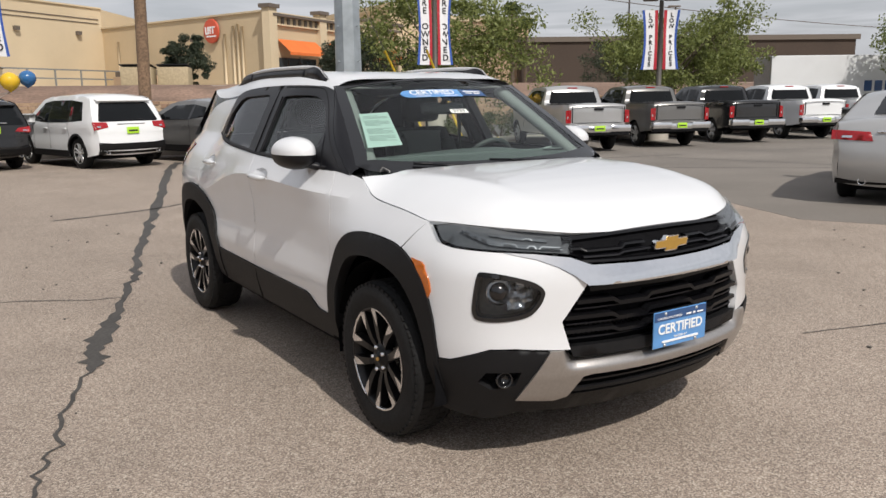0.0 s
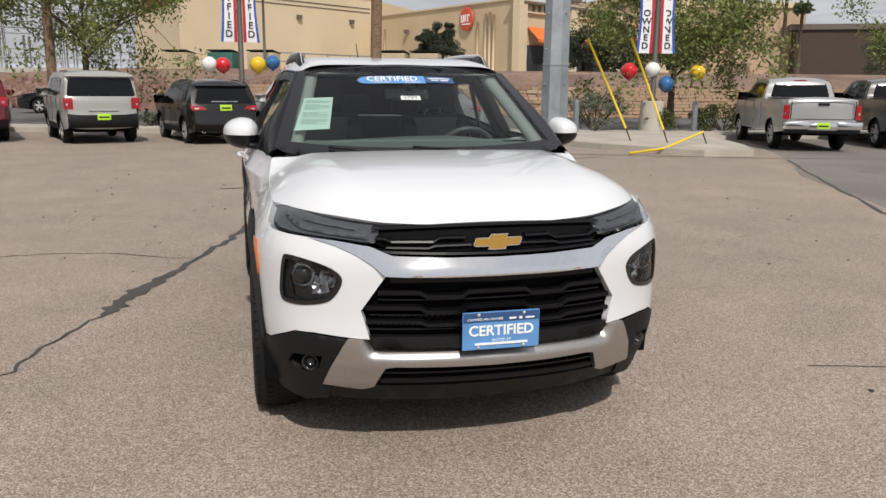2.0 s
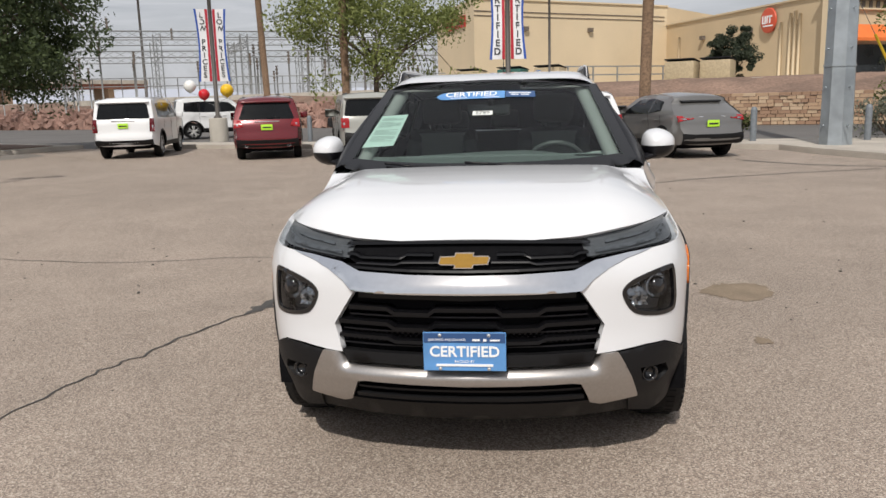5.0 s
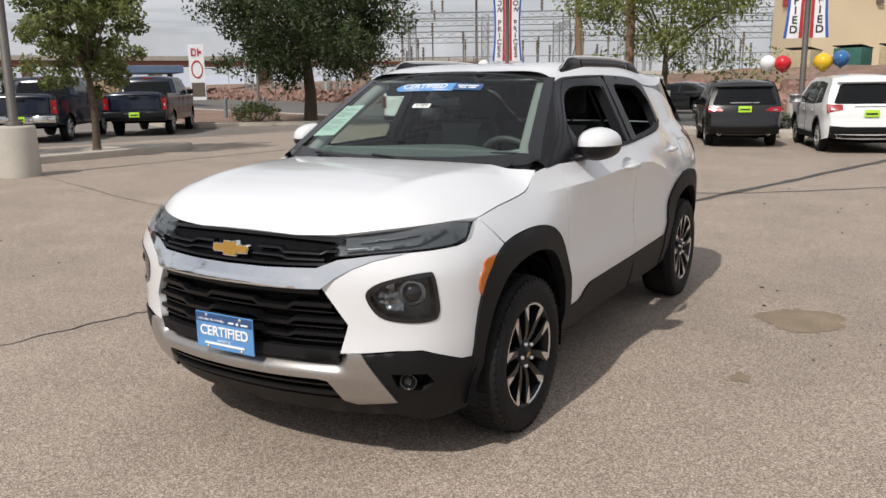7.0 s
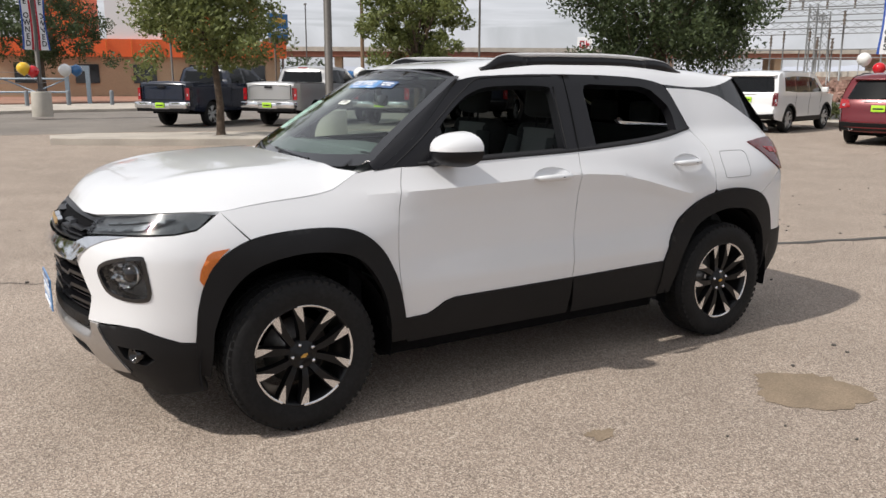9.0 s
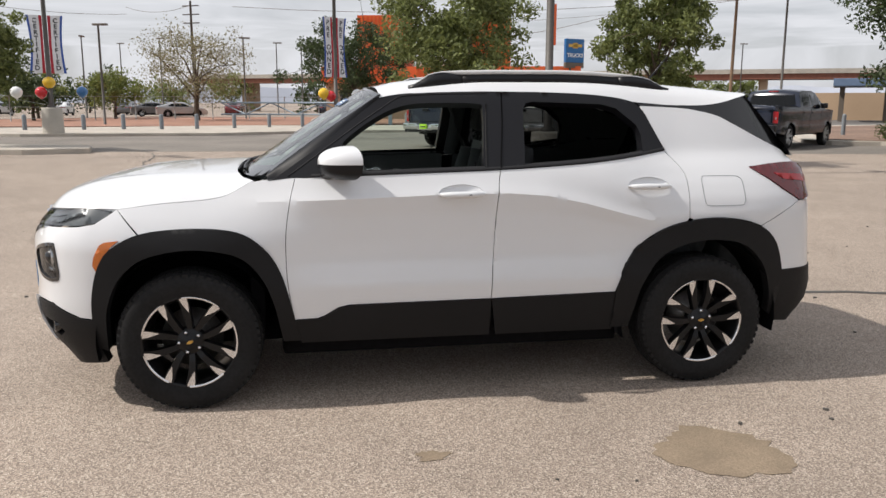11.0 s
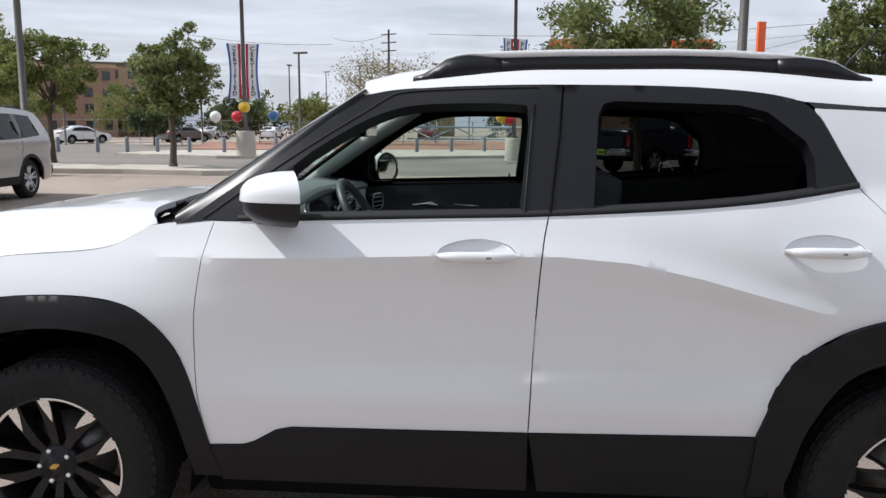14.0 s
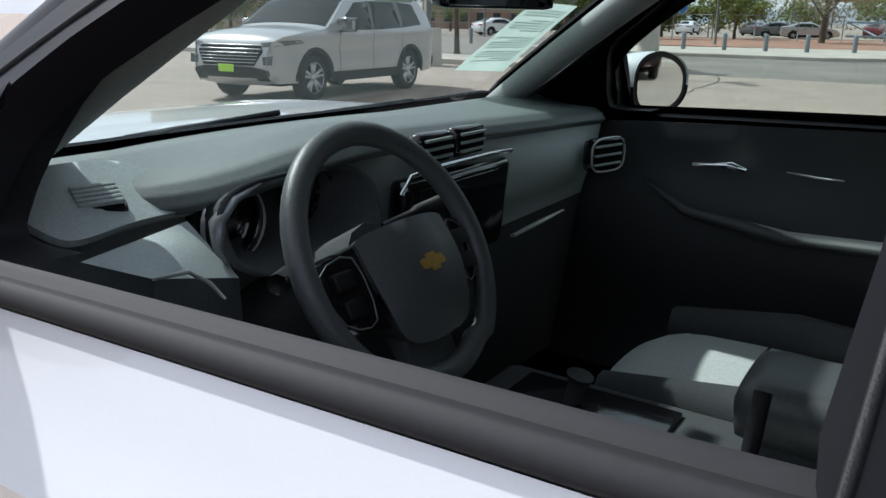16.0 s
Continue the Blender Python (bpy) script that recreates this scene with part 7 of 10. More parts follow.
def balloons(x, y, z, spec, turn=0.0):
    for dx, dz, col, r in spec:
        c, s = math.cos(radians(turn)), math.sin(radians(turn))
        t = thing("balloon", "shiny %s balloon tied to a post" % col, "balloon", "balloons", at=pose(x + dx * c, y + dx * s, z + dz))
        bm = bmesh.new()
        lathe(bm, [(-r * 1.12, 0.012), (-r * 0.98, r * 0.22), (-r * 0.7, r * 0.68), (-r * 0.25, r * 0.95), (r * 0.15, r), (r * 0.55, r * 0.84), (r * 0.85, r * 0.5), (r * 0.97, r * 0.2), (r, 0.001)], 24, "z")
        part("skin", bm, M_balloon[col], t)
        bm = bmesh.new()
        tube(bm, [(0, 0, -r * 1.1), (-dx * c * 0.5, -dx * s * 0.5, -r * 1.1 - 0.12), (-dx * c * 0.97, -dx * s * 0.97, -r * 1.1 - 0.22)], 0.006, 5)
        part("string", bm, M_fence, t)


M_balloon = {k: mat(k + "_balloon", c, 0.14, 0, 0.5, var=0.03, scale=3) for k, c in (("red", (0.55, 0.012, 0.02)), ("white", (0.78, 0.78, 0.76)), ("yellow", (0.74, 0.46, 0.02)), ("blue", (0.03, 0.13, 0.32)))}
banner_pole(-12.2, 25.4, ("LOW PRICES", "LOW PRICES"), 22, z0=0.12, zb=(2.3, 5.0))
banner_pole(-0.7, 21.0, ("CERTIFIED", "CERTIFIED"), 8, z0=0.12, zb=(2.55, 5.1))
banner_pole(11.3, 17.3, ("PRE OWNED", "PRE OWNED"), -18, z0=0.12, zb=(2.3, 4.6))
banner_pole(17.3, 13.6, ("LOW PRICES", "LOW PRICES"), -38, z0=0.0, zb=(2.2, 4.0), height=4.3)
banner_pole(-26.7, -8.4, ("CERTIFIED", "CERTIFIED"), 96, z0=0.12, zb=(2.1, 4.1))
banner_pole(-29.6, 0.3, ("PRE OWNED", "PRE OWNED"), 120, z0=0.12, zb=(2.4, 4.8))
banner_pole(-11.6, 4.15, None, 30, height=8.5)
banner_pole(-15.4, -10.5, None, 30, height=8.5)
balloons(-12.2, 25.4, 1.95, ((-0.95, 0.30, "white", 0.24), (-0.45, -0.02, "red", 0.22), (0.42, 0.12, "yellow", 0.26)), 25)
balloons(-0.7, 21.0, 2.0, ((-0.95, 0.0, "white", 0.23), (-0.55, -0.02, "red", 0.24), (0.5, 0.0, "yellow", 0.26), (0.95, 0.08, "blue", 0.23)), 5)
balloons(11.3, 17.3, 1.75, ((-0.75, 0.15, "red", 0.25), (-0.05, 0.2, "white", 0.23), (0.38, -0.22, "blue", 0.24), (1.3, 0.12, "yellow", 0.24)), -15)
balloons(-26.7, -8.4, 1.6, ((-1.1, -0.05, "white", 0.21), (-0.3, -0.05, "red", 0.21), (-0.02, 0.3, "yellow", 0.22), (1.05, -0.02, "blue", 0.20)), 95)
balloons(-29.6, 0.3, 1.75, ((-0.5, 0.1, "yellow", 0.24), (-0.2, 0.0, "red", 0.22), (0.9, 0.05, "white", 0.24), (1.3, 0.05, "blue", 0.22)), 95)
balloons(-24.0, 9.0, 1.6, ((-0.5, 0.05, "red", 0.24), (0.0, 0.1, "yellow", 0.26), (1.3, 0.0, "blue", 0.22), (1.7, 0.1, "white", 0.24)), 40)

# the large faceted steel pole
t = thing("sign_pole", "huge grey galvanised steel pole with bolts", "pole", at=pose(7.4, 15.5, 0.1))
bm = bmesh.new()
tube(bm, [(0, 0, -0.1), (0, 0, 0.0), (0, 0, 1.9), (0, 0, 14)], [0.42, 0.39, 0.365, 0.24], 8)
bm.normal_update()
part("shaft", bm, M_galv, t, smooth=False)
bm = bmesh.new()
tube(bm, [(0, 0, 1.88), (0, 0, 1.93)], 0.385, 8)
part("joint", bm, M_galv, t, smooth=False)
for k in range(9):
    for a in (200, 290):
        bm = bmesh.new()
        r = 0.36 - 0.0105 * k * 0.9
        c, s = math.cos(radians(a)), math.sin(radians(a))
        tube(bm, [(c * r, s * r, 0.5 + k * 0.9), (c * (r + 0.06), s * (r + 0.06), 0.5 + k * 0.9)], 0.022, 6)
        part("step_bolt", bm, M_galv, t)
for x, y, h, r, lx in ((3.75, 22.9, 11, 0.20, 0.25), (-18.5, 50, 15, 0.24, -0.5), (-6.6, 23.6, 10, 0.15, 0.0), (-58, 27, 10, 0.17, 0.0), (-70, 40, 12, 0.17, 0.2)):
    t = thing("utility_pole", "weathered wooden utility pole", "pole", "utility poles", at=pose(x, y, 0))
    bm = bmesh.new()
    tube(bm, [(0, 0, -0.1), (lx * 0.5, 0, h / 2), (lx, 0, h)], [r, r * 0.9, r * 0.75], 10)
    part("shaft", bm, M_wood, t)
# thin grey lamp posts and far poles
for x, y, h in ((0.9, 45.3, 11), (-12.0, 52, 12), (45, 42, 9.5), (48, 40, 8), (-51.5, -11.4, 6.3), (-66, -23, 8), (-78, -18, 7.5), (-86, -12, 8), (-92, -9, 7.5), (-75, -30, 9), (-58, -31, 8), (-90, 0, 8), (-96, 3, 8), (-88, 34, 10), (-60, 12, 11), (-45, 30, 10), (-95, 55, 9), (-70, -3, 7), (-110, -20, 9)):
    t = thing("street_lamp", "thin dark street lamp on the skyline", "lamp post", "far lamps", at=pose(x, y, 0, 0, 0, (x * 37) % 180))
    bm = bmesh.new()
    tube(bm, [(0, 0, 0), (0, 0, h)], [0.09, 0.06], 6)
    part("pole", bm, M_polegrey, t)
    bm = bmesh.new()
    box(bm, -0.35, 0.6, -0.14, 0.14, h, h + 0.12, 0.02)
    part("lamp_head", bm, M_trim, t)
for x, y, h in ((-120, 20, 14), (-60, 62, 15), (-40, 75, 16), (-78, -8, 11)):
    t = thing("power_pole", "far power pole with cross arms", "pole", "far power poles", at=pose(x, y, 0, 0, 0, 60))
    bm = bmesh.new()
    tube(bm, [(0, 0, 0), (0, 0, h)], [0.16, 0.10], 6)
    part("shaft", bm, M_polegrey, t)
    for k in range(3):
        bm = bmesh.new()
        box(bm, -0.9, 0.9, -0.05, 0.05, h - 0.5 - 0.8 * k, h - 0.4 - 0.8 * k)
        part("cross_arm", bm, M_polegrey, t)
# overhead wires
for a, b, sag in (((-98, -17, 12.4), (-78, -8, 10.6), 0.6), ((-78, -8, 10.6), (-60, 62, 14.4), 2.2), ((-98, -17, 11.6), (-84, -32, 11.5), 0.5), ((30, 30, 6.7), (75, 26, 6.0), 0.5), ((-60, 62, 14.5), (-40, 75, 15.5), 0.6), ((-120, 20, 13.4), (-60, 62, 14.5), 1.4), ((-58, 27, 9.6), (-120, 20, 12), 1.5), ((-58, 27, 9.3), (-18.5, 50, 12), 1.5)):
    bm = bmesh.new()
    tube(bm, [Vector(a).lerp(Vector(b), q / 12) - Vector((0, 0, sag * 4 * (q / 12) * (1 - q / 12))) for q in range(13)], 0.022, 4, caps=False)
    tagged(part("overhead_wire", bm, M_trim), "thin sagging overhead wire between poles", "wire")

# bollards
bol = thing("bollard", "short blue-grey steel bollard", "bollard", "bollards")
bm = bmesh.new()
lathe(bm, [(-0.02, 0.085), (0.86, 0.085), (0.92, 0.07), (0.95, 0.03), (0.952, 0.001)], 14, "z")
part("post", bm, M_boll, bol)
first = True
for x, y in ((-31.2, -16.2), (-31.0, -14.8), (-30.8, -13.4), (-30.5, -11.9), (-30.5, -10.4), (-30.6, -8.2), (-30.8, -6.7), (-30.8, -5.2), (-31.0, -3.8), (-32.0, -2.3), (-33.0, -0.8), (-33.4, 0.7), (-33.6, 2.3), (-33.6, 3.9), (-33.4, 5.6), (-30.9, -17.8), (-30.7, -19.4), (-30.4, -21.0), (-14.3, 26.6), (-7.9, 23.2), (6.0, 17.6), (8.7, 17.0), (12.4, 16.7), (-26.5, 21.6), (-25.3, 22.8), (-24.2, 24.2), (-29, 19), (-31, 17.5)):
    if first:
        bol.matrix_basis = pose(x, y, 0.1)
        first = False
    else:
        copy_thing(bol, pose(x, y, 0.1))
# yellow guard stakes on guy wires and the fallen one
for x, y, tx, ty in ((8.45, 13.0, -1.15, 0.3), (9.05, 12.3, -0.95, 0.35)):
    t = thing("guy_guard", "yellow plastic guy-wire guard leaning upward", "guard", "guy guards", at=pose(x, y, 0.12))
    bm = bmesh.new()
    tube(bm, [(tx * 0.14, ty * 0.14, 0.33), (tx, ty, 2.45)], 0.028, 8)
    part("sleeve", bm, M_yellow, t)
    bm = bmesh.new()
    tube(bm, [(0, 0, -0.05), (tx * 0.15, ty * 0.15, 0.36)], 0.018, 6)
    part("anchor_rod", bm, M_polegrey, t)
    bm = bmesh.new()
    tube(bm, [(tx, ty, 2.45), (tx * 3.6, ty * 3.6, 8.8)], 0.007, 5)
    part("wire", bm, M_polegrey, t)
t = thing("guy_guard", "yellow plastic guard lying across the kerb", "guard", "guy guards", at=pose(7.3, 10.9, 0.0))
bm = bmesh.new()
tube(bm, [(0, 0, 0.03), (0.9, 0.1, 0.12), (2.4, 1.0, 0.42)], 0.03, 8)
part("sleeve", bm, M_yellow, t)
bm = bmesh.new()
tube(bm, [(2.35, 1.0, 0.5), (2.55, 0.95, 0.0)], 0.018, 6)
part("anchor_rod", bm, M_polegrey, t)

# ---------------------------------------------------------------- parked vehicles
M_win = mat("tinted_window", (0.006, 0.007, 0.008), 0.08, 0, 0.0, var=0.2, scale=2)
M_win.node_tree.nodes["Principled BSDF"].inputs["Specular IOR Level"].default_value = 0.25
M_paint = {
    "white": mat("white_car_paint", (0.74, 0.75, 0.76), 0.28, 0, 0.8, var=0.02, scale=200, big=0.03, big_scale=1.2),
    "silver": mat("silver_car_paint", (0.42, 0.42, 0.42), 0.28, 0.45, 0.8, var=0.03, scale=300, big=0.04, big_scale=1.5),
    "greige": mat("stone_grey_paint", (0.33, 0.335, 0.31), 0.3, 0.05, 0.7, var=0.02, scale=300, big=0.05, big_scale=1.5),
    "grey": mat("dark_grey_paint", (0.13, 0.13, 0.135), 0.28, 0.4, 0.8, var=0.04, scale=300, big=0.05, big_scale=1.5),
    "steel": mat("steel_grey_paint", (0.17, 0.167, 0.162), 0.28, 0.45, 0.8, var=0.03, scale=300, big=0.04, big_scale=1.5),
    "black": mat("black_car_paint", (0.012, 0.012, 0.013), 0.2, 0, 0.8, var=0.05, scale=300),
    "red": mat("deep_red_paint", (0.13, 0.005, 0.010), 0.25, 0.25, 0.9, var=0.05, scale=300, big=0.05, big_scale=1.5),
    "navy": mat("navy_paint", (0.009, 0.014, 0.030), 0.22, 0.1, 0.35, var=0.05, scale=300),
    "charcoal": mat("charcoal_paint", (0.012, 0.012, 0.013), 0.22, 0.1, 0.45, var=0.05, scale=300),
}
M_tarp = mat("bed_liner", (0.015, 0.015, 0.016), 0.8, var=0.3, scale=40)

SUV = dict(path=[(0.12, 0.36), (0.03, 0.45), (0.02, 0.62), (0.06, 0.72), (0.09, 0.98), (0.16, 1.10), (0.42, 1.58), (0.50, 1.66), (0.75, 1.71), (1.6, 1.74), (2.5, 1.71), (2.85, 1.64), (3.55, 1.17), (3.7, 1.12), (4.3, 1.06), (4.60, 0.97), (4.72, 0.84), (4.76, 0.60), (4.72, 0.40), (4.6, 0.30)],
           W=0.93, belt=1.08, top=1.72, axles=(0.98, 3.80), wr=0.36, sill=0.30, tumble=0.22,
           wins=[[(0.62, 1.15), (0.78, 1.58), (1.28, 1.62), (1.30, 1.12)], [(1.40, 1.11), (1.38, 1.63), (2.28, 1.62), (2.33, 1.10)], [(2.42, 1.10), (2.37, 1.61), (2.72, 1.57), (3.25, 1.20), (3.22, 1.12)]],
           rear_glass=(1.12, 1.57, 0.78, 0.64), lamp=[(0.50, 0.97), (0.88, 0.93), (0.90, 1.08), (0.60, 1.05)], clad=0.60, plate=(0.83, 0.0), wheel=M_silver, shield=(2.88, 3.52))
PICKUP = dict(path=[(0.06, 0.55), (0.0, 0.62), (0.02, 0.80), (0.03, 1.28), (0.05, 1.36), (0.10, 1.38), (1.95, 1.36), (2.02, 1.38), (2.12, 1.80), (2.20, 1.87), (2.5, 1.91), (3.3, 1.91), (3.65, 1.84), (4.30, 1.36), (4.42, 1.30), (5.45, 1.24), (5.72, 1.12), (5.80, 0.90), (5.80, 0.55), (5.7, 0.42)],
              W=0.99, belt=1.30, top=1.9, axles=(1.22, 4.85), wr=0.40, sill=0.48, tumble=0.17,
              wins=[[(2.28, 1.38), (2.30, 1.78), (2.92, 1.82), (2.95, 1.37)], [(3.05, 1.37), (3.03, 1.82), (3.50, 1.78), (4.02, 1.42), (4.0, 1.36)]],
              rear_glass=(1.41, 1.82, 0.80, 0.71), lamp=[(0.83, 0.86), (0.985, 0.86), (0.985, 1.22), (0.83, 1.24)], clad=0.0, plate=(0.62, -0.02), wheel=M_silver, shield=(3.68, 4.26))
SEDAN = dict(path=[(0.12, 0.28), (0.03, 0.38), (0.0, 0.60), (0.05, 0.90), (0.10, 1.05), (0.20, 1.08), (0.55, 1.10), (1.35, 1.40), (1.7, 1.45), (2.3, 1.46), (2.75, 1.40), (3.55, 1.02), (3.7, 0.98), (4.5, 0.86), (4.85, 0.70), (4.92, 0.5), (4.88, 0.3), (4.75, 0.24)],
             W=0.92, belt=0.98, top=1.46, axles=(1.05, 3.88), wr=0.335, sill=0.24, tumble=0.26,
             wins=[[(1.05, 1.10), (1.42, 1.32), (1.95, 1.38), (2.0, 1.04)], [(2.1, 1.03), (2.05, 1.38), (2.6, 1.35), (3.25, 1.05), (3.2, 1.0)]],
             rear_glass=None, lamp=[(0.40, 0.84), (0.90, 0.86), (0.90, 0.98), (0.44, 0.96)], clad=0.34, plate=(0.72, 0.0), wheel=M_silver, shield=(2.80, 3.48))


def variant(base, **k):
    d = dict(base)
    d.update(k)
    return d


def stretch(base, sy=1.0, sz=1.0, W=None, **k):
    """The same layout with other proportions."""
    d = dict(base)
    d["path"] = [(y * sy, z * sz) for y, z in base["path"]]
    d["wins"] = [[(y * sy, z * sz) for y, z in w] for w in base["wins"]]
    d["axles"] = tuple(a * sy for a in base["axles"])
    d["belt"], d["top"] = base["belt"] * sz, base["top"] * sz
    d["shield"] = tuple(a * sy for a in base["shield"])
    if base["rear_glass"]:
        g = base["rear_glass"]
        d["rear_glass"] = (g[0] * sz, g[1] * sz, g[2], g[3])
    d["lamp"] = [(x, z * sz) for x, z in base["lamp"]]
    d["plate"] = (base["plate"][0] * sz, base["plate"][1])
    d["clad"] = base["clad"] * sz
    if W:
        d["W"] = W
    d.update(k)
    return d


def wheel_parts(parent, x, y, r, side, material, tyre_w=0.11):
    w = part("wheel", lathe_bm([(-tyre_w, r * 0.67), (-tyre_w * 1.03, r * 0.80), (-tyre_w, r * 0.92), (-tyre_w * 0.75, r), (tyre_w * 0.75, r), (tyre_w, r * 0.92), (tyre_w * 1.03, r * 0.80), (tyre_w, r * 0.67)], 28), M_tyre, parent)
    w.matrix_basis = Matrix.Translation((x, y, r)) @ Matrix.Rotation(0 if side > 0 else math.pi, 4, "Z")
    bm = bmesh.new()
    lathe(bm, [(tyre_w * 0.98, r * 0.68), (tyre_w * 0.9, r * 0.66), (tyre_w * 0.3, r * 0.62), (tyre_w * 0.25, 0.02)], 20)
    part("rim_barrel", bm, M_rim, w)
    bm = bmesh.new()
    for k in range(10):
        m = Matrix.Rotation((k // 2) * math.tau / 5 + (0.2 if k % 2 else -0.2), 4, "X")
        a = [(tyre_w * 0.80, -r * 0.055, r * 0.10), (tyre_w * 0.80, r * 0.055, r * 0.10), (tyre_w * 0.94, r * 0.042, r * 0.66), (tyre_w * 0.94, -r * 0.042, r * 0.66)]
        f = [bm.verts.new(m @ Vector(p)) for p in a]
        g = [bm.verts.new(m @ Vector((p[0] - 0.03, p[1] * 1.25, p[2]))) for p in a]
        bm.faces.new(f)
        for q in range(4):
            bm.faces.new((f[q], f[q - 1], g[q - 1], g[q]))
    lathe(bm, [(tyre_w * 0.90, r * 0.655), (tyre_w * 0.99, r * 0.66), (tyre_w * 1.0, r * 0.69)], 24)
    lathe(bm, [(tyre_w * 0.6, r * 0.17), (tyre_w * 0.95, r * 0.14), (tyre_w * 0.97, 0.001)], 12)
    part("rim", bm, material, w)
    return w


def lathe_bm(prof, n):
    bm = bmesh.new()
    lathe(bm, prof, n)
    return bm


def vehicle(name, label, category, d, paint, at, group="", extra=None, bumper=None, front=False, rails=False, plate=True, lamp_mat=None):
    """A parked vehicle: local origin under the middle of its rear bumper, nose towards +y."""
    v = thing(name, label, category, group, at=at)
    P = M_paint[paint]
    path = d["path"]
    W, belt, topz = d["W"], d["belt"], d["top"]
    y0, y1 = min(p[0] for p in path), max(p[0] for p in path)

    def hw(y, z):
        t = max(0.0, z - belt) / max(0.01, topz - belt)
        e0, e1 = max(0.0, 1 - (y - y0) / 0.42), max(0.0, 1 - (y1 - y) / 0.75)
        return W * (1 - d["tumble"] * t ** 1.1) * (1 - 0.13 * e0 ** 2.2 - 0.24 * e1 ** 2.2) - 0.03 * sstep(0.62, 0.3, z) - 0.022 * math.exp(-((z - 0.5 * (belt + 0.5)) / 0.13) ** 2) + 0.014 * math.exp(-((z - belt + 0.09) / 0.05) ** 2) + 0.020 * max(math.exp(-((y - q) / 0.50) ** 4) for q in d["axles"]) * math.exp(-((z - 0.74) / 0.20) ** 2)

    def side_fn(side, off=0.0):
        return lambda y, z: Vector((side * (hw(y, z) + off), y, z))

    # flank outline: sill with the two wheel arches, then the roofline
    ra = d["wr"] + 0.06
    lowline = []
    for ay in d["axles"][::-1]:
        dz = d["sill"] - d["wr"]
        half = math.sqrt(max(0.01, ra * ra - dz * dz))
        a0 = math.atan2(dz, half)
        lowline += [(ay + ra * math.cos(lerp(a0, math.pi - a0, q / 12)), d["wr"] + ra * math.sin(lerp(a0, math.pi - a0, q / 12))) for q in range(13)]
    loop = path + lowline
    for side in (1, -1):
        part("side_panel", sheet(loop, side_fn(side), 0.13, depth=0), P, v)
    # skin across the car
    dp = []
    for (a, b) in zip(path, path[1:]):
        k = max(1, int(math.hypot(b[0] - a[0], b[1] - a[1]) / 0.12))
        dp += [(lerp(a[0], b[0], j / k), lerp(a[1], b[1], j / k)) for j in range(k)]
    dp.append(path[-1])
    N = [(i / 8) for i in range(-8, 9)]

    def across(i, u, off=0.0):
        y, z = dp[i]
        a, b = dp[max(0, i - 1)], dp[min(len(dp) - 1, i + 1)]
        t = Vector((b[0] - a[0], b[1] - a[1]))
        t.normalize()
        n = Vector((-t.y, t.x))
        c = 0.055 * (1 - u * u) - 0.02 * abs(u) ** 6 + off
        return Vector((u * hw(y, z), y + n.x * c, z + n.y * c))
    bm = bmesh.new()
    rows = [[bm.verts.new(across(i, u)) for u in N] for i in range(len(dp))]
    for a, b in zip(rows, rows[1:]):
        for i in range(len(N) - 1):
            bm.faces.new((a[i], a[i + 1], b[i + 1], b[i]))
    bm.normal_update()
    part("body_shell", bm, P, v)

    rear_z = [(z, i) for i, (y, z) in enumerate(dp) if y < (d["path"][6][0] + 0.6 if d["rear_glass"] and d["plate"][1] >= 0 else 0.2)]

    def rear(x, z, off=0.01, cab=False):
        """A point of the tail (or of the cab's back) at that height."""
        best = None
        for i in range(len(dp) - 1):
            (ya, za), (yb, zb) = dp[i], dp[i + 1]
            if (za - z) * (zb - z) <= 0 and abs(zb - za) > 1e-6 and zb > za:
                if cab and ya < 1.0:
                    continue
                f = (z - za) / (zb - za)
                best = (lerp(ya, yb, f))
                break
        y = best if best is not None else dp[0][0]
        w = hw(y, z)
        u = max(-1.0, min(1.0, x / w))
        bulge = 0.055 * (1 - u * u) - 0.02 * abs(u) ** 6
        return Vector((x, y - bulge - off, z))

    pick = d["plate"][1] < 0
    g = d["rear_glass"]
    if g:
        z0, z1, w0, w1 = g
        lp = curve([(-w0, z0), (w0, z0), (w1, z1), (-w1, z1)], 1, True)
        lp = [(-w0, z0 + 0.03), (-w0 + 0.05, z0), (w0 - 0.05, z0), (w0, z0 + 0.03), (w1, z1 - 0.04), (w1 - 0.06, z1), (-w1 + 0.06, z1), (-w1, z1 - 0.04)]
        part("rear_window", sheet(lp, lambda x, z: rear(x, z, 0.008, pick), 0.12, depth=0.006, centre=(0, 2.6, 1.2)), M_win, v)
    else:
        part("rear_window", grid(lambda u, t: Vector((u * lerp(0.66, 0.52, t), lerp(0.62, 1.30, t) - 0.04 * (1 - u * u), lerp(1.125, 1.385, t) + 0.05 * (1 - u * u) + 0.01)), [i / 5 for i in range(-5, 6)], [0, 0.5, 1]), M_win, v)
    for side in (1, -1):
        for w in d["wins"]:
            part("side_window", sheet(w, side_fn(side, 0.006), 0.15, depth=0.006, centre=(0, 2.4, 1.0)), M_win, v)
        ws = d["wins"]
        band = [ws[0][0], ws[0][1]]
        for k, w in enumerate(ws):
            band += w[1:3] if k else w[2:3]
        band += ws[-1][3:]
        band += [(w[0][0], w[0][1] - 0.01) for w in ws[::-1][:-1]]
        part("window_band", sheet(band, side_fn(side, 0.003), 0.15, depth=0.003, centre=(0, 2.4, 1.0)), M_gloss, v)
        lp = [(side * x, z) for x, z in d["lamp"]]
        tl = part("tail_lamp", sheet(lp, lambda x, z: rear(x, z, 0.012), 0.06, depth=0.02, centre=(0, 2.4, 1.0)), lamp_mat or M_red_bright, v)
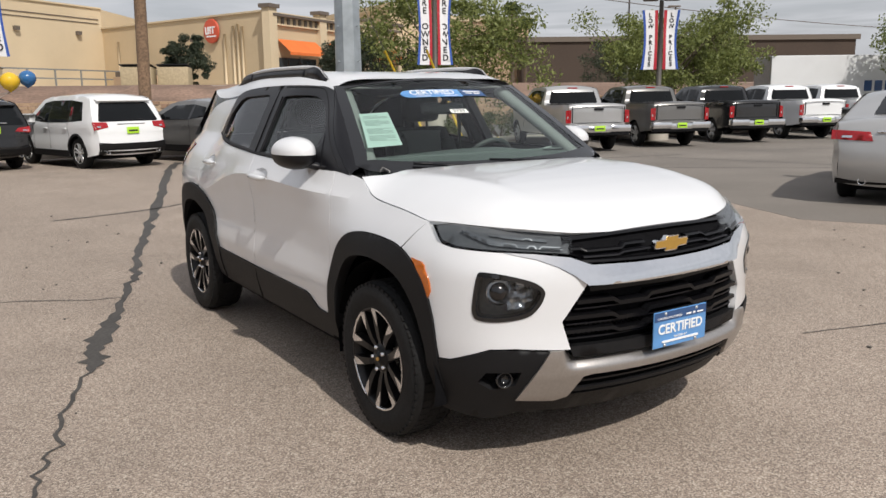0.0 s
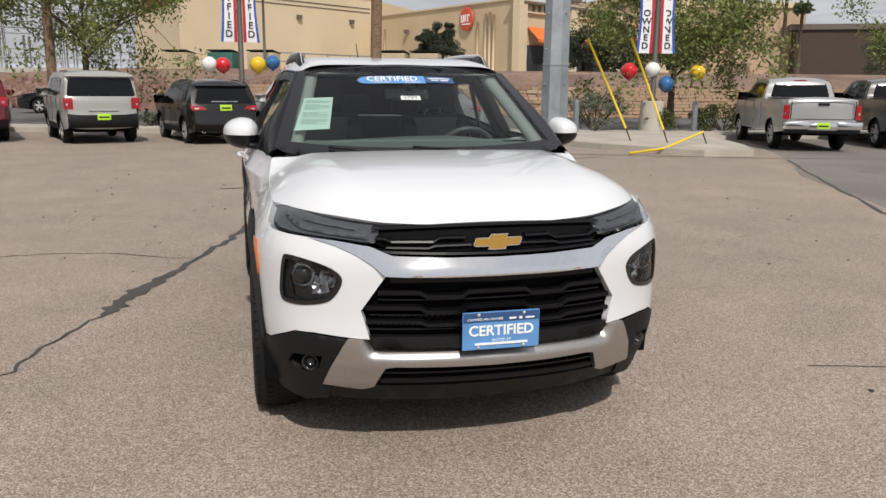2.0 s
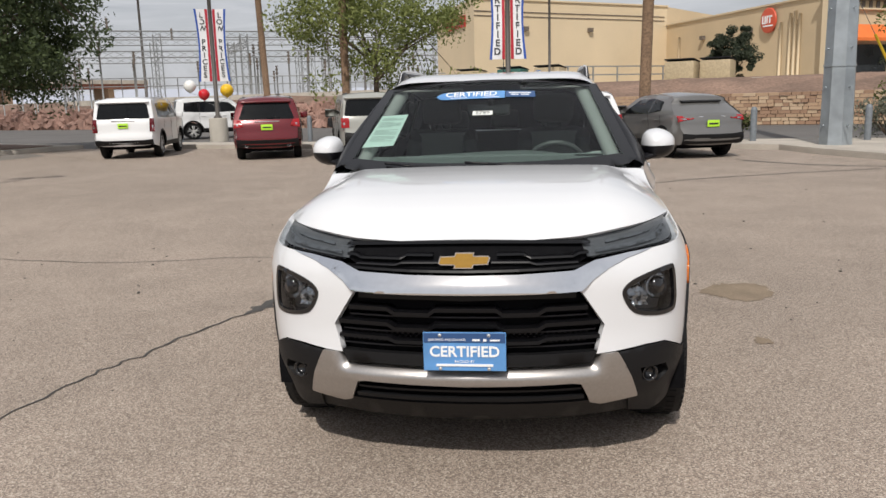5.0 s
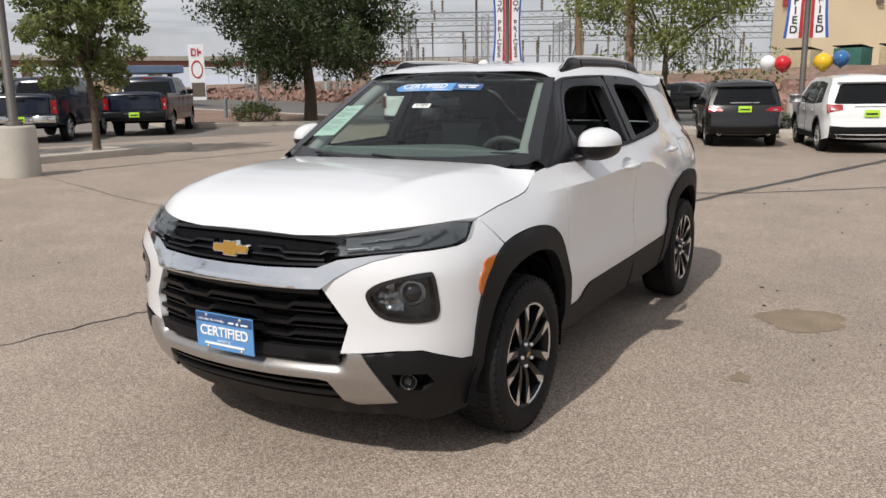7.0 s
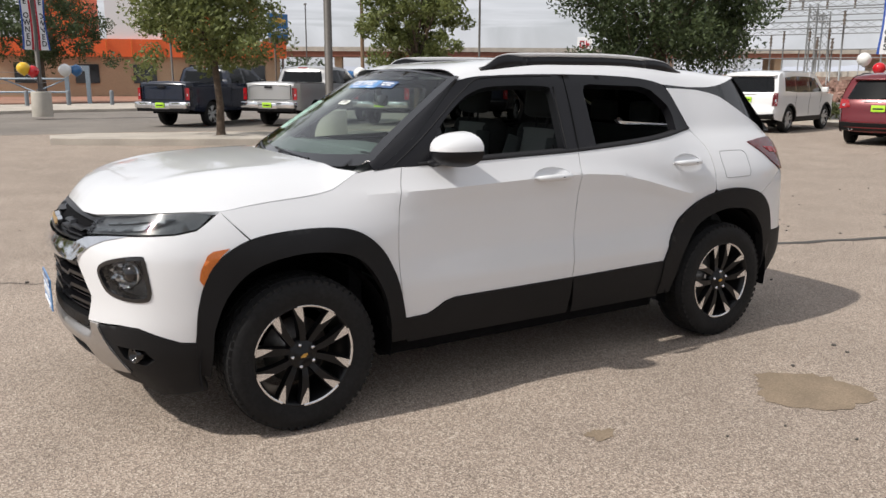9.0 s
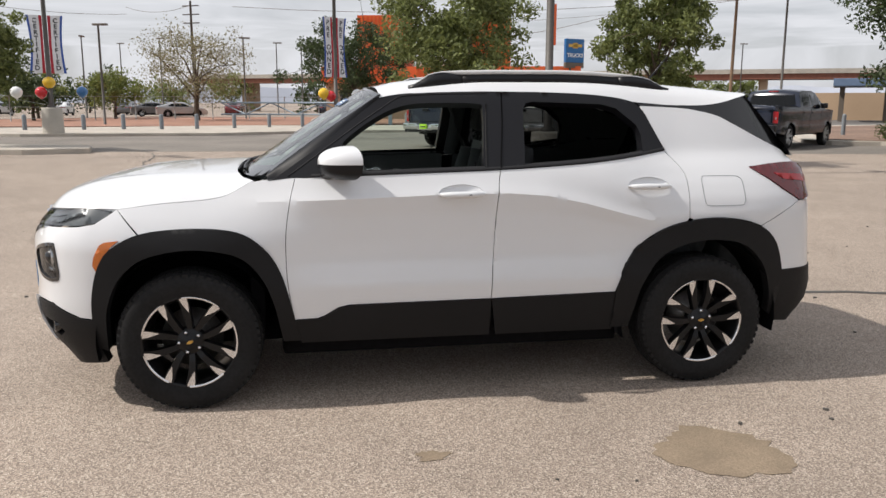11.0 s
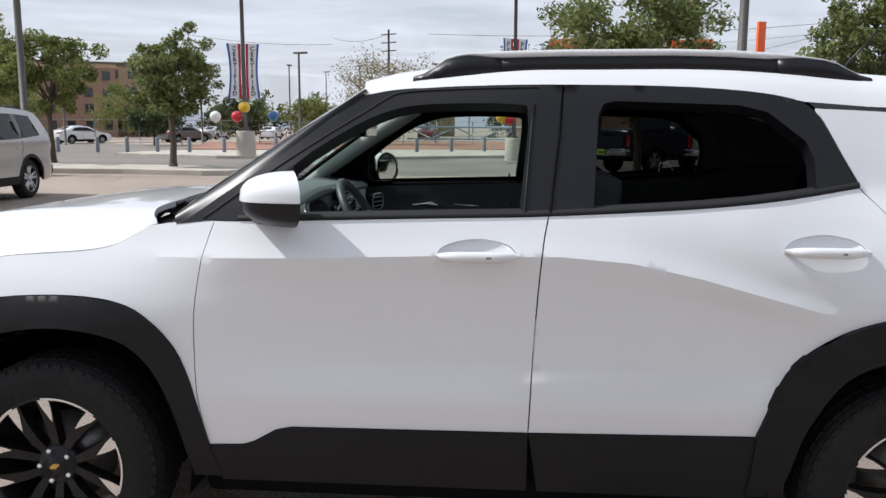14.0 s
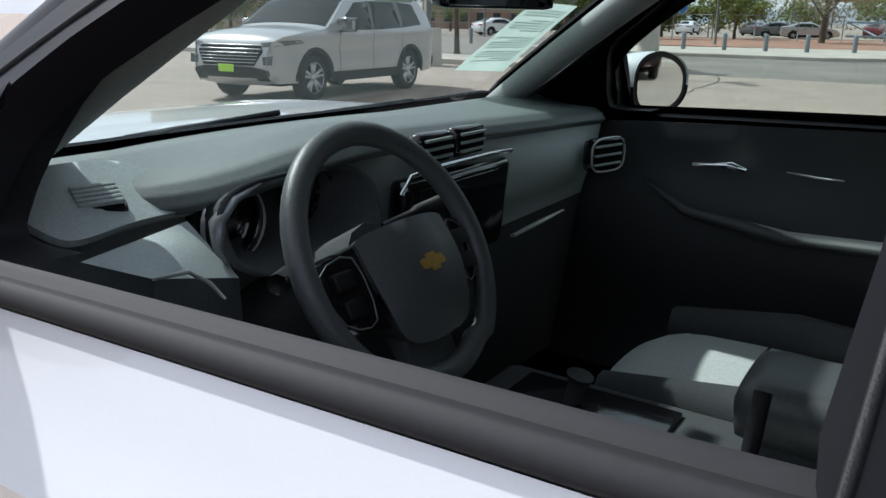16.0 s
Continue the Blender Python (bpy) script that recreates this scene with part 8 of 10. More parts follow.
        zs = sorted(z for _, z in d["lamp"])
        xs = sorted(x for x, _ in d["lamp"])
        part("lamp_lens", sheet([(side * lerp(xs[0], xs[-1], 0.5), lerp(zs[0], zs[-1], 0.3)), (side * lerp(xs[0], xs[-1], 0.75), lerp(zs[0], zs[-1], 0.3)), (side * lerp(xs[0], xs[-1], 0.75), lerp(zs[0], zs[-1], 0.5)), (side * lerp(xs[0], xs[-1], 0.5), lerp(zs[0], zs[-1], 0.5))],
                                lambda x, z: rear(x, z, 0.016), 0.1, depth=0.003, centre=(0, 2.4, 1.0)), M_reflector, tl)
        # mirror
        my = d["shield"][1] - 0.35
        bm = bmesh.new()
        x = hw(my, belt + 0.06)
        box(bm, side * (x + 0.02), side * (x + 0.24), my - 0.06, my + 0.08, belt + 0.02, belt + 0.20, 0.03)
        bmesh.ops.recalc_face_normals(bm, faces=bm.faces)
        part("door_mirror", bm, P if not pick else M_black, v)
        for ay in d["axles"]:
            wheel_parts(v, side * (W - 0.15), ay, d["wr"], side, d["wheel"])
    if g and not pick:
        zt = g[1] + 0.035
        sp = [rear(u * (g[3] + 0.06), zt, 0.0) for u in (-1, -0.6, -0.2, 0.2, 0.6, 1)]
        bm = bmesh.new()
        rows = [[bm.verts.new(q + Vector((0, dy, dz))) for q in sp] for dy, dz in ((0.12, 0.045), (-0.10, 0.020), (-0.12, -0.004), (-0.02, -0.03))]
        for a, b in zip(rows, rows[1:]):
            for i in range(5):
                bm.faces.new((a[i], a[i + 1], b[i + 1], b[i]))
        bmesh.ops.recalc_face_normals(bm, faces=bm.faces)
        part("spoiler", bm, d.get("spoiler", P), v)
        bm = bmesh.new()
        q = rear(0, g[0] + 0.05, 0.014)
        tube(bm, [rear(0.02, g[0] + 0.03, 0.02), rear(0.20, g[0] + 0.05, 0.02), rear(0.38, g[0] + 0.045, 0.018)], 0.008, 5)
        part("rear_wiper", bm, M_black, v)
    # dark floor pan fills the arches
    bm = bmesh.new()
    box(bm, -W + 0.28, W - 0.28, 0.35, y1 - 0.4, d["sill"] - 0.06, d["sill"] + 0.30, 0.02)
    part("floor_pan", bm, M_dark, v)
    for ay in d["axles"]:
        bm = bmesh.new()
        rings = []
        for xx in (-W + 0.03, W - 0.03):
            rings.append([bm.verts.new((xx, ay + ra * 1.02 * math.cos(math.pi * q / 12), d["wr"] + ra * 1.02 * math.sin(math.pi * q / 12))) for q in range(13)])
        for q in range(12):
            bm.faces.new((rings[0][q], rings[0][q + 1], rings[1][q + 1], rings[1][q]))
        part("wheel_well", bm, M_dark, v)
    if d["clad"]:
        zc = d["clad"]
        lp = [(-W * 0.9, path[0][1]), (W * 0.9, path[0][1]), (W * 0.9, zc), (W * 0.55, zc - 0.03), (-W * 0.55, zc - 0.03), (-W * 0.9, zc)]
        part("rear_bumper", sheet(lp, lambda x, z: rear(x, z, 0.02), 0.12, depth=0.03, centre=(0, 2.4, 1.0)), bumper or M_clad, v)
    if pick:
        bm = bmesh.new()
        for sx in (-1, 1):
            box(bm, sx * 0.34 if sx > 0 else -0.98, 0.98 if sx > 0 else -0.34, -0.16, 0.08, 0.60, 0.80, 0.03)
        box(bm, -0.36, 0.36, -0.14, 0.08, 0.58, 0.76, 0.02)
        part("rear_bumper", bm, bumper or M_chrome, v)
        bm = bmesh.new()
        box(bm, -0.95, 0.95, -0.10, 0.05, 0.50, 0.60, 0.02)
        part("hitch_bar", bm, M_black, v)
        bm = bmesh.new()
        box(bm, -0.14, 0.14, -0.065, -0.03, 1.22, 1.29, 0.01)
        part("tailgate_latch", bm, M_black, v)
        bm = bmesh.new()
        for zz in (1.32, 0.86):
            box(bm, -0.80, 0.80, -0.045, -0.02, zz, zz + 0.012)
        for xx in (-0.81, 0.80):
            box(bm, xx, xx + 0.01, -0.045, 0.0, 0.86, 1.33)
        part("tailgate_seam", bm, M_dark, v)
        bm = bmesh.new()
        box(bm, -0.90, 0.90, 0.15, 1.95, 1.375, 1.395)
        part("bed_liner", bm, M_tarp, v)
        bm = bmesh.new()
        box(bm, -0.16, 0.16, 2.10, 2.2, 1.865, 1.90, 0.005)
        part("brake_light", bm, M_red_bright, v)
    # plate card with dark print bars
    if plate:
        pz = d["plate"][0]
        off = 0.165 if pick else 0.02
        yb = (-0.165 if pick else rear(0, pz, 0.02).y)
        bm = bmesh.new()
        box(bm, -0.16, 0.16, yb - 0.012, yb, pz, pz + 0.16, 0.004)
        pl = part("dealer_plate", bm, M_lime, v)
        bm = bmesh.new()
        box(bm, -0.12, 0.12, yb - 0.016, yb - 0.012, pz + 0.055, pz + 0.095)
        part("print_bar", bm, M_ink, pl)
    # windscreen
    i0 = min(range(len(dp)), key=lambda i: abs(dp[i][0] - d["shield"][0]) + (0 if dp[i][1] > belt else 9))
    i1 = min(range(len(dp)), key=lambda i: abs(dp[i][0] - d["shield"][1]) + (0 if dp[i][1] > belt * 0.9 else 9))
    if i1 > i0:
        bm = bmesh.new()
        rows = [[bm.verts.new(across(i, u * 0.93, 0.008)) for u in N] for i in range(i0, i1 + 1)]
        for a, b in zip(rows, rows[1:]):
            for i in range(len(N) - 1):
                bm.faces.new((a[i], a[i + 1], b[i + 1], b[i]))
        part("windscreen", bm, M_win, v)
    if rails:
        for side in (1, -1):
            bm = bmesh.new()
            yy = [lerp(0.7, d["shield"][0] - 0.3, j / 6) for j in range(7)]
            tube(bm, [(side * W * 0.70, y, topz + (-0.03 if j in (0, 6) else 0.035)) for j, y in enumerate(yy)], 0.018, 6)
            part("roof_rail", bm, M_black if rails == "black" else M_silver, v)
    if front:
        # nose: lamps, grille, lower cladding
        def nose(x, z, off=0.01):
            for i in range(len(dp) - 1):
                (ya, za), (yb, zb) = dp[i], dp[i + 1]
                if (za - z) * (zb - z) <= 0 and zb < za and ya > 3.5:
                    y = lerp(ya, yb, (z - za) / (zb - za))
                    w = hw(y, z)
                    u = max(-1, min(1, x / w))
                    return Vector((x, y + 0.055 * (1 - u * u) - 0.02 * abs(u) ** 6 + off, z))
            return Vector((x, y1, z))
        lp = [(-0.54, 0.60), (0.54, 0.60), (0.68, 0.82), (0.62, 0.93), (-0.62, 0.93), (-0.68, 0.82)]
        gr = part("grille", sheet(lp, lambda x, z: nose(x, z, 0.008), 0.1, depth=0.01, centre=(0, 2.4, 0.8)), M_dark, v)
        for z in (0.65, 0.70, 0.75, 0.80, 0.86, 0.92):
            bm = bmesh.new()
            tube(bm, [nose(x * lerp(0.53, 0.66, (z - 0.60) / 0.3), z, 0.02) for x in (-1, -0.5, 0, 0.5, 1)], 0.011 if z > 0.85 else 0.007, 6)
            part("grille_slat", bm, M_silver, gr)
        lp = [(-0.75, 0.36), (0.75, 0.36), (0.80, 0.52), (0.66, 0.56), (0.5, 0.585), (-0.5, 0.585), (-0.66, 0.56), (-0.80, 0.52)]
        part("front_bumper", sheet(lp, lambda x, z: nose(x, z, 0.012), 0.1, depth=0.02, centre=(0, 2.4, 0.8)), M_clad, v)
        bm = bmesh.new()
        q = nose(0, 0.56, 0.03)
        box(bm, -0.16, 0.16, q.y, q.y + 0.012, 0.50, 0.62, 0.004)
        part("dealer_plate", bm, M_lime, v)
        for side in (1, -1):
            lp = [(side * 0.62, 0.90), (side * 0.80, 0.90), (side * 0.93, 0.95), (side * 0.935, 1.00), (side * 0.80, 0.975), (side * 0.62, 0.955)]
            part("headlamp", sheet(lp, lambda x, z: side_nose(hw, dp, y1, x, z), 0.06, depth=0.01, centre=(0, 2.4, 0.8)), M_lampdark, v)
            lp = [(side * 0.70, 0.62), (side * 0.86, 0.62), (side * 0.87, 0.76), (side * 0.68, 0.74)]
            part("fog_lamp", sheet(lp, lambda x, z: nose(x, z, 0.012), 0.06, depth=0.01, centre=(0, 2.4, 0.8)), M_gloss, v)
    if d["clad"]:
        for side in (1, -1):
            for ay in d["axles"]:
                arc = [(ay + math.cos(lerp(-0.08, math.pi + 0.08, q / 16)), math.sin(lerp(-0.08, math.pi + 0.08, q / 16))) for q in range(17)]
                lip = [(ay + (c - ay) * (ra + 0.05), d["wr"] + k * (ra + 0.05)) for c, k in arc] + [(ay + (c - ay) * (ra - 0.012), d["wr"] + k * (ra - 0.012)) for c, k in arc[::-1]]
                part("arch_cladding", sheet(lip, side_fn(side, 0.012), 0.12, depth=0.03, centre=(0, 2.4, 0.8)), M_clad, v)
        for side in (1, -1):
            ya, yb = d["axles"][0] + ra + 0.02, d["axles"][1] - ra - 0.02
            lp = [(ya, d["sill"] - 0.01), (yb, d["sill"] - 0.01), (yb, d["sill"] + 0.14), (ya, d["sill"] + 0.14)]
            part("sill_cladding", sheet(lp, side_fn(side, 0.012), 0.2, depth=0.02, centre=(0, 2.4, 1.0)), M_clad, v)
    for side in (1, -1):
        # shut lines and handles
        seams = [(w[0][0] - 0.05) for w in d["wins"][1 if len(d["wins"]) > 2 else 0:]] + [d["wins"][-1][-1][0] + 0.05]
        for ys in seams:
            bm = bmesh.new()
            tube(bm, [side_fn(side, 0.001)(ys, lerp(d["sill"] + 0.14, belt, q / 6)) for q in range(7)], 0.004, 4, caps=False)
            part("door_seam", bm, M_dark, v)
        for ys in seams[:-1]:
            bm = bmesh.new()
            p = side_fn(side, 0.012)(ys + 0.17, belt - 0.13)
            box(bm, p.x - 0.012, p.x + 0.012, p.y - 0.09, p.y + 0.09, p.z - 0.014, p.z + 0.014, 0.005)
            part("door_handle", bm, P, v)
    if extra:
        extra(v, d, rear, P)
    return v


def side_nose(hw, dp, y1, x, z):
    """A lamp that wraps the corner of the nose."""
    for i in range(len(dp) - 1):
        (ya, za), (yb, zb) = dp[i], dp[i + 1]
        if (za - z) * (zb - z) <= 0 and zb < za and ya > 3.5:
            y = lerp(ya, yb, (z - za) / (zb - za))
            w = hw(y, z)
            if abs(x) <= w:
                u = x / w
                return Vector((x, y + 0.055 * (1 - u * u) - 0.02 * abs(u) ** 6 + 0.012, z))
            yy = y - (abs(x) - w) * 5
            return Vector((math.copysign(hw(yy, z) + 0.01, x), yy, z))
    return Vector((x, y1, z))


def tailpipes(xs, z=0.36, m=None):
    def f(v, d, rear, P):
        for x in xs:
            bm = bmesh.new()
            lathe(bm, [(0.10, 0.045), (-0.03, 0.05), (-0.032, 0.042), (0.05, 0.04)], 14, "y", Matrix.Translation((x, rear(x, max(z, d["path"][0][1] + 0.01), 0.0).y, z)))
            part("tailpipe", bm, m or M_chrome, v)
        bm = bmesh.new()
        q = rear(0, d["plate"][0] + 0.24, 0.015)
        box(bm, -0.36, 0.36, q.y - 0.01, q.y + 0.02, q.z - 0.012, q.z + 0.012, 0.004)
        part("tailgate_bar", bm, M_chrome, v)
    return f


ROW = "vehicles parked in the north row"
vehicle("parked_suv", "dark charcoal compact suv parked with red lamps", "car", stretch(SUV, 0.98, 0.97, plate=(0.90, 0.0), clad=0.56), "charcoal", pose(-1.15, 15.0, 0, 0, 0, 17) @ Matrix.Scale(0.89, 4), ROW, tailpipes((-0.6, 0.6)), rails="black")
vehicle("parked_suv", "white midsize suv with black rear bumper and twin pipes", "car", stretch(SUV, 1.02, 1.03, W=0.97, clad=0.66, wr=0.38, lamp=[(0.60, 1.02), (0.94, 0.96), (0.94, 1.15), (0.60, 1.14)]), "white", pose(1.45, 14.1, 0, 0, 0, 17) @ Matrix.Scale(0.88, 4), ROW, tailpipes((-0.66, 0.66), 0.42))
BOXY = variant(SUV, path=[(0.10, 0.42), (0.02, 0.50), (0.02, 0.68), (0.06, 0.76), (0.08, 1.15), (0.12, 1.20), (0.22, 1.70), (0.30, 1.78), (0.6, 1.82), (1.6, 1.83), (2.5, 1.80), (2.8, 1.72), (3.35, 1.22), (3.5, 1.17), (4.2, 1.12), (4.40, 1.03), (4.46, 0.85), (4.46, 0.60), (4.40, 0.40), (4.3, 0.34)],
               top=1.82, belt=1.18, tumble=0.13, W=0.94, axles=(0.90, 3.55), wr=0.375, sill=0.36, rear_glass=(1.22, 1.68, 0.82, 0.75), clad=0.78, plate=(0.62, 0.0),
               wins=[[(0.50, 1.26), (0.55, 1.66), (1.15, 1.70), (1.18, 1.24)], [(1.28, 1.23), (1.27, 1.70), (2.1, 1.69), (2.15, 1.22)], [(2.25, 1.22), (2.2, 1.68), (2.62, 1.64), (3.05, 1.28), (3.02, 1.23)]],
               lamp=[(0.70, 0.90), (0.92, 0.90), (0.92, 1.18), (0.70, 1.18)], shield=(2.82, 3.32))
vehicle("parked_suv", "stone-grey boxy suv with dark lower body", "car", BOXY, "greige", pose(-3.95, 15.5, 0, 0, 0, 18) @ Matrix.Scale(0.92, 4), ROW, tailpipes(()), rails="black")
vehicle("parked_suv", "deep red three-row suv with black roof rails", "car", stretch(SUV, 1.04, 1.03, W=0.98, clad=0.60, wr=0.39, lamp=[(0.66, 0.96), (0.93, 0.92), (0.93, 1.16), (0.74, 1.14)]), "red", pose(-7.0, 16.0, 0, 0, 0, 17) @ Matrix.Scale(0.94, 4), ROW, tailpipes((-0.6, 0.6), 0.42), bumper=M_clad, rails="black", lamp_mat=M_red_bright)
vehicle("parked_suv", "large white full-size suv with upright tail lamps", "car", stretch(BOXY, 1.16, 1.05, W=1.0, clad=0.62, wr=0.41, plate=(0.98, 0.0), lamp=[(0.80, 0.86), (0.97, 0.86), (0.95, 1.28), (0.82, 1.28)]), "white", pose(-11.9, 17.5, 0, 0, 0, 14) @ Matrix.Scale(0.92, 4), ROW, tailpipes(()), rails="silver", lamp_mat=M_red)
HATCH = variant(SUV, path=[(0.10, 0.36), (0.0, 0.46), (0.02, 0.62), (0.12, 0.74), (0.14, 0.98), (0.30, 1.06), (0.75, 1.36), (0.70, 1.44), (0.95, 1.50), (1.7, 1.55), (2.3, 1.53), (2.65, 1.46), (3.4, 1.04), (3.5, 1.0), (4.05, 0.93), (4.30, 0.80), (4.36, 0.62), (4.34, 0.42), (4.25, 0.30)],
                top=1.55, belt=1.06, tumble=0.30, W=0.90, axles=(0.90, 3.54), wr=0.35, sill=0.30, rear_glass=(1.09, 1.33, 0.58, 0.48), clad=0.62, plate=(0.76, 0.0),
                wins=[[(1.05, 1.15), (1.1, 1.38), (1.55, 1.44), (1.6, 1.10)], [(1.7, 1.09), (1.65, 1.45), (2.4, 1.42), (3.0, 1.12), (2.95, 1.07)]], lamp=[(0.48, 0.97), (0.88, 0.90), (0.88, 1.04), (0.62, 1.03)], shield=(2.7, 3.36), spoiler=M_gloss)
vehicle("parked_crossover", "steel grey coupe-like crossover with black roof", "car", HATCH, "steel", pose(4.15, 13.6, 0, 0, 0, 20) @ Matrix.Scale(0.93, 4), ROW, tailpipes(()))

EAST = "pickups parked in the east row"
for (x, y, col, lab) in ((12.2, 10.8, "silver", "silver crew-cab pickup with chrome rear bumper"), (15.15, 10.7, "steel", "steel grey crew-cab pickup with chrome rear bumper"),
                         (18.2, 10.5, "black", "black pickup with chrome rear bumper"), (21.25, 10.3, "white", "white pickup with chrome rear bumper"), (24.2, 10.3, "white", "white pickup with tonneau cover")):
    vehicle("pickup_truck", lab, "pickup", PICKUP, col, pose(x - 0.15, y, 0, 0, 0, -21) @ Matrix.Scale(0.87, 4), EAST)
WEST = "pickups parked in the west row"
for (x, y, col, lab) in ((-22.3, 3.1, "navy", "navy blue crew-cab pickup with chrome bumper"), (-21.0, 6.1, "silver", "silver crew-cab pickup with black tailgate print"),
                         (-19.9, 9.5, "navy", "navy blue crew-cab pickup with dealer plate"), (-19.6, 13.2, "navy", "dark navy pickup with black bumper")):
    vehicle("pickup_truck", lab, "pickup", PICKUP, col, pose(x, y, 0, 0, 0, 38), WEST, bumper=M_black if y > 12 else None)
vehicle("parked_sedan", "silver sedan with slim red tail lamps", "car", SEDAN, "silver", pose(7.9, 0.95, 0, 0, 0, -66), "", tailpipes((-0.5, 0.5), 0.32), plate=False)
LONG = variant(SUV, path=[(0.12, 0.38), (0.03, 0.46), (0.02, 0.64), (0.06, 0.74), (0.08, 1.04), (0.14, 1.15), (0.46, 1.58), (0.56, 1.68), (0.85, 1.74), (1.7, 1.78), (2.6, 1.765), (3.0, 1.70), (3.2, 1.61), (3.78, 1.215), (3.92, 1.165), (4.5, 1.115), (4.90, 1.05), (5.06, 0.97), (5.13, 0.80), (5.16, 0.60), (5.12, 0.42), (5.0, 0.32)],
               W=0.99, belt=1.13, top=1.76, axles=(1.10, 4.17), wr=0.385, sill=0.32, tumble=0.20, rear_glass=(1.18, 1.60, 0.80, 0.66), clad=0.62, shield=(3.05, 3.74),
               wins=[[(0.66, 1.24), (0.84, 1.62), (1.36, 1.655), (1.30, 1.20)], [(1.46, 1.19), (1.54, 1.66), (2.34, 1.655), (2.38, 1.16)], [(2.47, 1.16), (2.43, 1.65), (2.86, 1.615), (3.45, 1.24), (3.42, 1.15)]])
vehicle("parked_suv", "silver three-row suv facing the lot with lime plate", "car", LONG, "silver", pose(-13.15, -10.47, 0, 0, 0, -85), "", tailpipes(()), front=True, rails="black", plate=False)
vehicle("offroad_suv", "white upright offroad suv on the street", "car", stretch(BOXY, 0.95, 1.0), "white", pose(-16.5, 30.5, 0, 0, 0, -62), "street vehicles", plate=False)
vehicle("sedan", "black sedan waiting on the street", "car", SEDAN, "black", pose(-5.6, 35.5, 0, 0, 0, 80), "street vehicles", plate=False)
for x, y, a, col in ((-62, -34, 60, "white"), (-70, -28, 55, "grey"), (-66, -41, 240, "red"), (-84, -15, 10, "grey"), (-80, -12, 12, "silver")):
    vehicle("sedan", "parked %s car behind the far fence" % col, "car", SEDAN, col, pose(x, y, 0, 0, 0, a), "far parked cars", plate=False)

_far = random.Random(77)
for i in range(9):
    col = ("silver", "white", "grey", "black", "red", "navy", "white", "silver", "grey")[i]
    vehicle("sedan", "small parked %s car in the far lot" % col, "car", SEDAN, col, pose(-88 - 3 * (i % 3), -30 + 6.2 * i, 0, 0, 0, 80 + 10 * (i % 2)), "far parked cars", plate=False)
for i in range(18):
    tree("low green tree on the far side of the lot", -112 - 22 * _far.random(), -75 + 8.2 * i + 3 * _far.random(), 3.8 + 2.2 * _far.random(), 2.6 + 1.2 * _far.random(), 1.2, 420, 0.42, (M_leaf_dark, M_leaf, M_leaf_fresh)[i % 3], 300 + i, 0.15, 30, 0.6, clump_r=0.3)

# ---------------------------------------------------------------- street slope, walls and far buildings
def prism(bm, loop, z0, z1):
    lo = [bm.verts.new((x, y, z0)) for x, y in loop]
    hi = [bm.verts.new((x, y, z1)) for x, y in loop]
    n = len(loop)
    bm.faces.new(hi); bm.faces.new(lo[::-1])
    for i in range(n):
        bm.faces.new((lo[i], lo[(i + 1) % n], hi[(i + 1) % n], hi[i]))
    bmesh.ops.recalc_face_normals(bm, faces=bm.faces)


def along(a, b, s, out=0.0):
    """A point s metres from a towards b, moved out to the right-hand side."""
    d = (Vector(b) - Vector(a)).normalized()
    return Vector(a) + d * s + Vector((d.y, -d.x)) * out


def bar_on(bm, a, b, s0, s1, z0, z1, d0, d1):
    """A box on the wall a-b between two distances and heights, from depth d0 to d1."""
    prism(bm, [tuple(along(a, b, s0, d0)), tuple(along(a, b, s1, d0)), tuple(along(a, b, s1, d1)), tuple(along(a, b, s0, d1))], z0, z1)


# raised pad with a soil slope
bm = bmesh.new()
edge = [(-130, 100), (-46, 58.5), (-12, 42.5), (4, 34.6), (14, 29.8), (70, 27.5)]
back = [(-130, 125), (-46, 68), (-8, 50), (8, 44), (18, 40), (70, 36)]
rng = np.random.default_rng(5)
N = 60
rows = []
for j in range(7):
    row = []
    for i in range(N + 1):
        f = i / N * (len(edge) - 1)
        k = min(int(f), len(edge) - 2)
        a = Vector(edge[k]).lerp(Vector(edge[k + 1]), f - k)
        b = Vector(back[k]).lerp(Vector(back[k + 1]), f - k)
        p = a.lerp(b, j / 6)
        z = (0.0 if j == 0 else 1.0 + 1.25 * sstep(0, 6, j)) + (rng.normal() * 0.10 if 0 < j < 6 else 0)
        row.append(bm.verts.new((p.x, p.y, z)))
    rows.append(row)
for a, b in zip(rows, rows[1:]):
    for i in range(N):
        bm.faces.new((a[i], a[i + 1], b[i + 1], b[i]))
tagged(part("berm", bm, M_soil), "bare reddish-brown soil slope behind the street", "slope", kind="structure")
slab("pad", [(-130, 124), (-46, 67), (-8, 49.5), (8, 43.5), (18, 39.5), (70, 35.5), (140, 60), (140, 160), (-130, 160)], 0.0, 2.2, M_conc, "raised paved pad of the shops", "pavement", 0)
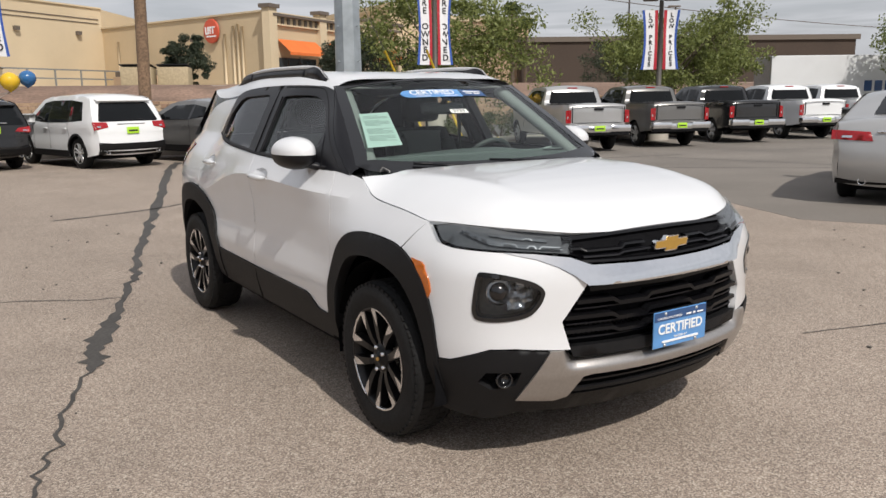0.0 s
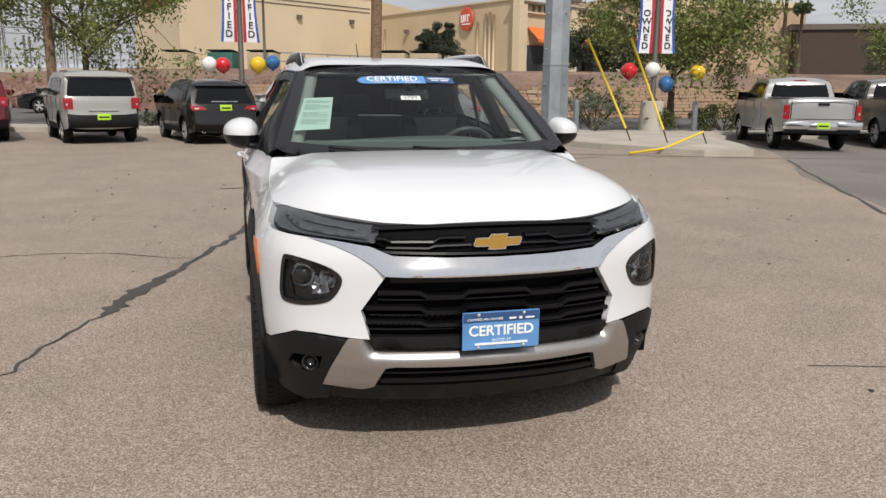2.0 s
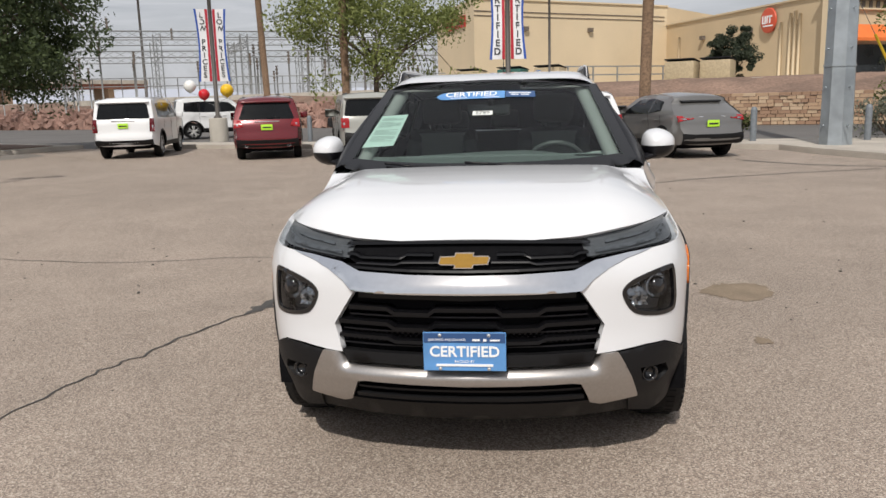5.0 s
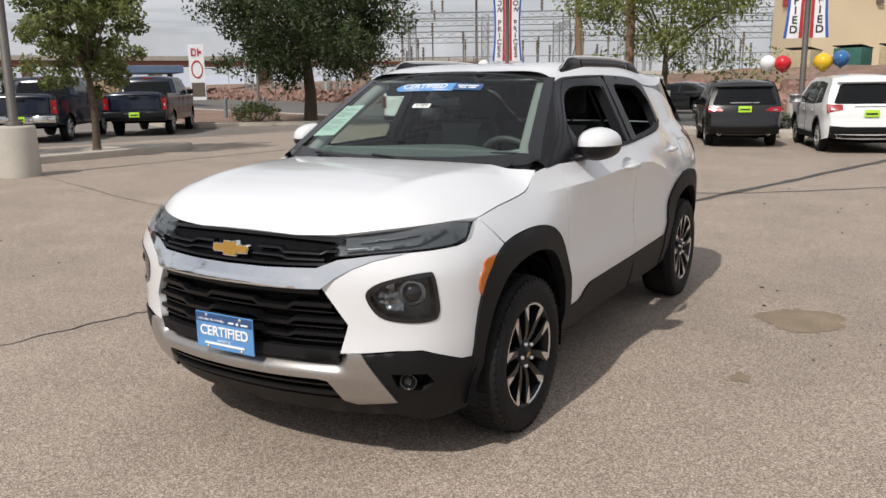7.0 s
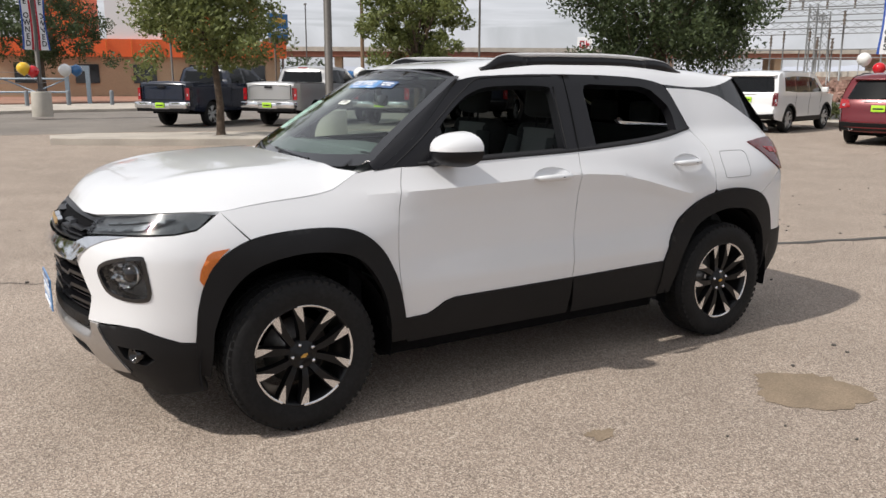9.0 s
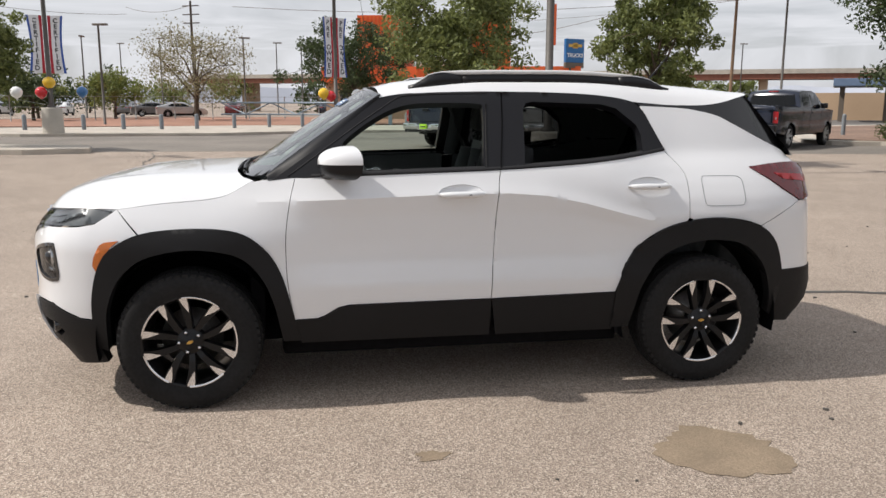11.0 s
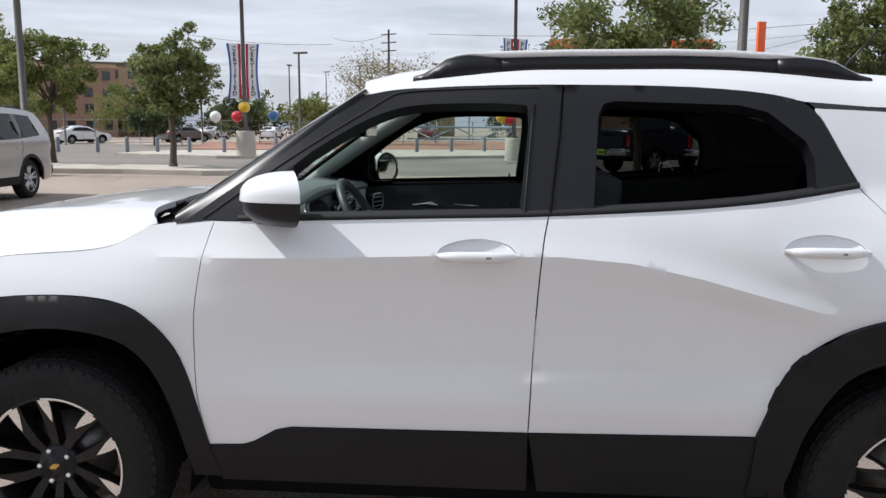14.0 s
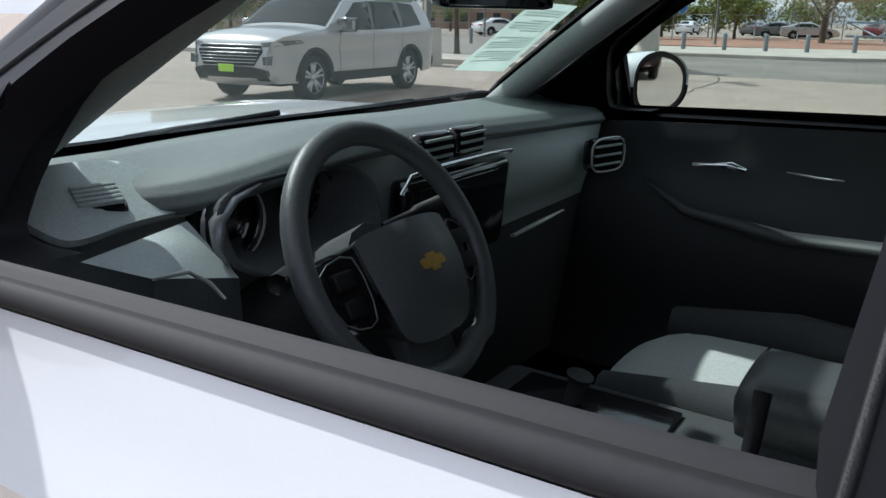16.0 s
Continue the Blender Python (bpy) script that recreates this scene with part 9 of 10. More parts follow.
# red rock facing on the west half of the slope
rocks = bmesh.new()
for i in range(1500):
    f = rng.uniform(0.15, 2.75)
    k = min(int(f), 4)
    a = Vector(edge[k]).lerp(Vector(edge[k + 1]), f - k)
    b = Vector(back[k]).lerp(Vector(back[k + 1]), f - k)
    h = rng.random()
    p = a.lerp(b, -0.03 + 0.22 * h)
    s = rng.uniform(0.14, 0.36)
    m = Matrix.Translation((p.x, p.y, 0.1 + 1.25 * h)) @ Euler(rng.uniform(0, 3, 3)).to_matrix().to_4x4()
    box(rocks, -s, s, -s * 0.8, s * 0.8, -s * 0.6, s * 0.6, 0, m)
tagged(part("rock_facing", rocks, M_rock, smooth=False), "reddish broken rock facing along the street", "rocks", kind="stuff")
# sandstone block wall on the east half: blocks laid in courses
wall = thing("block_wall", "buff sandstone block retaining wall along the street", "wall", kind="structure")
cube = bpy.data.meshes.new("block")
bm = bmesh.new()
box(bm, -0.5, 0.5, -0.5, 0.5, -0.5, 0.5, 0.04)
bm.to_mesh(cube); bm.free()
blocks = []
for mm in M_sand:
    c = cube.copy(); c.materials.append(mm); blocks.append(c)
joined = bmesh.new()
count = 0
path = [Vector(p) for p in ((-2.0, 37.4), (4, 34.4), (14, 29.6), (40, 28.4), (70, 27.3))]
for a, b in zip(path, path[1:]):
    ln = (b - a).length
    for c in range(9):
        s = -0.2 * (c % 2)
        while s < ln:
            w = rng.uniform(0.22, 0.55)
            q = along(a, b, s + w / 2, 0.12 + rng.uniform(-0.04, 0.05))
            ang = math.atan2(b.y - a.y, b.x - a.x)
            if 6.0 < q.x < 14.5 and count < 290:
                o = new("block", blocks[int(rng.integers(0, 3))])
                o.parent = wall
                o.matrix_basis = Matrix.Translation((q.x, q.y, 0.09 + c * 0.152)) @ Matrix.Rotation(ang, 4, "Z") @ Matrix.Diagonal((w - 0.02, 0.4, 0.135, 1))
                count += 1
            else:
                box(joined, -w / 2 + 0.01, w / 2 - 0.01, -0.2, 0.2, -0.066, 0.066, 0, Matrix.Translation((q.x, q.y, 0.09 + c * 0.152)) @ Matrix.Rotation(ang, 4, "Z"))
            s += w
o = part("block_course", joined, M_sand[1], wall, smooth=False)
o["kind"] = "stuff"

# ---- the big beige shop block
shop = thing("shop_building", "large beige stucco shop building with orange awnings", "building")
A, B, C = (18.4, 49.3), (11.4, 69.3), (-4.6, 57.4)
ZP = 2.1
bm = bmesh.new(); prism(bm, [A, (24, 80), (14, 80), B], ZP, 7.25); part("wall", bm, M_beige, shop, smooth=False)
bm = bmesh.new(); prism(bm, [B, (24, 90), (-6, 90), (-8.6, 67), C], ZP, 8.85); part("wall", bm, M_beige2, shop, smooth=False)
bm = bmesh.new(); prism(bm, [A, (34.5, 59.5), (34, 80), (20, 80)], ZP, 7.0); part("wall", bm, M_beige, shop, smooth=False)
F0, F1 = A, (34.5, 59.5)
for z0, z1, d in ((6.95, 7.12, 0.35), (6.35, 6.45, 0.22), (7.12, 7.2, 0.25)):
    bm = bmesh.new(); bar_on(bm, F0, F1, 0, 18.9, z0, z1, 0.0, d); part("cornice", bm, M_trim if d > 0.3 else M_beige2, shop, smooth=False)
for k in range(26):
    bm = bmesh.new(); bar_on(bm, F0, F1, 0.6 + k * 0.70, 0.9 + k * 0.70, 6.47, 6.92, 0.0, 0.06); part("panel", bm, M_trim, shop, smooth=False)
for s in (0.0, 6.2, 12.4, 18.4):
    bm = bmesh.new(); bar_on(bm, F0, F1, s - 0.45, s + 0.45, ZP, 7.45, -0.3, 0.3); part("pilaster", bm, M_beige2, shop, smooth=False)
    bm = bmesh.new(); bar_on(bm, F0, F1, s - 0.6, s + 0.6, 7.45, 7.7, -0.45, 0.45); part("pilaster_cap", bm, M_trim, shop, smooth=False)
for s0, s1 in ((0.7, 5.4), (6.8, 11.6), (13.0, 17.8)):
    bm = bmesh.new()
    q = [along(F0, F1, s0, 0.05), along(F0, F1, s1, 0.05), along(F0, F1, s1, 1.1), along(F0, F1, s0, 1.1)]
    v = [bm.verts.new((*q[0], 5.45)), bm.verts.new((*q[1], 5.45)), bm.verts.new((*q[2], 4.55)), bm.verts.new((*q[3], 4.55))]
    bm.faces.new(v)
    v2 = [bm.verts.new((*q[2], 4.35)), bm.verts.new((*q[3], 4.35))]
    bm.faces.new((v[3], v[2], v2[0], v2[1]))
    part("awning", bm, M_orange, shop, "orange sloped awning", smooth=False)
    bm = bmesh.new(); bar_on(bm, F0, F1, s0, s1, ZP, 4.2, 0.0, 0.05); part("shop_window", bm, M_window_far, shop, smooth=False)
# long wall: coping, wall lamps, pipes, service yard
for a, b, z in ((C, B, 8.85), (B, A, 7.25)):
    ln = (Vector(b) - Vector(a)).length
    bm = bmesh.new(); bar_on(bm, a, b, -0.1, ln, z, z + 0.12, -0.25, 0.12); part("coping", bm, M_beige2, shop, smooth=False)
bm = bmesh.new(); bar_on(bm, C, B, 0, 19.6, 7.95, 8.02, 0.0, 0.05); part("reveal", bm, M_trim, shop, smooth=False)
bm = bmesh.new(); bar_on(bm, C, B, 0, 19.6, 7.62, 7.68, 0.0, 0.05); part("reveal", bm, M_trim, shop, smooth=False)
for a, b, ss, z in ((C, B, (4.5, 11.0, 17.0), 6.6), (B, A, (6.0, 12.5), 5.6)):
    for s in ss:
        bm = bmesh.new(); bar_on(bm, a, b, s, s + 0.4, z, z + 0.3, 0.0, 0.3); part("wall_lamp", bm, M_trim, shop, smooth=False)
for s, z in ((2.4, 6.1), (16.3, 6.0), (17.3, 6.5), (17.8, 6.6), (18.3, 6.4)):
    bm = bmesh.new(); q = along(B, A, s, 0.1); tube(bm, [(*q, ZP), (*q, z)], 0.09, 6); part("down_pipe", bm, M_beige2, shop)
for s, w, m in ((9.2, 2.2, M_yellow), (12.2, 2.3, M_yellow), (1.2, 2.3, M_yellow)):
    bm = bmesh.new(); bar_on(bm, B, A, s - 4, s - 4 + w, ZP, ZP + 1.1, 1.2, 2.4); part("skip", bm, M_tanb, shop, smooth=False)
    bm = bmesh.new(); bar_on(bm, B, A, s - 4, s - 4 + w, ZP + 1.1, ZP + 1.5, 1.2, 2.2); part("skip_lid", bm, M_trim, shop, smooth=False)
bm = bmesh.new(); bar_on(bm, C, B, 4, 19, ZP + 1.55, ZP + 1.65, 3.0, 3.08); bar_on(bm, C, B, 4, 19, ZP + 0.9, ZP + 1.0, 3.0, 3.08)
for k in range(7):
    bar_on(bm, C, B, 4 + k * 2.5, 4.1 + k * 2.5, ZP, ZP + 1.65, 3.0, 3.1)
part("yard_rail", bm, M_fence, shop, smooth=False)
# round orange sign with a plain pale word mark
sd = (Vector(A) - Vector(B)).normalized()
sc = along(B, A, 15.0, 0.12)
m = Matrix.Translation((sc.x, sc.y, 6.25)) @ Matrix.Rotation(math.atan2(sd.y, sd.x), 4, "Z")
bm = bmesh.new(); lathe(bm, [(0.0, 0.86), (-0.12, 0.86), (-0.14, 0.80), (-0.14, 0.001)], 32, "y", m)
sign = part("round_sign", bm, mat("sign_orange", (0.55, 0.085, 0.04), 0.5, var=0.05, scale=8), shop, "round orange-red shop sign")
bm = bmesh.new()
for x0, x1, z0, z1 in ((-0.62, -0.5, -0.12, 0.32), (-0.34, -0.2, -0.12, 0.32), (-0.62, -0.2, -0.22, -0.1), (-0.1, 0.0, -0.2, 0.32), (0.06, 0.5, 0.2, 0.32), (0.2, 0.32, -0.2, 0.3), (-0.5, 0.6, -0.42, -0.32)):
    box(bm, x0, x1, -0.17, -0.14, z0, z1, 0, m)
part("sign_mark", bm, M_print_white, sign, smooth=False)
bm = bmesh.new()
for k in range(7):
    bar_on(bm, (-8.6, 67), C, 3.0 + k * 0.8, 3.55 + k * 0.8, 7.0, 7.9, 0.0, 0.15)
part("red_letter_bars", bm, mat("sign_red", (0.35, 0.03, 0.02), 0.5, var=0.05, scale=5), shop, smooth=False)

# ---- other far buildings
def block(name, label, loop, z0, z1, material, windows=None, cornice=None, face=None, wmat=None):
    t = thing(name, label, "building", "far buildings")
    bm = bmesh.new(); prism(bm, loop, z0, z1); part("wall", bm, material, t, smooth=False)
    if cornice:
        cx, cy = sum(p[0] for p in loop) / len(loop), sum(p[1] for p in loop) / len(loop)
        bm = bmesh.new(); prism(bm, [(cx + (x - cx) * 1.02, cy + (y - cy) * 1.02) for x, y in loop], z1, z1 + 0.5); part("cornice", bm, cornice, t, smooth=False)
    if windows:
        i, n, rows_, w, h, za, dz = windows
        a, b = loop[i], loop[(i + 1) % len(loop)]
        ln = (Vector(b) - Vector(a)).length
        for r in range(rows_):
            for k in range(n):
                s = ln * (k + 0.5) / n
                bm = bmesh.new()
                prism(bm, [tuple(along(a, b, s - w / 2, 0.0)), tuple(along(a, b, s + w / 2, 0.0)), tuple(along(a, b, s + w / 2, 0.12)), tuple(along(a, b, s - w / 2, 0.12))], za + r * dz, za + r * dz + h)
                part("window", bm, wmat or M_window_far, t, smooth=False)
    return t


b = block("brown_shop", "dark brown stucco shop building", [(50, 62), (80, 44), (92, 64), (62, 82)], 0.5, 6.7, M_brownb, cornice=M_trim)
lettering("sign_word", "EXPERIENCE", 1.35, Matrix.Translation((61.2, 54.9, 4.3)) @ Matrix.Rotation(radians(-31), 4, "Z") @ Matrix.Rotation(radians(90), 4, "X"), M_print_white, b, 0.08)
block("tan_shop", "tan shop building with cornice", [(40, 66), (52, 63), (60, 84), (46, 88)], 1.5, 8.8, M_tanb, cornice=M_beige2)
block("tan_shop", "tan shop building with cornice", [(36, 64), (42, 66), (44, 78), (36, 80)], 1.5, 9.6, M_beige, cornice=M_beige2)
t = thing("box_trailer", "white box trailer with plain shapes on its side", "trailer", at=pose(37, 24, 0, 0, 0, -34))
bm = bmesh.new(); box(bm, 0, 9.5, -1.25, 1.25, 1.05, 3.35, 0.03); part("box", bm, M_paint["white"], t, smooth=False)
bm = bmesh.new(); box(bm, -0.02, 0.0, -1.2, 1.2, 1.1, 3.3); part("door", bm, M_fence, t, smooth=False)
for k in range(5):
    bm = bmesh.new(); box(bm, 5.0 + k * 0.55, 5.4 + k * 0.55, -1.27, -1.25, 1.45, 2.0); part("sign_bar", bm, M_navylabel, t, smooth=False)
bm = bmesh.new(); lathe(bm, [(0, 0.5), (-0.01, 0.001)], 16, "y", Matrix.Translation((7.8, -1.26, 2.1))); part("sign_mark", bm, M_orange2, t)
for x in (0.9, 2.1, 8.6):
    for s in (-1.05, 1.05):
        wheel_parts(t, s * 0 + x, s, 0.5, 1, M_silver, 0.12).matrix_basis = Matrix.Translation((x, s, 0.5)) @ Matrix.Rotation(radians(90 if s > 0 else -90), 4, "Z")

# orange-roofed store in the west
t = block("orange_store", "single-storey tan store with orange panels", [(-69, 0.6), (-64, 22), (-84, 28), (-89, 5)], 0, 3.6, M_tanb, windows=(0, 5, 1, 1.8, 1.5, 1.1, 3))
for lp, z0, z1, m in (([(-68.5, 0.2), (-63.4, 22.4), (-66, 23), (-71, 0.6)], 3.2, 4.6, M_orange2), ([(-68.2, 3.5), (-67.4, 7.0), (-73, 9), (-74, 5)], 4.4, 9.0, M_orange2), ([(-66.9, 8.6), (-66.0, 12.8), (-72, 14), (-73, 10)], 4.4, 8.0, M_print_white), ([(-65.8, 13.0), (-65.0, 16.5), (-71, 18), (-72, 14)], 4.4, 8.6, M_orange2)):
    bm = bmesh.new(); prism(bm, lp, z0, z1); part("parapet", bm, m, t, smooth=False)
for k in range(12):
    p = Vector((-68.52, 0.1)).lerp(Vector((-63.38, 22.4)), (k + 0.5) / 12)
    bm = bmesh.new(); box(bm, p.x + 0.02, p.x + 0.12, p.y - 0.05, p.y + 0.05, 3.2, 4.6); part("roof_rib", bm, M_orange, t, smooth=False)
for k in range(10):
    f = k / 10
    for (a, b2, z0, z1) in (((-68.2, 3.5), (-67.4, 7.0), 4.6, 9.0), ((-65.8, 13.0), (-65.0, 16.5), 4.6, 8.6)):
        p = Vector(a).lerp(Vector(b2), f)
        bm = bmesh.new(); box(bm, p.x, p.x + 0.12, p.y - 0.06, p.y + 0.06, z0, z1); part("panel_rib", bm, M_orange, t, smooth=False)
block("hotel", "four-storey tan and brick hotel", [(-108, -64), (-118, -44), (-136, -52), (-126, -72)], 0, 10.2, M_tanb, windows=(0, 9, 4, 1.1, 1.2, 1.2, 2.4), cornice=M_trim)
t = block("hotel", "red-brick hotel with tan bays", [(-98, -62), (-106, -48), (-112, -52), (-104, -66)], 0, 9.2, M_brickb, windows=(0, 7, 4, 1.0, 1.2, 1.0, 2.2), cornice=M_tanb)

t = block("hotel", "ochre four-storey hotel with stepped towers", [(-60, -66), (-82, -58), (-88, -72), (-66, -82)], 0, 9.2, M_ochre, windows=(0, 11, 4, 0.8, 1.3, 1.2, 2.1), cornice=M_trim)
for s in (3, 12, 20.5):
    q = along((-60, -66), (-82, -58), s, 0.8)
    bm = bmesh.new(); box(bm, q.x - 1.4, q.x + 1.4, q.y - 1.2, q.y + 1.2, 0, 11.2); part("tower", bm, M_tanb, t, smooth=False)
    bm = bmesh.new(); box(bm, q.x - 1.9, q.x + 1.9, q.y - 1.7, q.y + 1.7, 11.2, 11.9, 0.1); part("tower_cap", bm, M_trim, t, smooth=False)
    for k in range(4):
        bm = bmesh.new(); box(bm, q.x - 0.5, q.x + 0.5, q.y + 1.18, q.y + 1.28, 1.4 + k * 2.2, 2.7 + k * 2.2); part("window", bm, M_window_far, t, smooth=False)
# fuel station sign, canopy
t = thing("fuel_sign", "tall white fuel station sign with red marks", "sign", at=pose(-47.6, 42, 0, 0, 0, 48) @ Matrix.Diagonal((0.62, 1, 0.98, 1)))
bm = bmesh.new(); box(bm, -0.95, 0.95, -0.15, 0.15, 0.6, 5.0, 0.03); part("panel", bm, M_print_white, t, smooth=False)
bm = bmesh.new()
for x0, x1, z0, z1 in ((-0.62, -0.45, 4.1, 4.7), (-0.45, -0.1, 4.1, 4.22), (-0.45, -0.1, 4.58, 4.7), (-0.15, -0.02, 4.2, 4.6), (0.15, 0.3, 4.1, 4.7), (0.3, 0.62, 4.3, 4.5)):
    box(bm, x0, x1, -0.18, -0.15, z0, z1)
part("sign_mark", bm, M_banner_r, t, smooth=False)
bm = bmesh.new(); lathe(bm, [(0, 0.72), (-0.03, 0.70), (-0.03, 0.6), (0, 0.58)], 24, "y", Matrix.Translation((0, -0.15, 3.05))); part("sign_ring", bm, M_banner_r, t)
bm = bmesh.new(); box(bm, -0.8, 0.8, -0.18, -0.15, 0.9, 2.0); part("price_panel", bm, M_trim, t, smooth=False)
t = thing("fuel_canopy", "blue-edged fuel station canopy on posts", "canopy", at=pose(-58, 40, 0, 0, 0, 55))
bm = bmesh.new(); box(bm, 2.3, 7, -4, 4, 2.8, 3.4, 0.05); part("roof", bm, mat("canopy_blue", (0.11, 0.16, 0.25), 0.6, var=0.1, scale=2), t, smooth=False)
for x in (3, 6.3):
    bm = bmesh.new(); box(bm, x - 0.2, x + 0.2, -0.2, 0.2, 0, 2.8); part("post", bm, M_trim, t, smooth=False)
bm = bmesh.new(); box(bm, -2, 8, 6, 10, 0, 2.4); part("kiosk", bm, M_tanb, t, smooth=False)
# motorway bridge
t = thing("bridge", "motorway bridge with rust-red girders", "bridge", at=pose(-98, 60, 0, 0, 0, 62))
bm = bmesh.new(); box(bm, -90, 70, -3, 3, 4.6, 5.3, 0); part("girder", bm, M_girder, t, smooth=False)
bm = bmesh.new(); box(bm, -90, 70, -3.2, 3.2, 5.3, 5.9, 0); part("parapet", bm, M_conc, t, smooth=False)
for x in range(-80, 70, 16):
    bm = bmesh.new(); box(bm, x - 0.5, x + 0.5, -2, 2, 0, 4.6); part("pier", bm, M_tanb, t, smooth=False)
# blue dealer sign, orange pylon
t = thing("blue_sign", "blue dealer sign with a gold mark", "sign", at=pose(-62.5, 25, 0, 0, 0, 108))
bm = bmesh.new(); box(bm, -1.0, 1.0, -0.15, 0.15, 4.9, 6.9, 0.05); part("panel", bm, mat("sign_blue", (0.02, 0.13, 0.33), 0.35, var=0.1, scale=2), t, smooth=False)
bm = bmesh.new(); box(bm, -1.0, 1.0, -0.14, 0.14, 4.45, 4.9, 0.02); part("name_panel", bm, M_trim, t, smooth=False)
bm = bmesh.new(); box(bm, -0.72, 0.72, -0.18, -0.15, 6.2, 6.45); box(bm, -0.25, 0.25, -0.18, -0.15, 6.1, 6.55); part("gold_mark", bm, M_gold, t, smooth=False)
lettering("sign_word", "TRUCKS", 0.46, Matrix.Translation((0, -0.16, 5.5)) @ Matrix.Rotation(radians(90), 4, "X"), M_print_white, t, 0.01, bold=0.01)
for x in (-0.4, 0.4):
    bm = bmesh.new(); box(bm, x - 0.07, x + 0.07, -0.07, 0.07, 0, 4.45); part("post", bm, M_trim, t, smooth=False)
t = thing("pylon_sign", "slim orange pylon sign", "sign", at=pose(-66, 24.2, 0, 0, 0, 105))
bm = bmesh.new(); box(bm, -0.35, 0.35, -0.15, 0.15, 6.6, 10.2, 0.04); part("panel", bm, M_orange2, t, smooth=False)
bm = bmesh.new(); tube(bm, [(0, 0, 0), (0, 0, 6.6)], 0.15, 8); part("post", bm, M_print_white, t)
# lattice gate and wire fence
t = thing("barrier_gate", "blue-grey tubular barrier gate", "gate", at=pose(-38, 1.0, 0.05, 0, 0, 72))
bm = bmesh.new()
for z in (0.55, 1.15):
    tube(bm, [(-4.5, 0, z), (3.6, 0, z)], 0.05, 6)
for k in range(6):
    tube(bm, [(-4.5 + k * 1.35, 0, 0.55 if k % 2 else 1.15), (-4.5 + (k + 1) * 1.35, 0, 1.15 if k % 2 else 0.55)], 0.035, 5)
part("gate_frame", bm, M_gate, t)
bm = bmesh.new()
for x in (3.6, 4.5):
    box(bm, x - 0.09, x + 0.09, -0.09, 0.09, 0, 1.7, 0.01)
box(bm, 3.5, 4.6, -0.06, 0.06, 1.5, 1.75, 0.01)
part("gate_post", bm, M_gate, t, smooth=False)
t = thing("wire_fence", "grey wire fence on posts along the far lot", "fence")
for (a, b) in (((-42, -27), (-52, -12)), ((-52, -12), (-56, 10)), ((-42, -27), (-30, -40))):
    ln = (Vector(b) - Vector(a)).length
    n = int(ln / 2.4)
    for k in range(n + 1):
        q = Vector(a).lerp(Vector(b), k / n)
        bm = bmesh.new(); tube(bm, [(q.x, q.y, 0), (q.x, q.y, 1.6)], 0.035, 5); part("post", bm, M_fence, t)
    for z in (0.2, 0.9, 1.58):
        bm = bmesh.new(); tube(bm, [(*a, z), (*b, z)], 0.014, 4); part("rail", bm, M_fence, t)

# ---- power substation: lattice columns and beams
def lattice(bm, a, b, w, n, r=0.035):
    a, b = Vector(a), Vector(b)
    d = (b - a).normalized()
    u = d.cross(Vector((0, 0, 1)) if abs(d.z) < 0.9 else Vector((1, 0, 0))).normalized()
    v = u.cross(d)
    cor = [(u * sx + v * sy) * w / 2 for sx, sy in ((1, 1), (1, -1), (-1, -1), (-1, 1))]
    for c in cor:
        tube(bm, [a + c, b + c], r, 4, caps=False)
    for k in range(n):
        p, q = a.lerp(b, k / n), a.lerp(b, (k + 1) / n)
        for i in range(4):
            c0, c1 = cor[i], cor[(i + 1) % 4]
            tube(bm, [p + c0, q + c1] if k % 2 else [p + c1, q + c0], r * 0.7, 3, caps=False)


sub = thing("substation", "grey steel lattice power substation on a raised yard", "substation", at=pose(-30, 60, 1.2, 0, 0, 28))
for x in range(-22, 30, 7):
    for y in (0, 9):
        bm = bmesh.new(); lattice(bm, (x, y, 0), (x, y, 6.2), 0.6, 8); part("column", bm, M_fence, sub)
for y in (0, 9):
    for z in (4.6, 6.2):
        bm = bmesh.new(); lattice(bm, (-22, y, z), (27, y, z), 0.5, 50, 0.03); part("beam", bm, M_fence, sub)
for x in range(-22, 30, 14):
    bm = bmesh.new(); lattice(bm, (x, 0, 5.4), (x, 9, 5.4), 0.45, 9, 0.03); part("beam", bm, M_fence, sub)
for k in range(44):
    x, y = rng.uniform(-21, 27), rng.uniform(-4, 10)
    h = rng.uniform(2.4, 5.0)
    bm = bmesh.new(); tube(bm, [(x, y, 0), (x, y, h)], 0.07, 5); part("support", bm, M_fence, sub)
    bm = bmesh.new()
    lathe(bm, [(h + 0.16 * j, 0.05 if j % 2 else 0.14) for j in range(7)], 8, "z", Matrix.Translation((x, y, 0)))
    part("insulator", bm, M_trim, sub)
for k in range(16):
    x, y = rng.uniform(-20, 26), rng.choice([0, 9])
    bm = bmesh.new()
    lathe(bm, [(6.5 + 0.14 * j, 0.05 if j % 2 else 0.13) for j in range(8)], 8, "z", Matrix.Translation((x, y, 0)))
    part("insulator", bm, M_trim, sub)
for x, h in ((-19, 10.5), (-16.5, 10), (12, 11)):
    bm = bmesh.new(); lattice(bm, (x, 4, 0), (x, 4, h * 0.55), 1.5, 6); lattice(bm, (x, 4, h * 0.55), (x, 4, h), 0.5, 8); part("mast", bm, M_fence, sub)
bm = bmesh.new()
for z in (1.9, 2.5):
    tube(bm, [(-24, -6, z), (29, -6, z)], 0.04, 5)
for k in range(27):
    tube(bm, [(-24 + k * 2, -6, 0), (-24 + k * 2, -6, 2.5)], 0.035, 5)
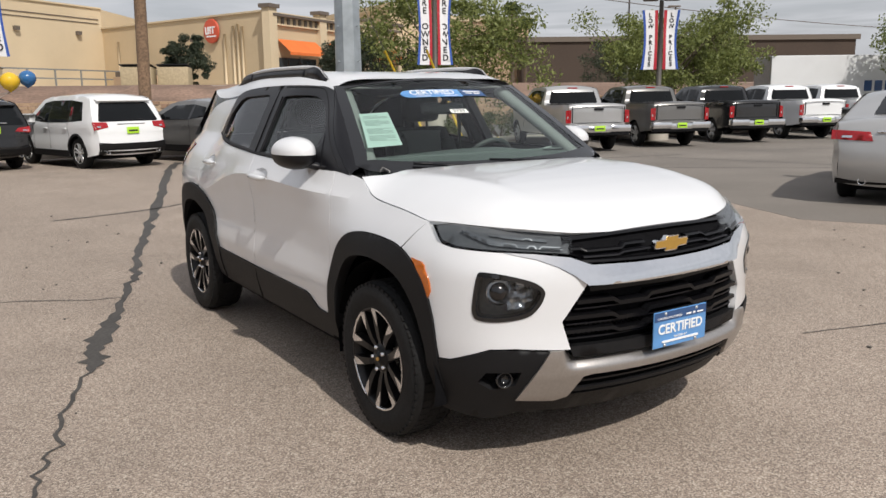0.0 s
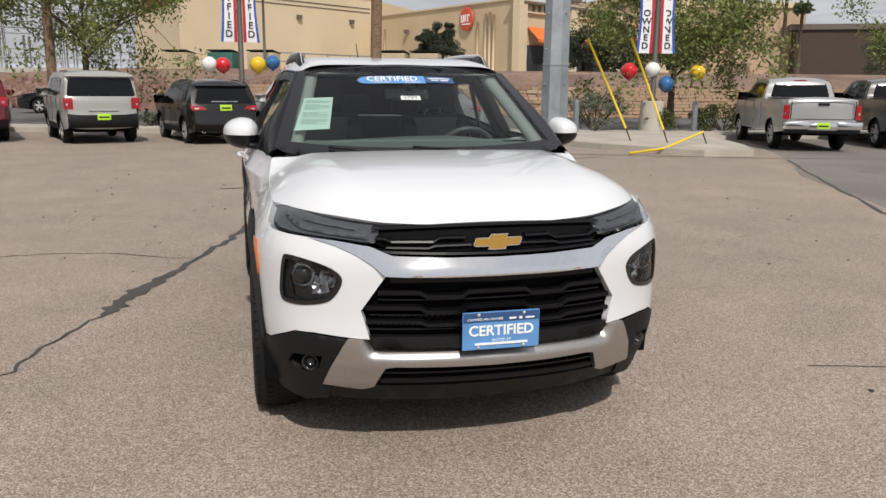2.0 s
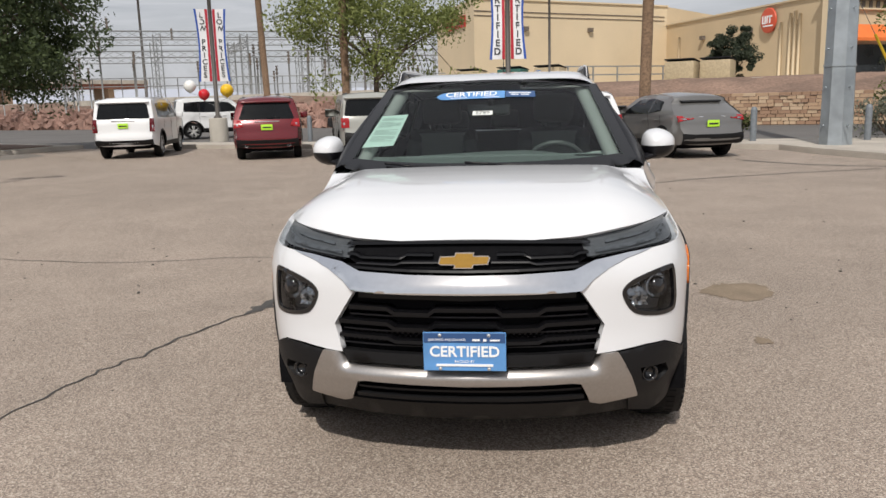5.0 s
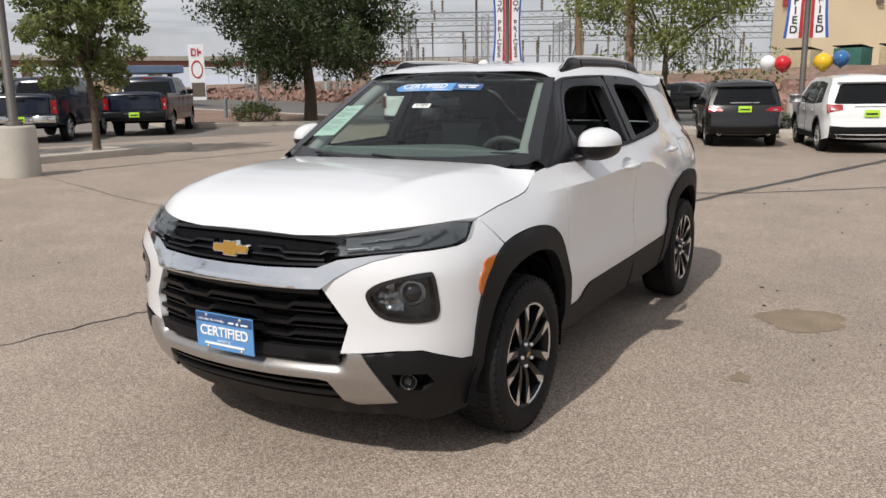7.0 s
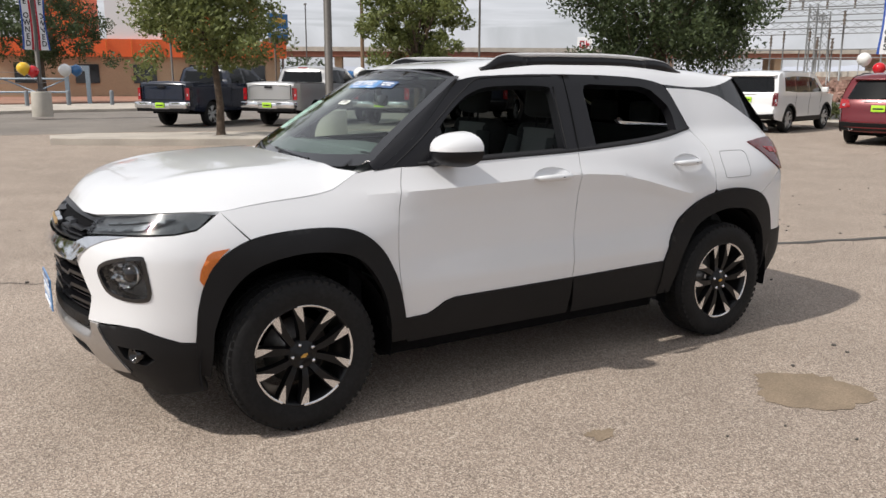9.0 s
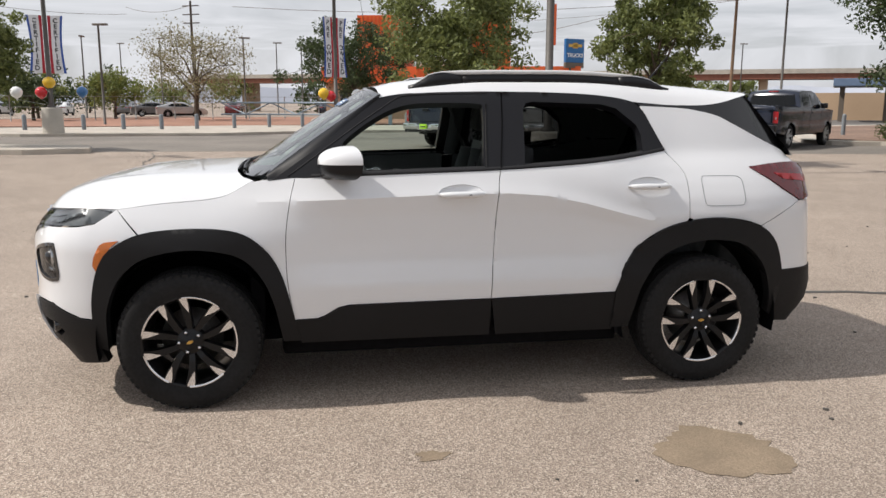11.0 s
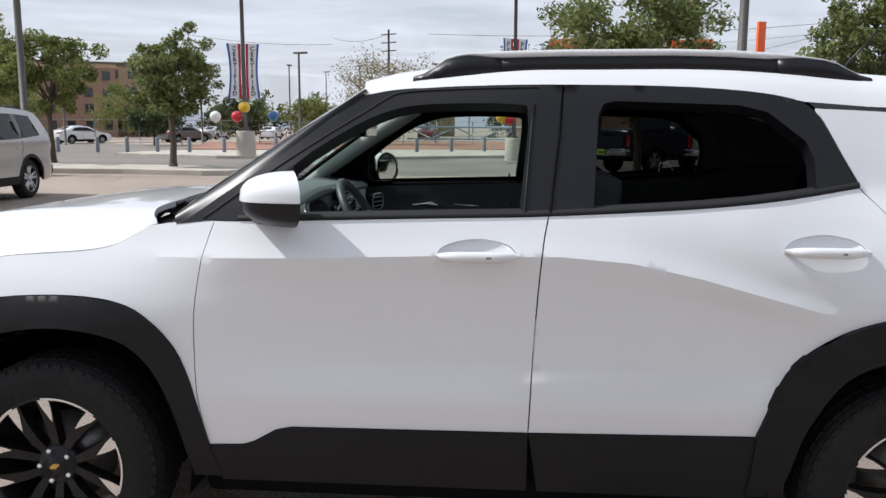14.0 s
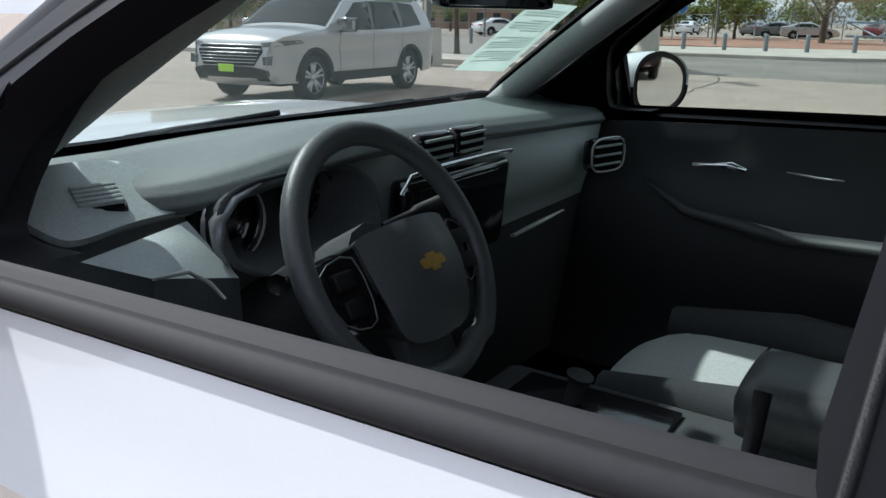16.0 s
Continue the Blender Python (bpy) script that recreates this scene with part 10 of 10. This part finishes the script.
part("yard_fence", bm, M_fence, sub)
slab("yard_wall", [(-60, 76), (-34, 58), (-8, 48), (-8, 49), (-34, 60), (-60, 78)], 0.0, 2.25, M_conc2, "pale wall along the substation yard", "wall", 0)
# palms behind the shops
for x, y, h in ((46, 58, 9.5), (50, 61, 8.6), (37, 52, 8.4)):
    t = thing("palm", "tall fan palm on the skyline", "palm", "palms", at=pose(x, y, 0))
    bm = bmesh.new(); tube(bm, [(0, 0, 0), (0, 0, h)], [0.22, 0.14], 8); part("trunk", bm, M_bark, t)
    me = leaf_cloud([(0, 0, h), (0.35, 0, h - 0.1), (-0.35, 0, h - 0.1), (0, 0.35, h + 0.1)], [0.7, 0.6, 0.6, 0.6], 260, 0.30, rng)
    me.materials.append(M_leaf_dark)
    c = new("crown", me); c.parent = t
# mountains on the horizon; their pale blue colour holds the distance haze
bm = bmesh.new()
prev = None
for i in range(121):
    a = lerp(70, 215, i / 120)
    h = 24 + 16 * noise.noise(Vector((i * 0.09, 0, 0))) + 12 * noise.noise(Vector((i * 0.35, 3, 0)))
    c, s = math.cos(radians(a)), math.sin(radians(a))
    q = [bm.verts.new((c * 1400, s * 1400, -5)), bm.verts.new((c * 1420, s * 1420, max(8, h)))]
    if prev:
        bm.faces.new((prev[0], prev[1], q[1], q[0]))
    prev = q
tagged(part("mountains", bm, M_mount), "far mountains on the horizon, coloured pale blue for haze", "mountains", kind="structure")

# waste skips behind the shop
M_skip_green = mat("green_skip_paint", (0.03, 0.11, 0.09), 0.6, var=0.15, scale=10)
M_skip_buff = mat("buff_skip_paint", (0.42, 0.34, 0.22), 0.6, var=0.15, scale=10)
for x, y, a, col, lab in ((-1.5, 50.5, 150, "green", "dark green waste skip with a black lid"), (1.0, 49.6, 152, "buff", "buff waste skip with a black lid"), (-4.4, 52.0, 150, "buff", "buff waste skip with a black lid"), (9.0, 46.8, 150, "buff", "buff waste skip with a black lid"), (11.0, 46.2, 150, "buff", "buff waste skip with a black lid")):
    sk = thing("waste_skip", lab, "waste container", "waste skips", at=pose(x, y, 2.2, 0, 0, a))
    paint_ = M_skip_green if col == "green" else M_skip_buff
    bm = bmesh.new(); box(bm, -0.9, 0.9, -0.55, 0.55, 0.08, 1.15, 0.02); part("bin", bm, paint_, sk)
    bm = bmesh.new(); box(bm, -0.93, 0.93, -0.6, 0.6, 0.0, 0.06, 0.01, Matrix.Translation((0, 0, 1.17)) @ Matrix.Rotation(radians(9), 4, "X")); part("lid", bm, M_black, sk)
    for sx in (-0.5, 0.5):
        bm = bmesh.new(); box(bm, sx - 0.05, sx + 0.05, -0.58, -0.55, 0.1, 1.1, 0.005); part("rib", bm, paint_, sk)
    bm = bmesh.new(); box(bm, -0.25, 0.25, -0.565, -0.55, 0.55, 0.8, 0.002); part("label_plate", bm, M_amber if col == "buff" else M_print_white, sk)

# ---------------------------------------------------------------- the west side
# Its plan was drawn on its own: turn it about the drive, and draw the nearer part out to full size.
PIVOT = Vector((4.75, -0.4, 0))


def middle(ob):
    pts = [o.matrix_world @ Vector(c) for o in [ob] + list(ob.children_recursive) if o.type == "MESH" for c in o.bound_box]
    return sum(pts, Vector()) / len(pts) if pts else None


bpy.context.view_layer.update()
for ob in [o for o in scene.objects if o.parent is None and o.type in {"MESH", "EMPTY"}]:
    c = middle(ob)
    kind = ob.name.split(".")[0]
    if c is None or c.x > -8 or kind in {"parked_suv", "mountains", "bridge", "west_drive", "ground"}:
        continue
    reach = Vector((c.x + 0.05 - PIVOT.x, c.y - PIVOT.y)).length
    bearing = math.degrees(math.atan2(c.y - PIVOT.y, PIVOT.x - c.x))
    limit = {"bollard": 10.0, "barrier_gate": 8.0, "median": 8.0, "paver_field": 8.0, "street_lamp": 4.0, "blue_sign": 30.0, "pylon_sign": 30.0}.get(kind, -1.5)
    if bearing > limit:
        continue
    k = 1.22 if reach < 56 or kind == "paver_field" else 1.0
    kz = 0.85 if kind == "bollard" else 1.0 if kind in {"median", "paver_field", "kerb_island", "driveway"} else k
    turn = Matrix.Translation(PIVOT) @ Matrix.Rotation(radians(2.7), 4, "Z") @ Matrix.Diagonal((k, k, kz, 1)) @ Matrix.Translation(-PIVOT)
    ob.matrix_world = turn @ ob.matrix_world
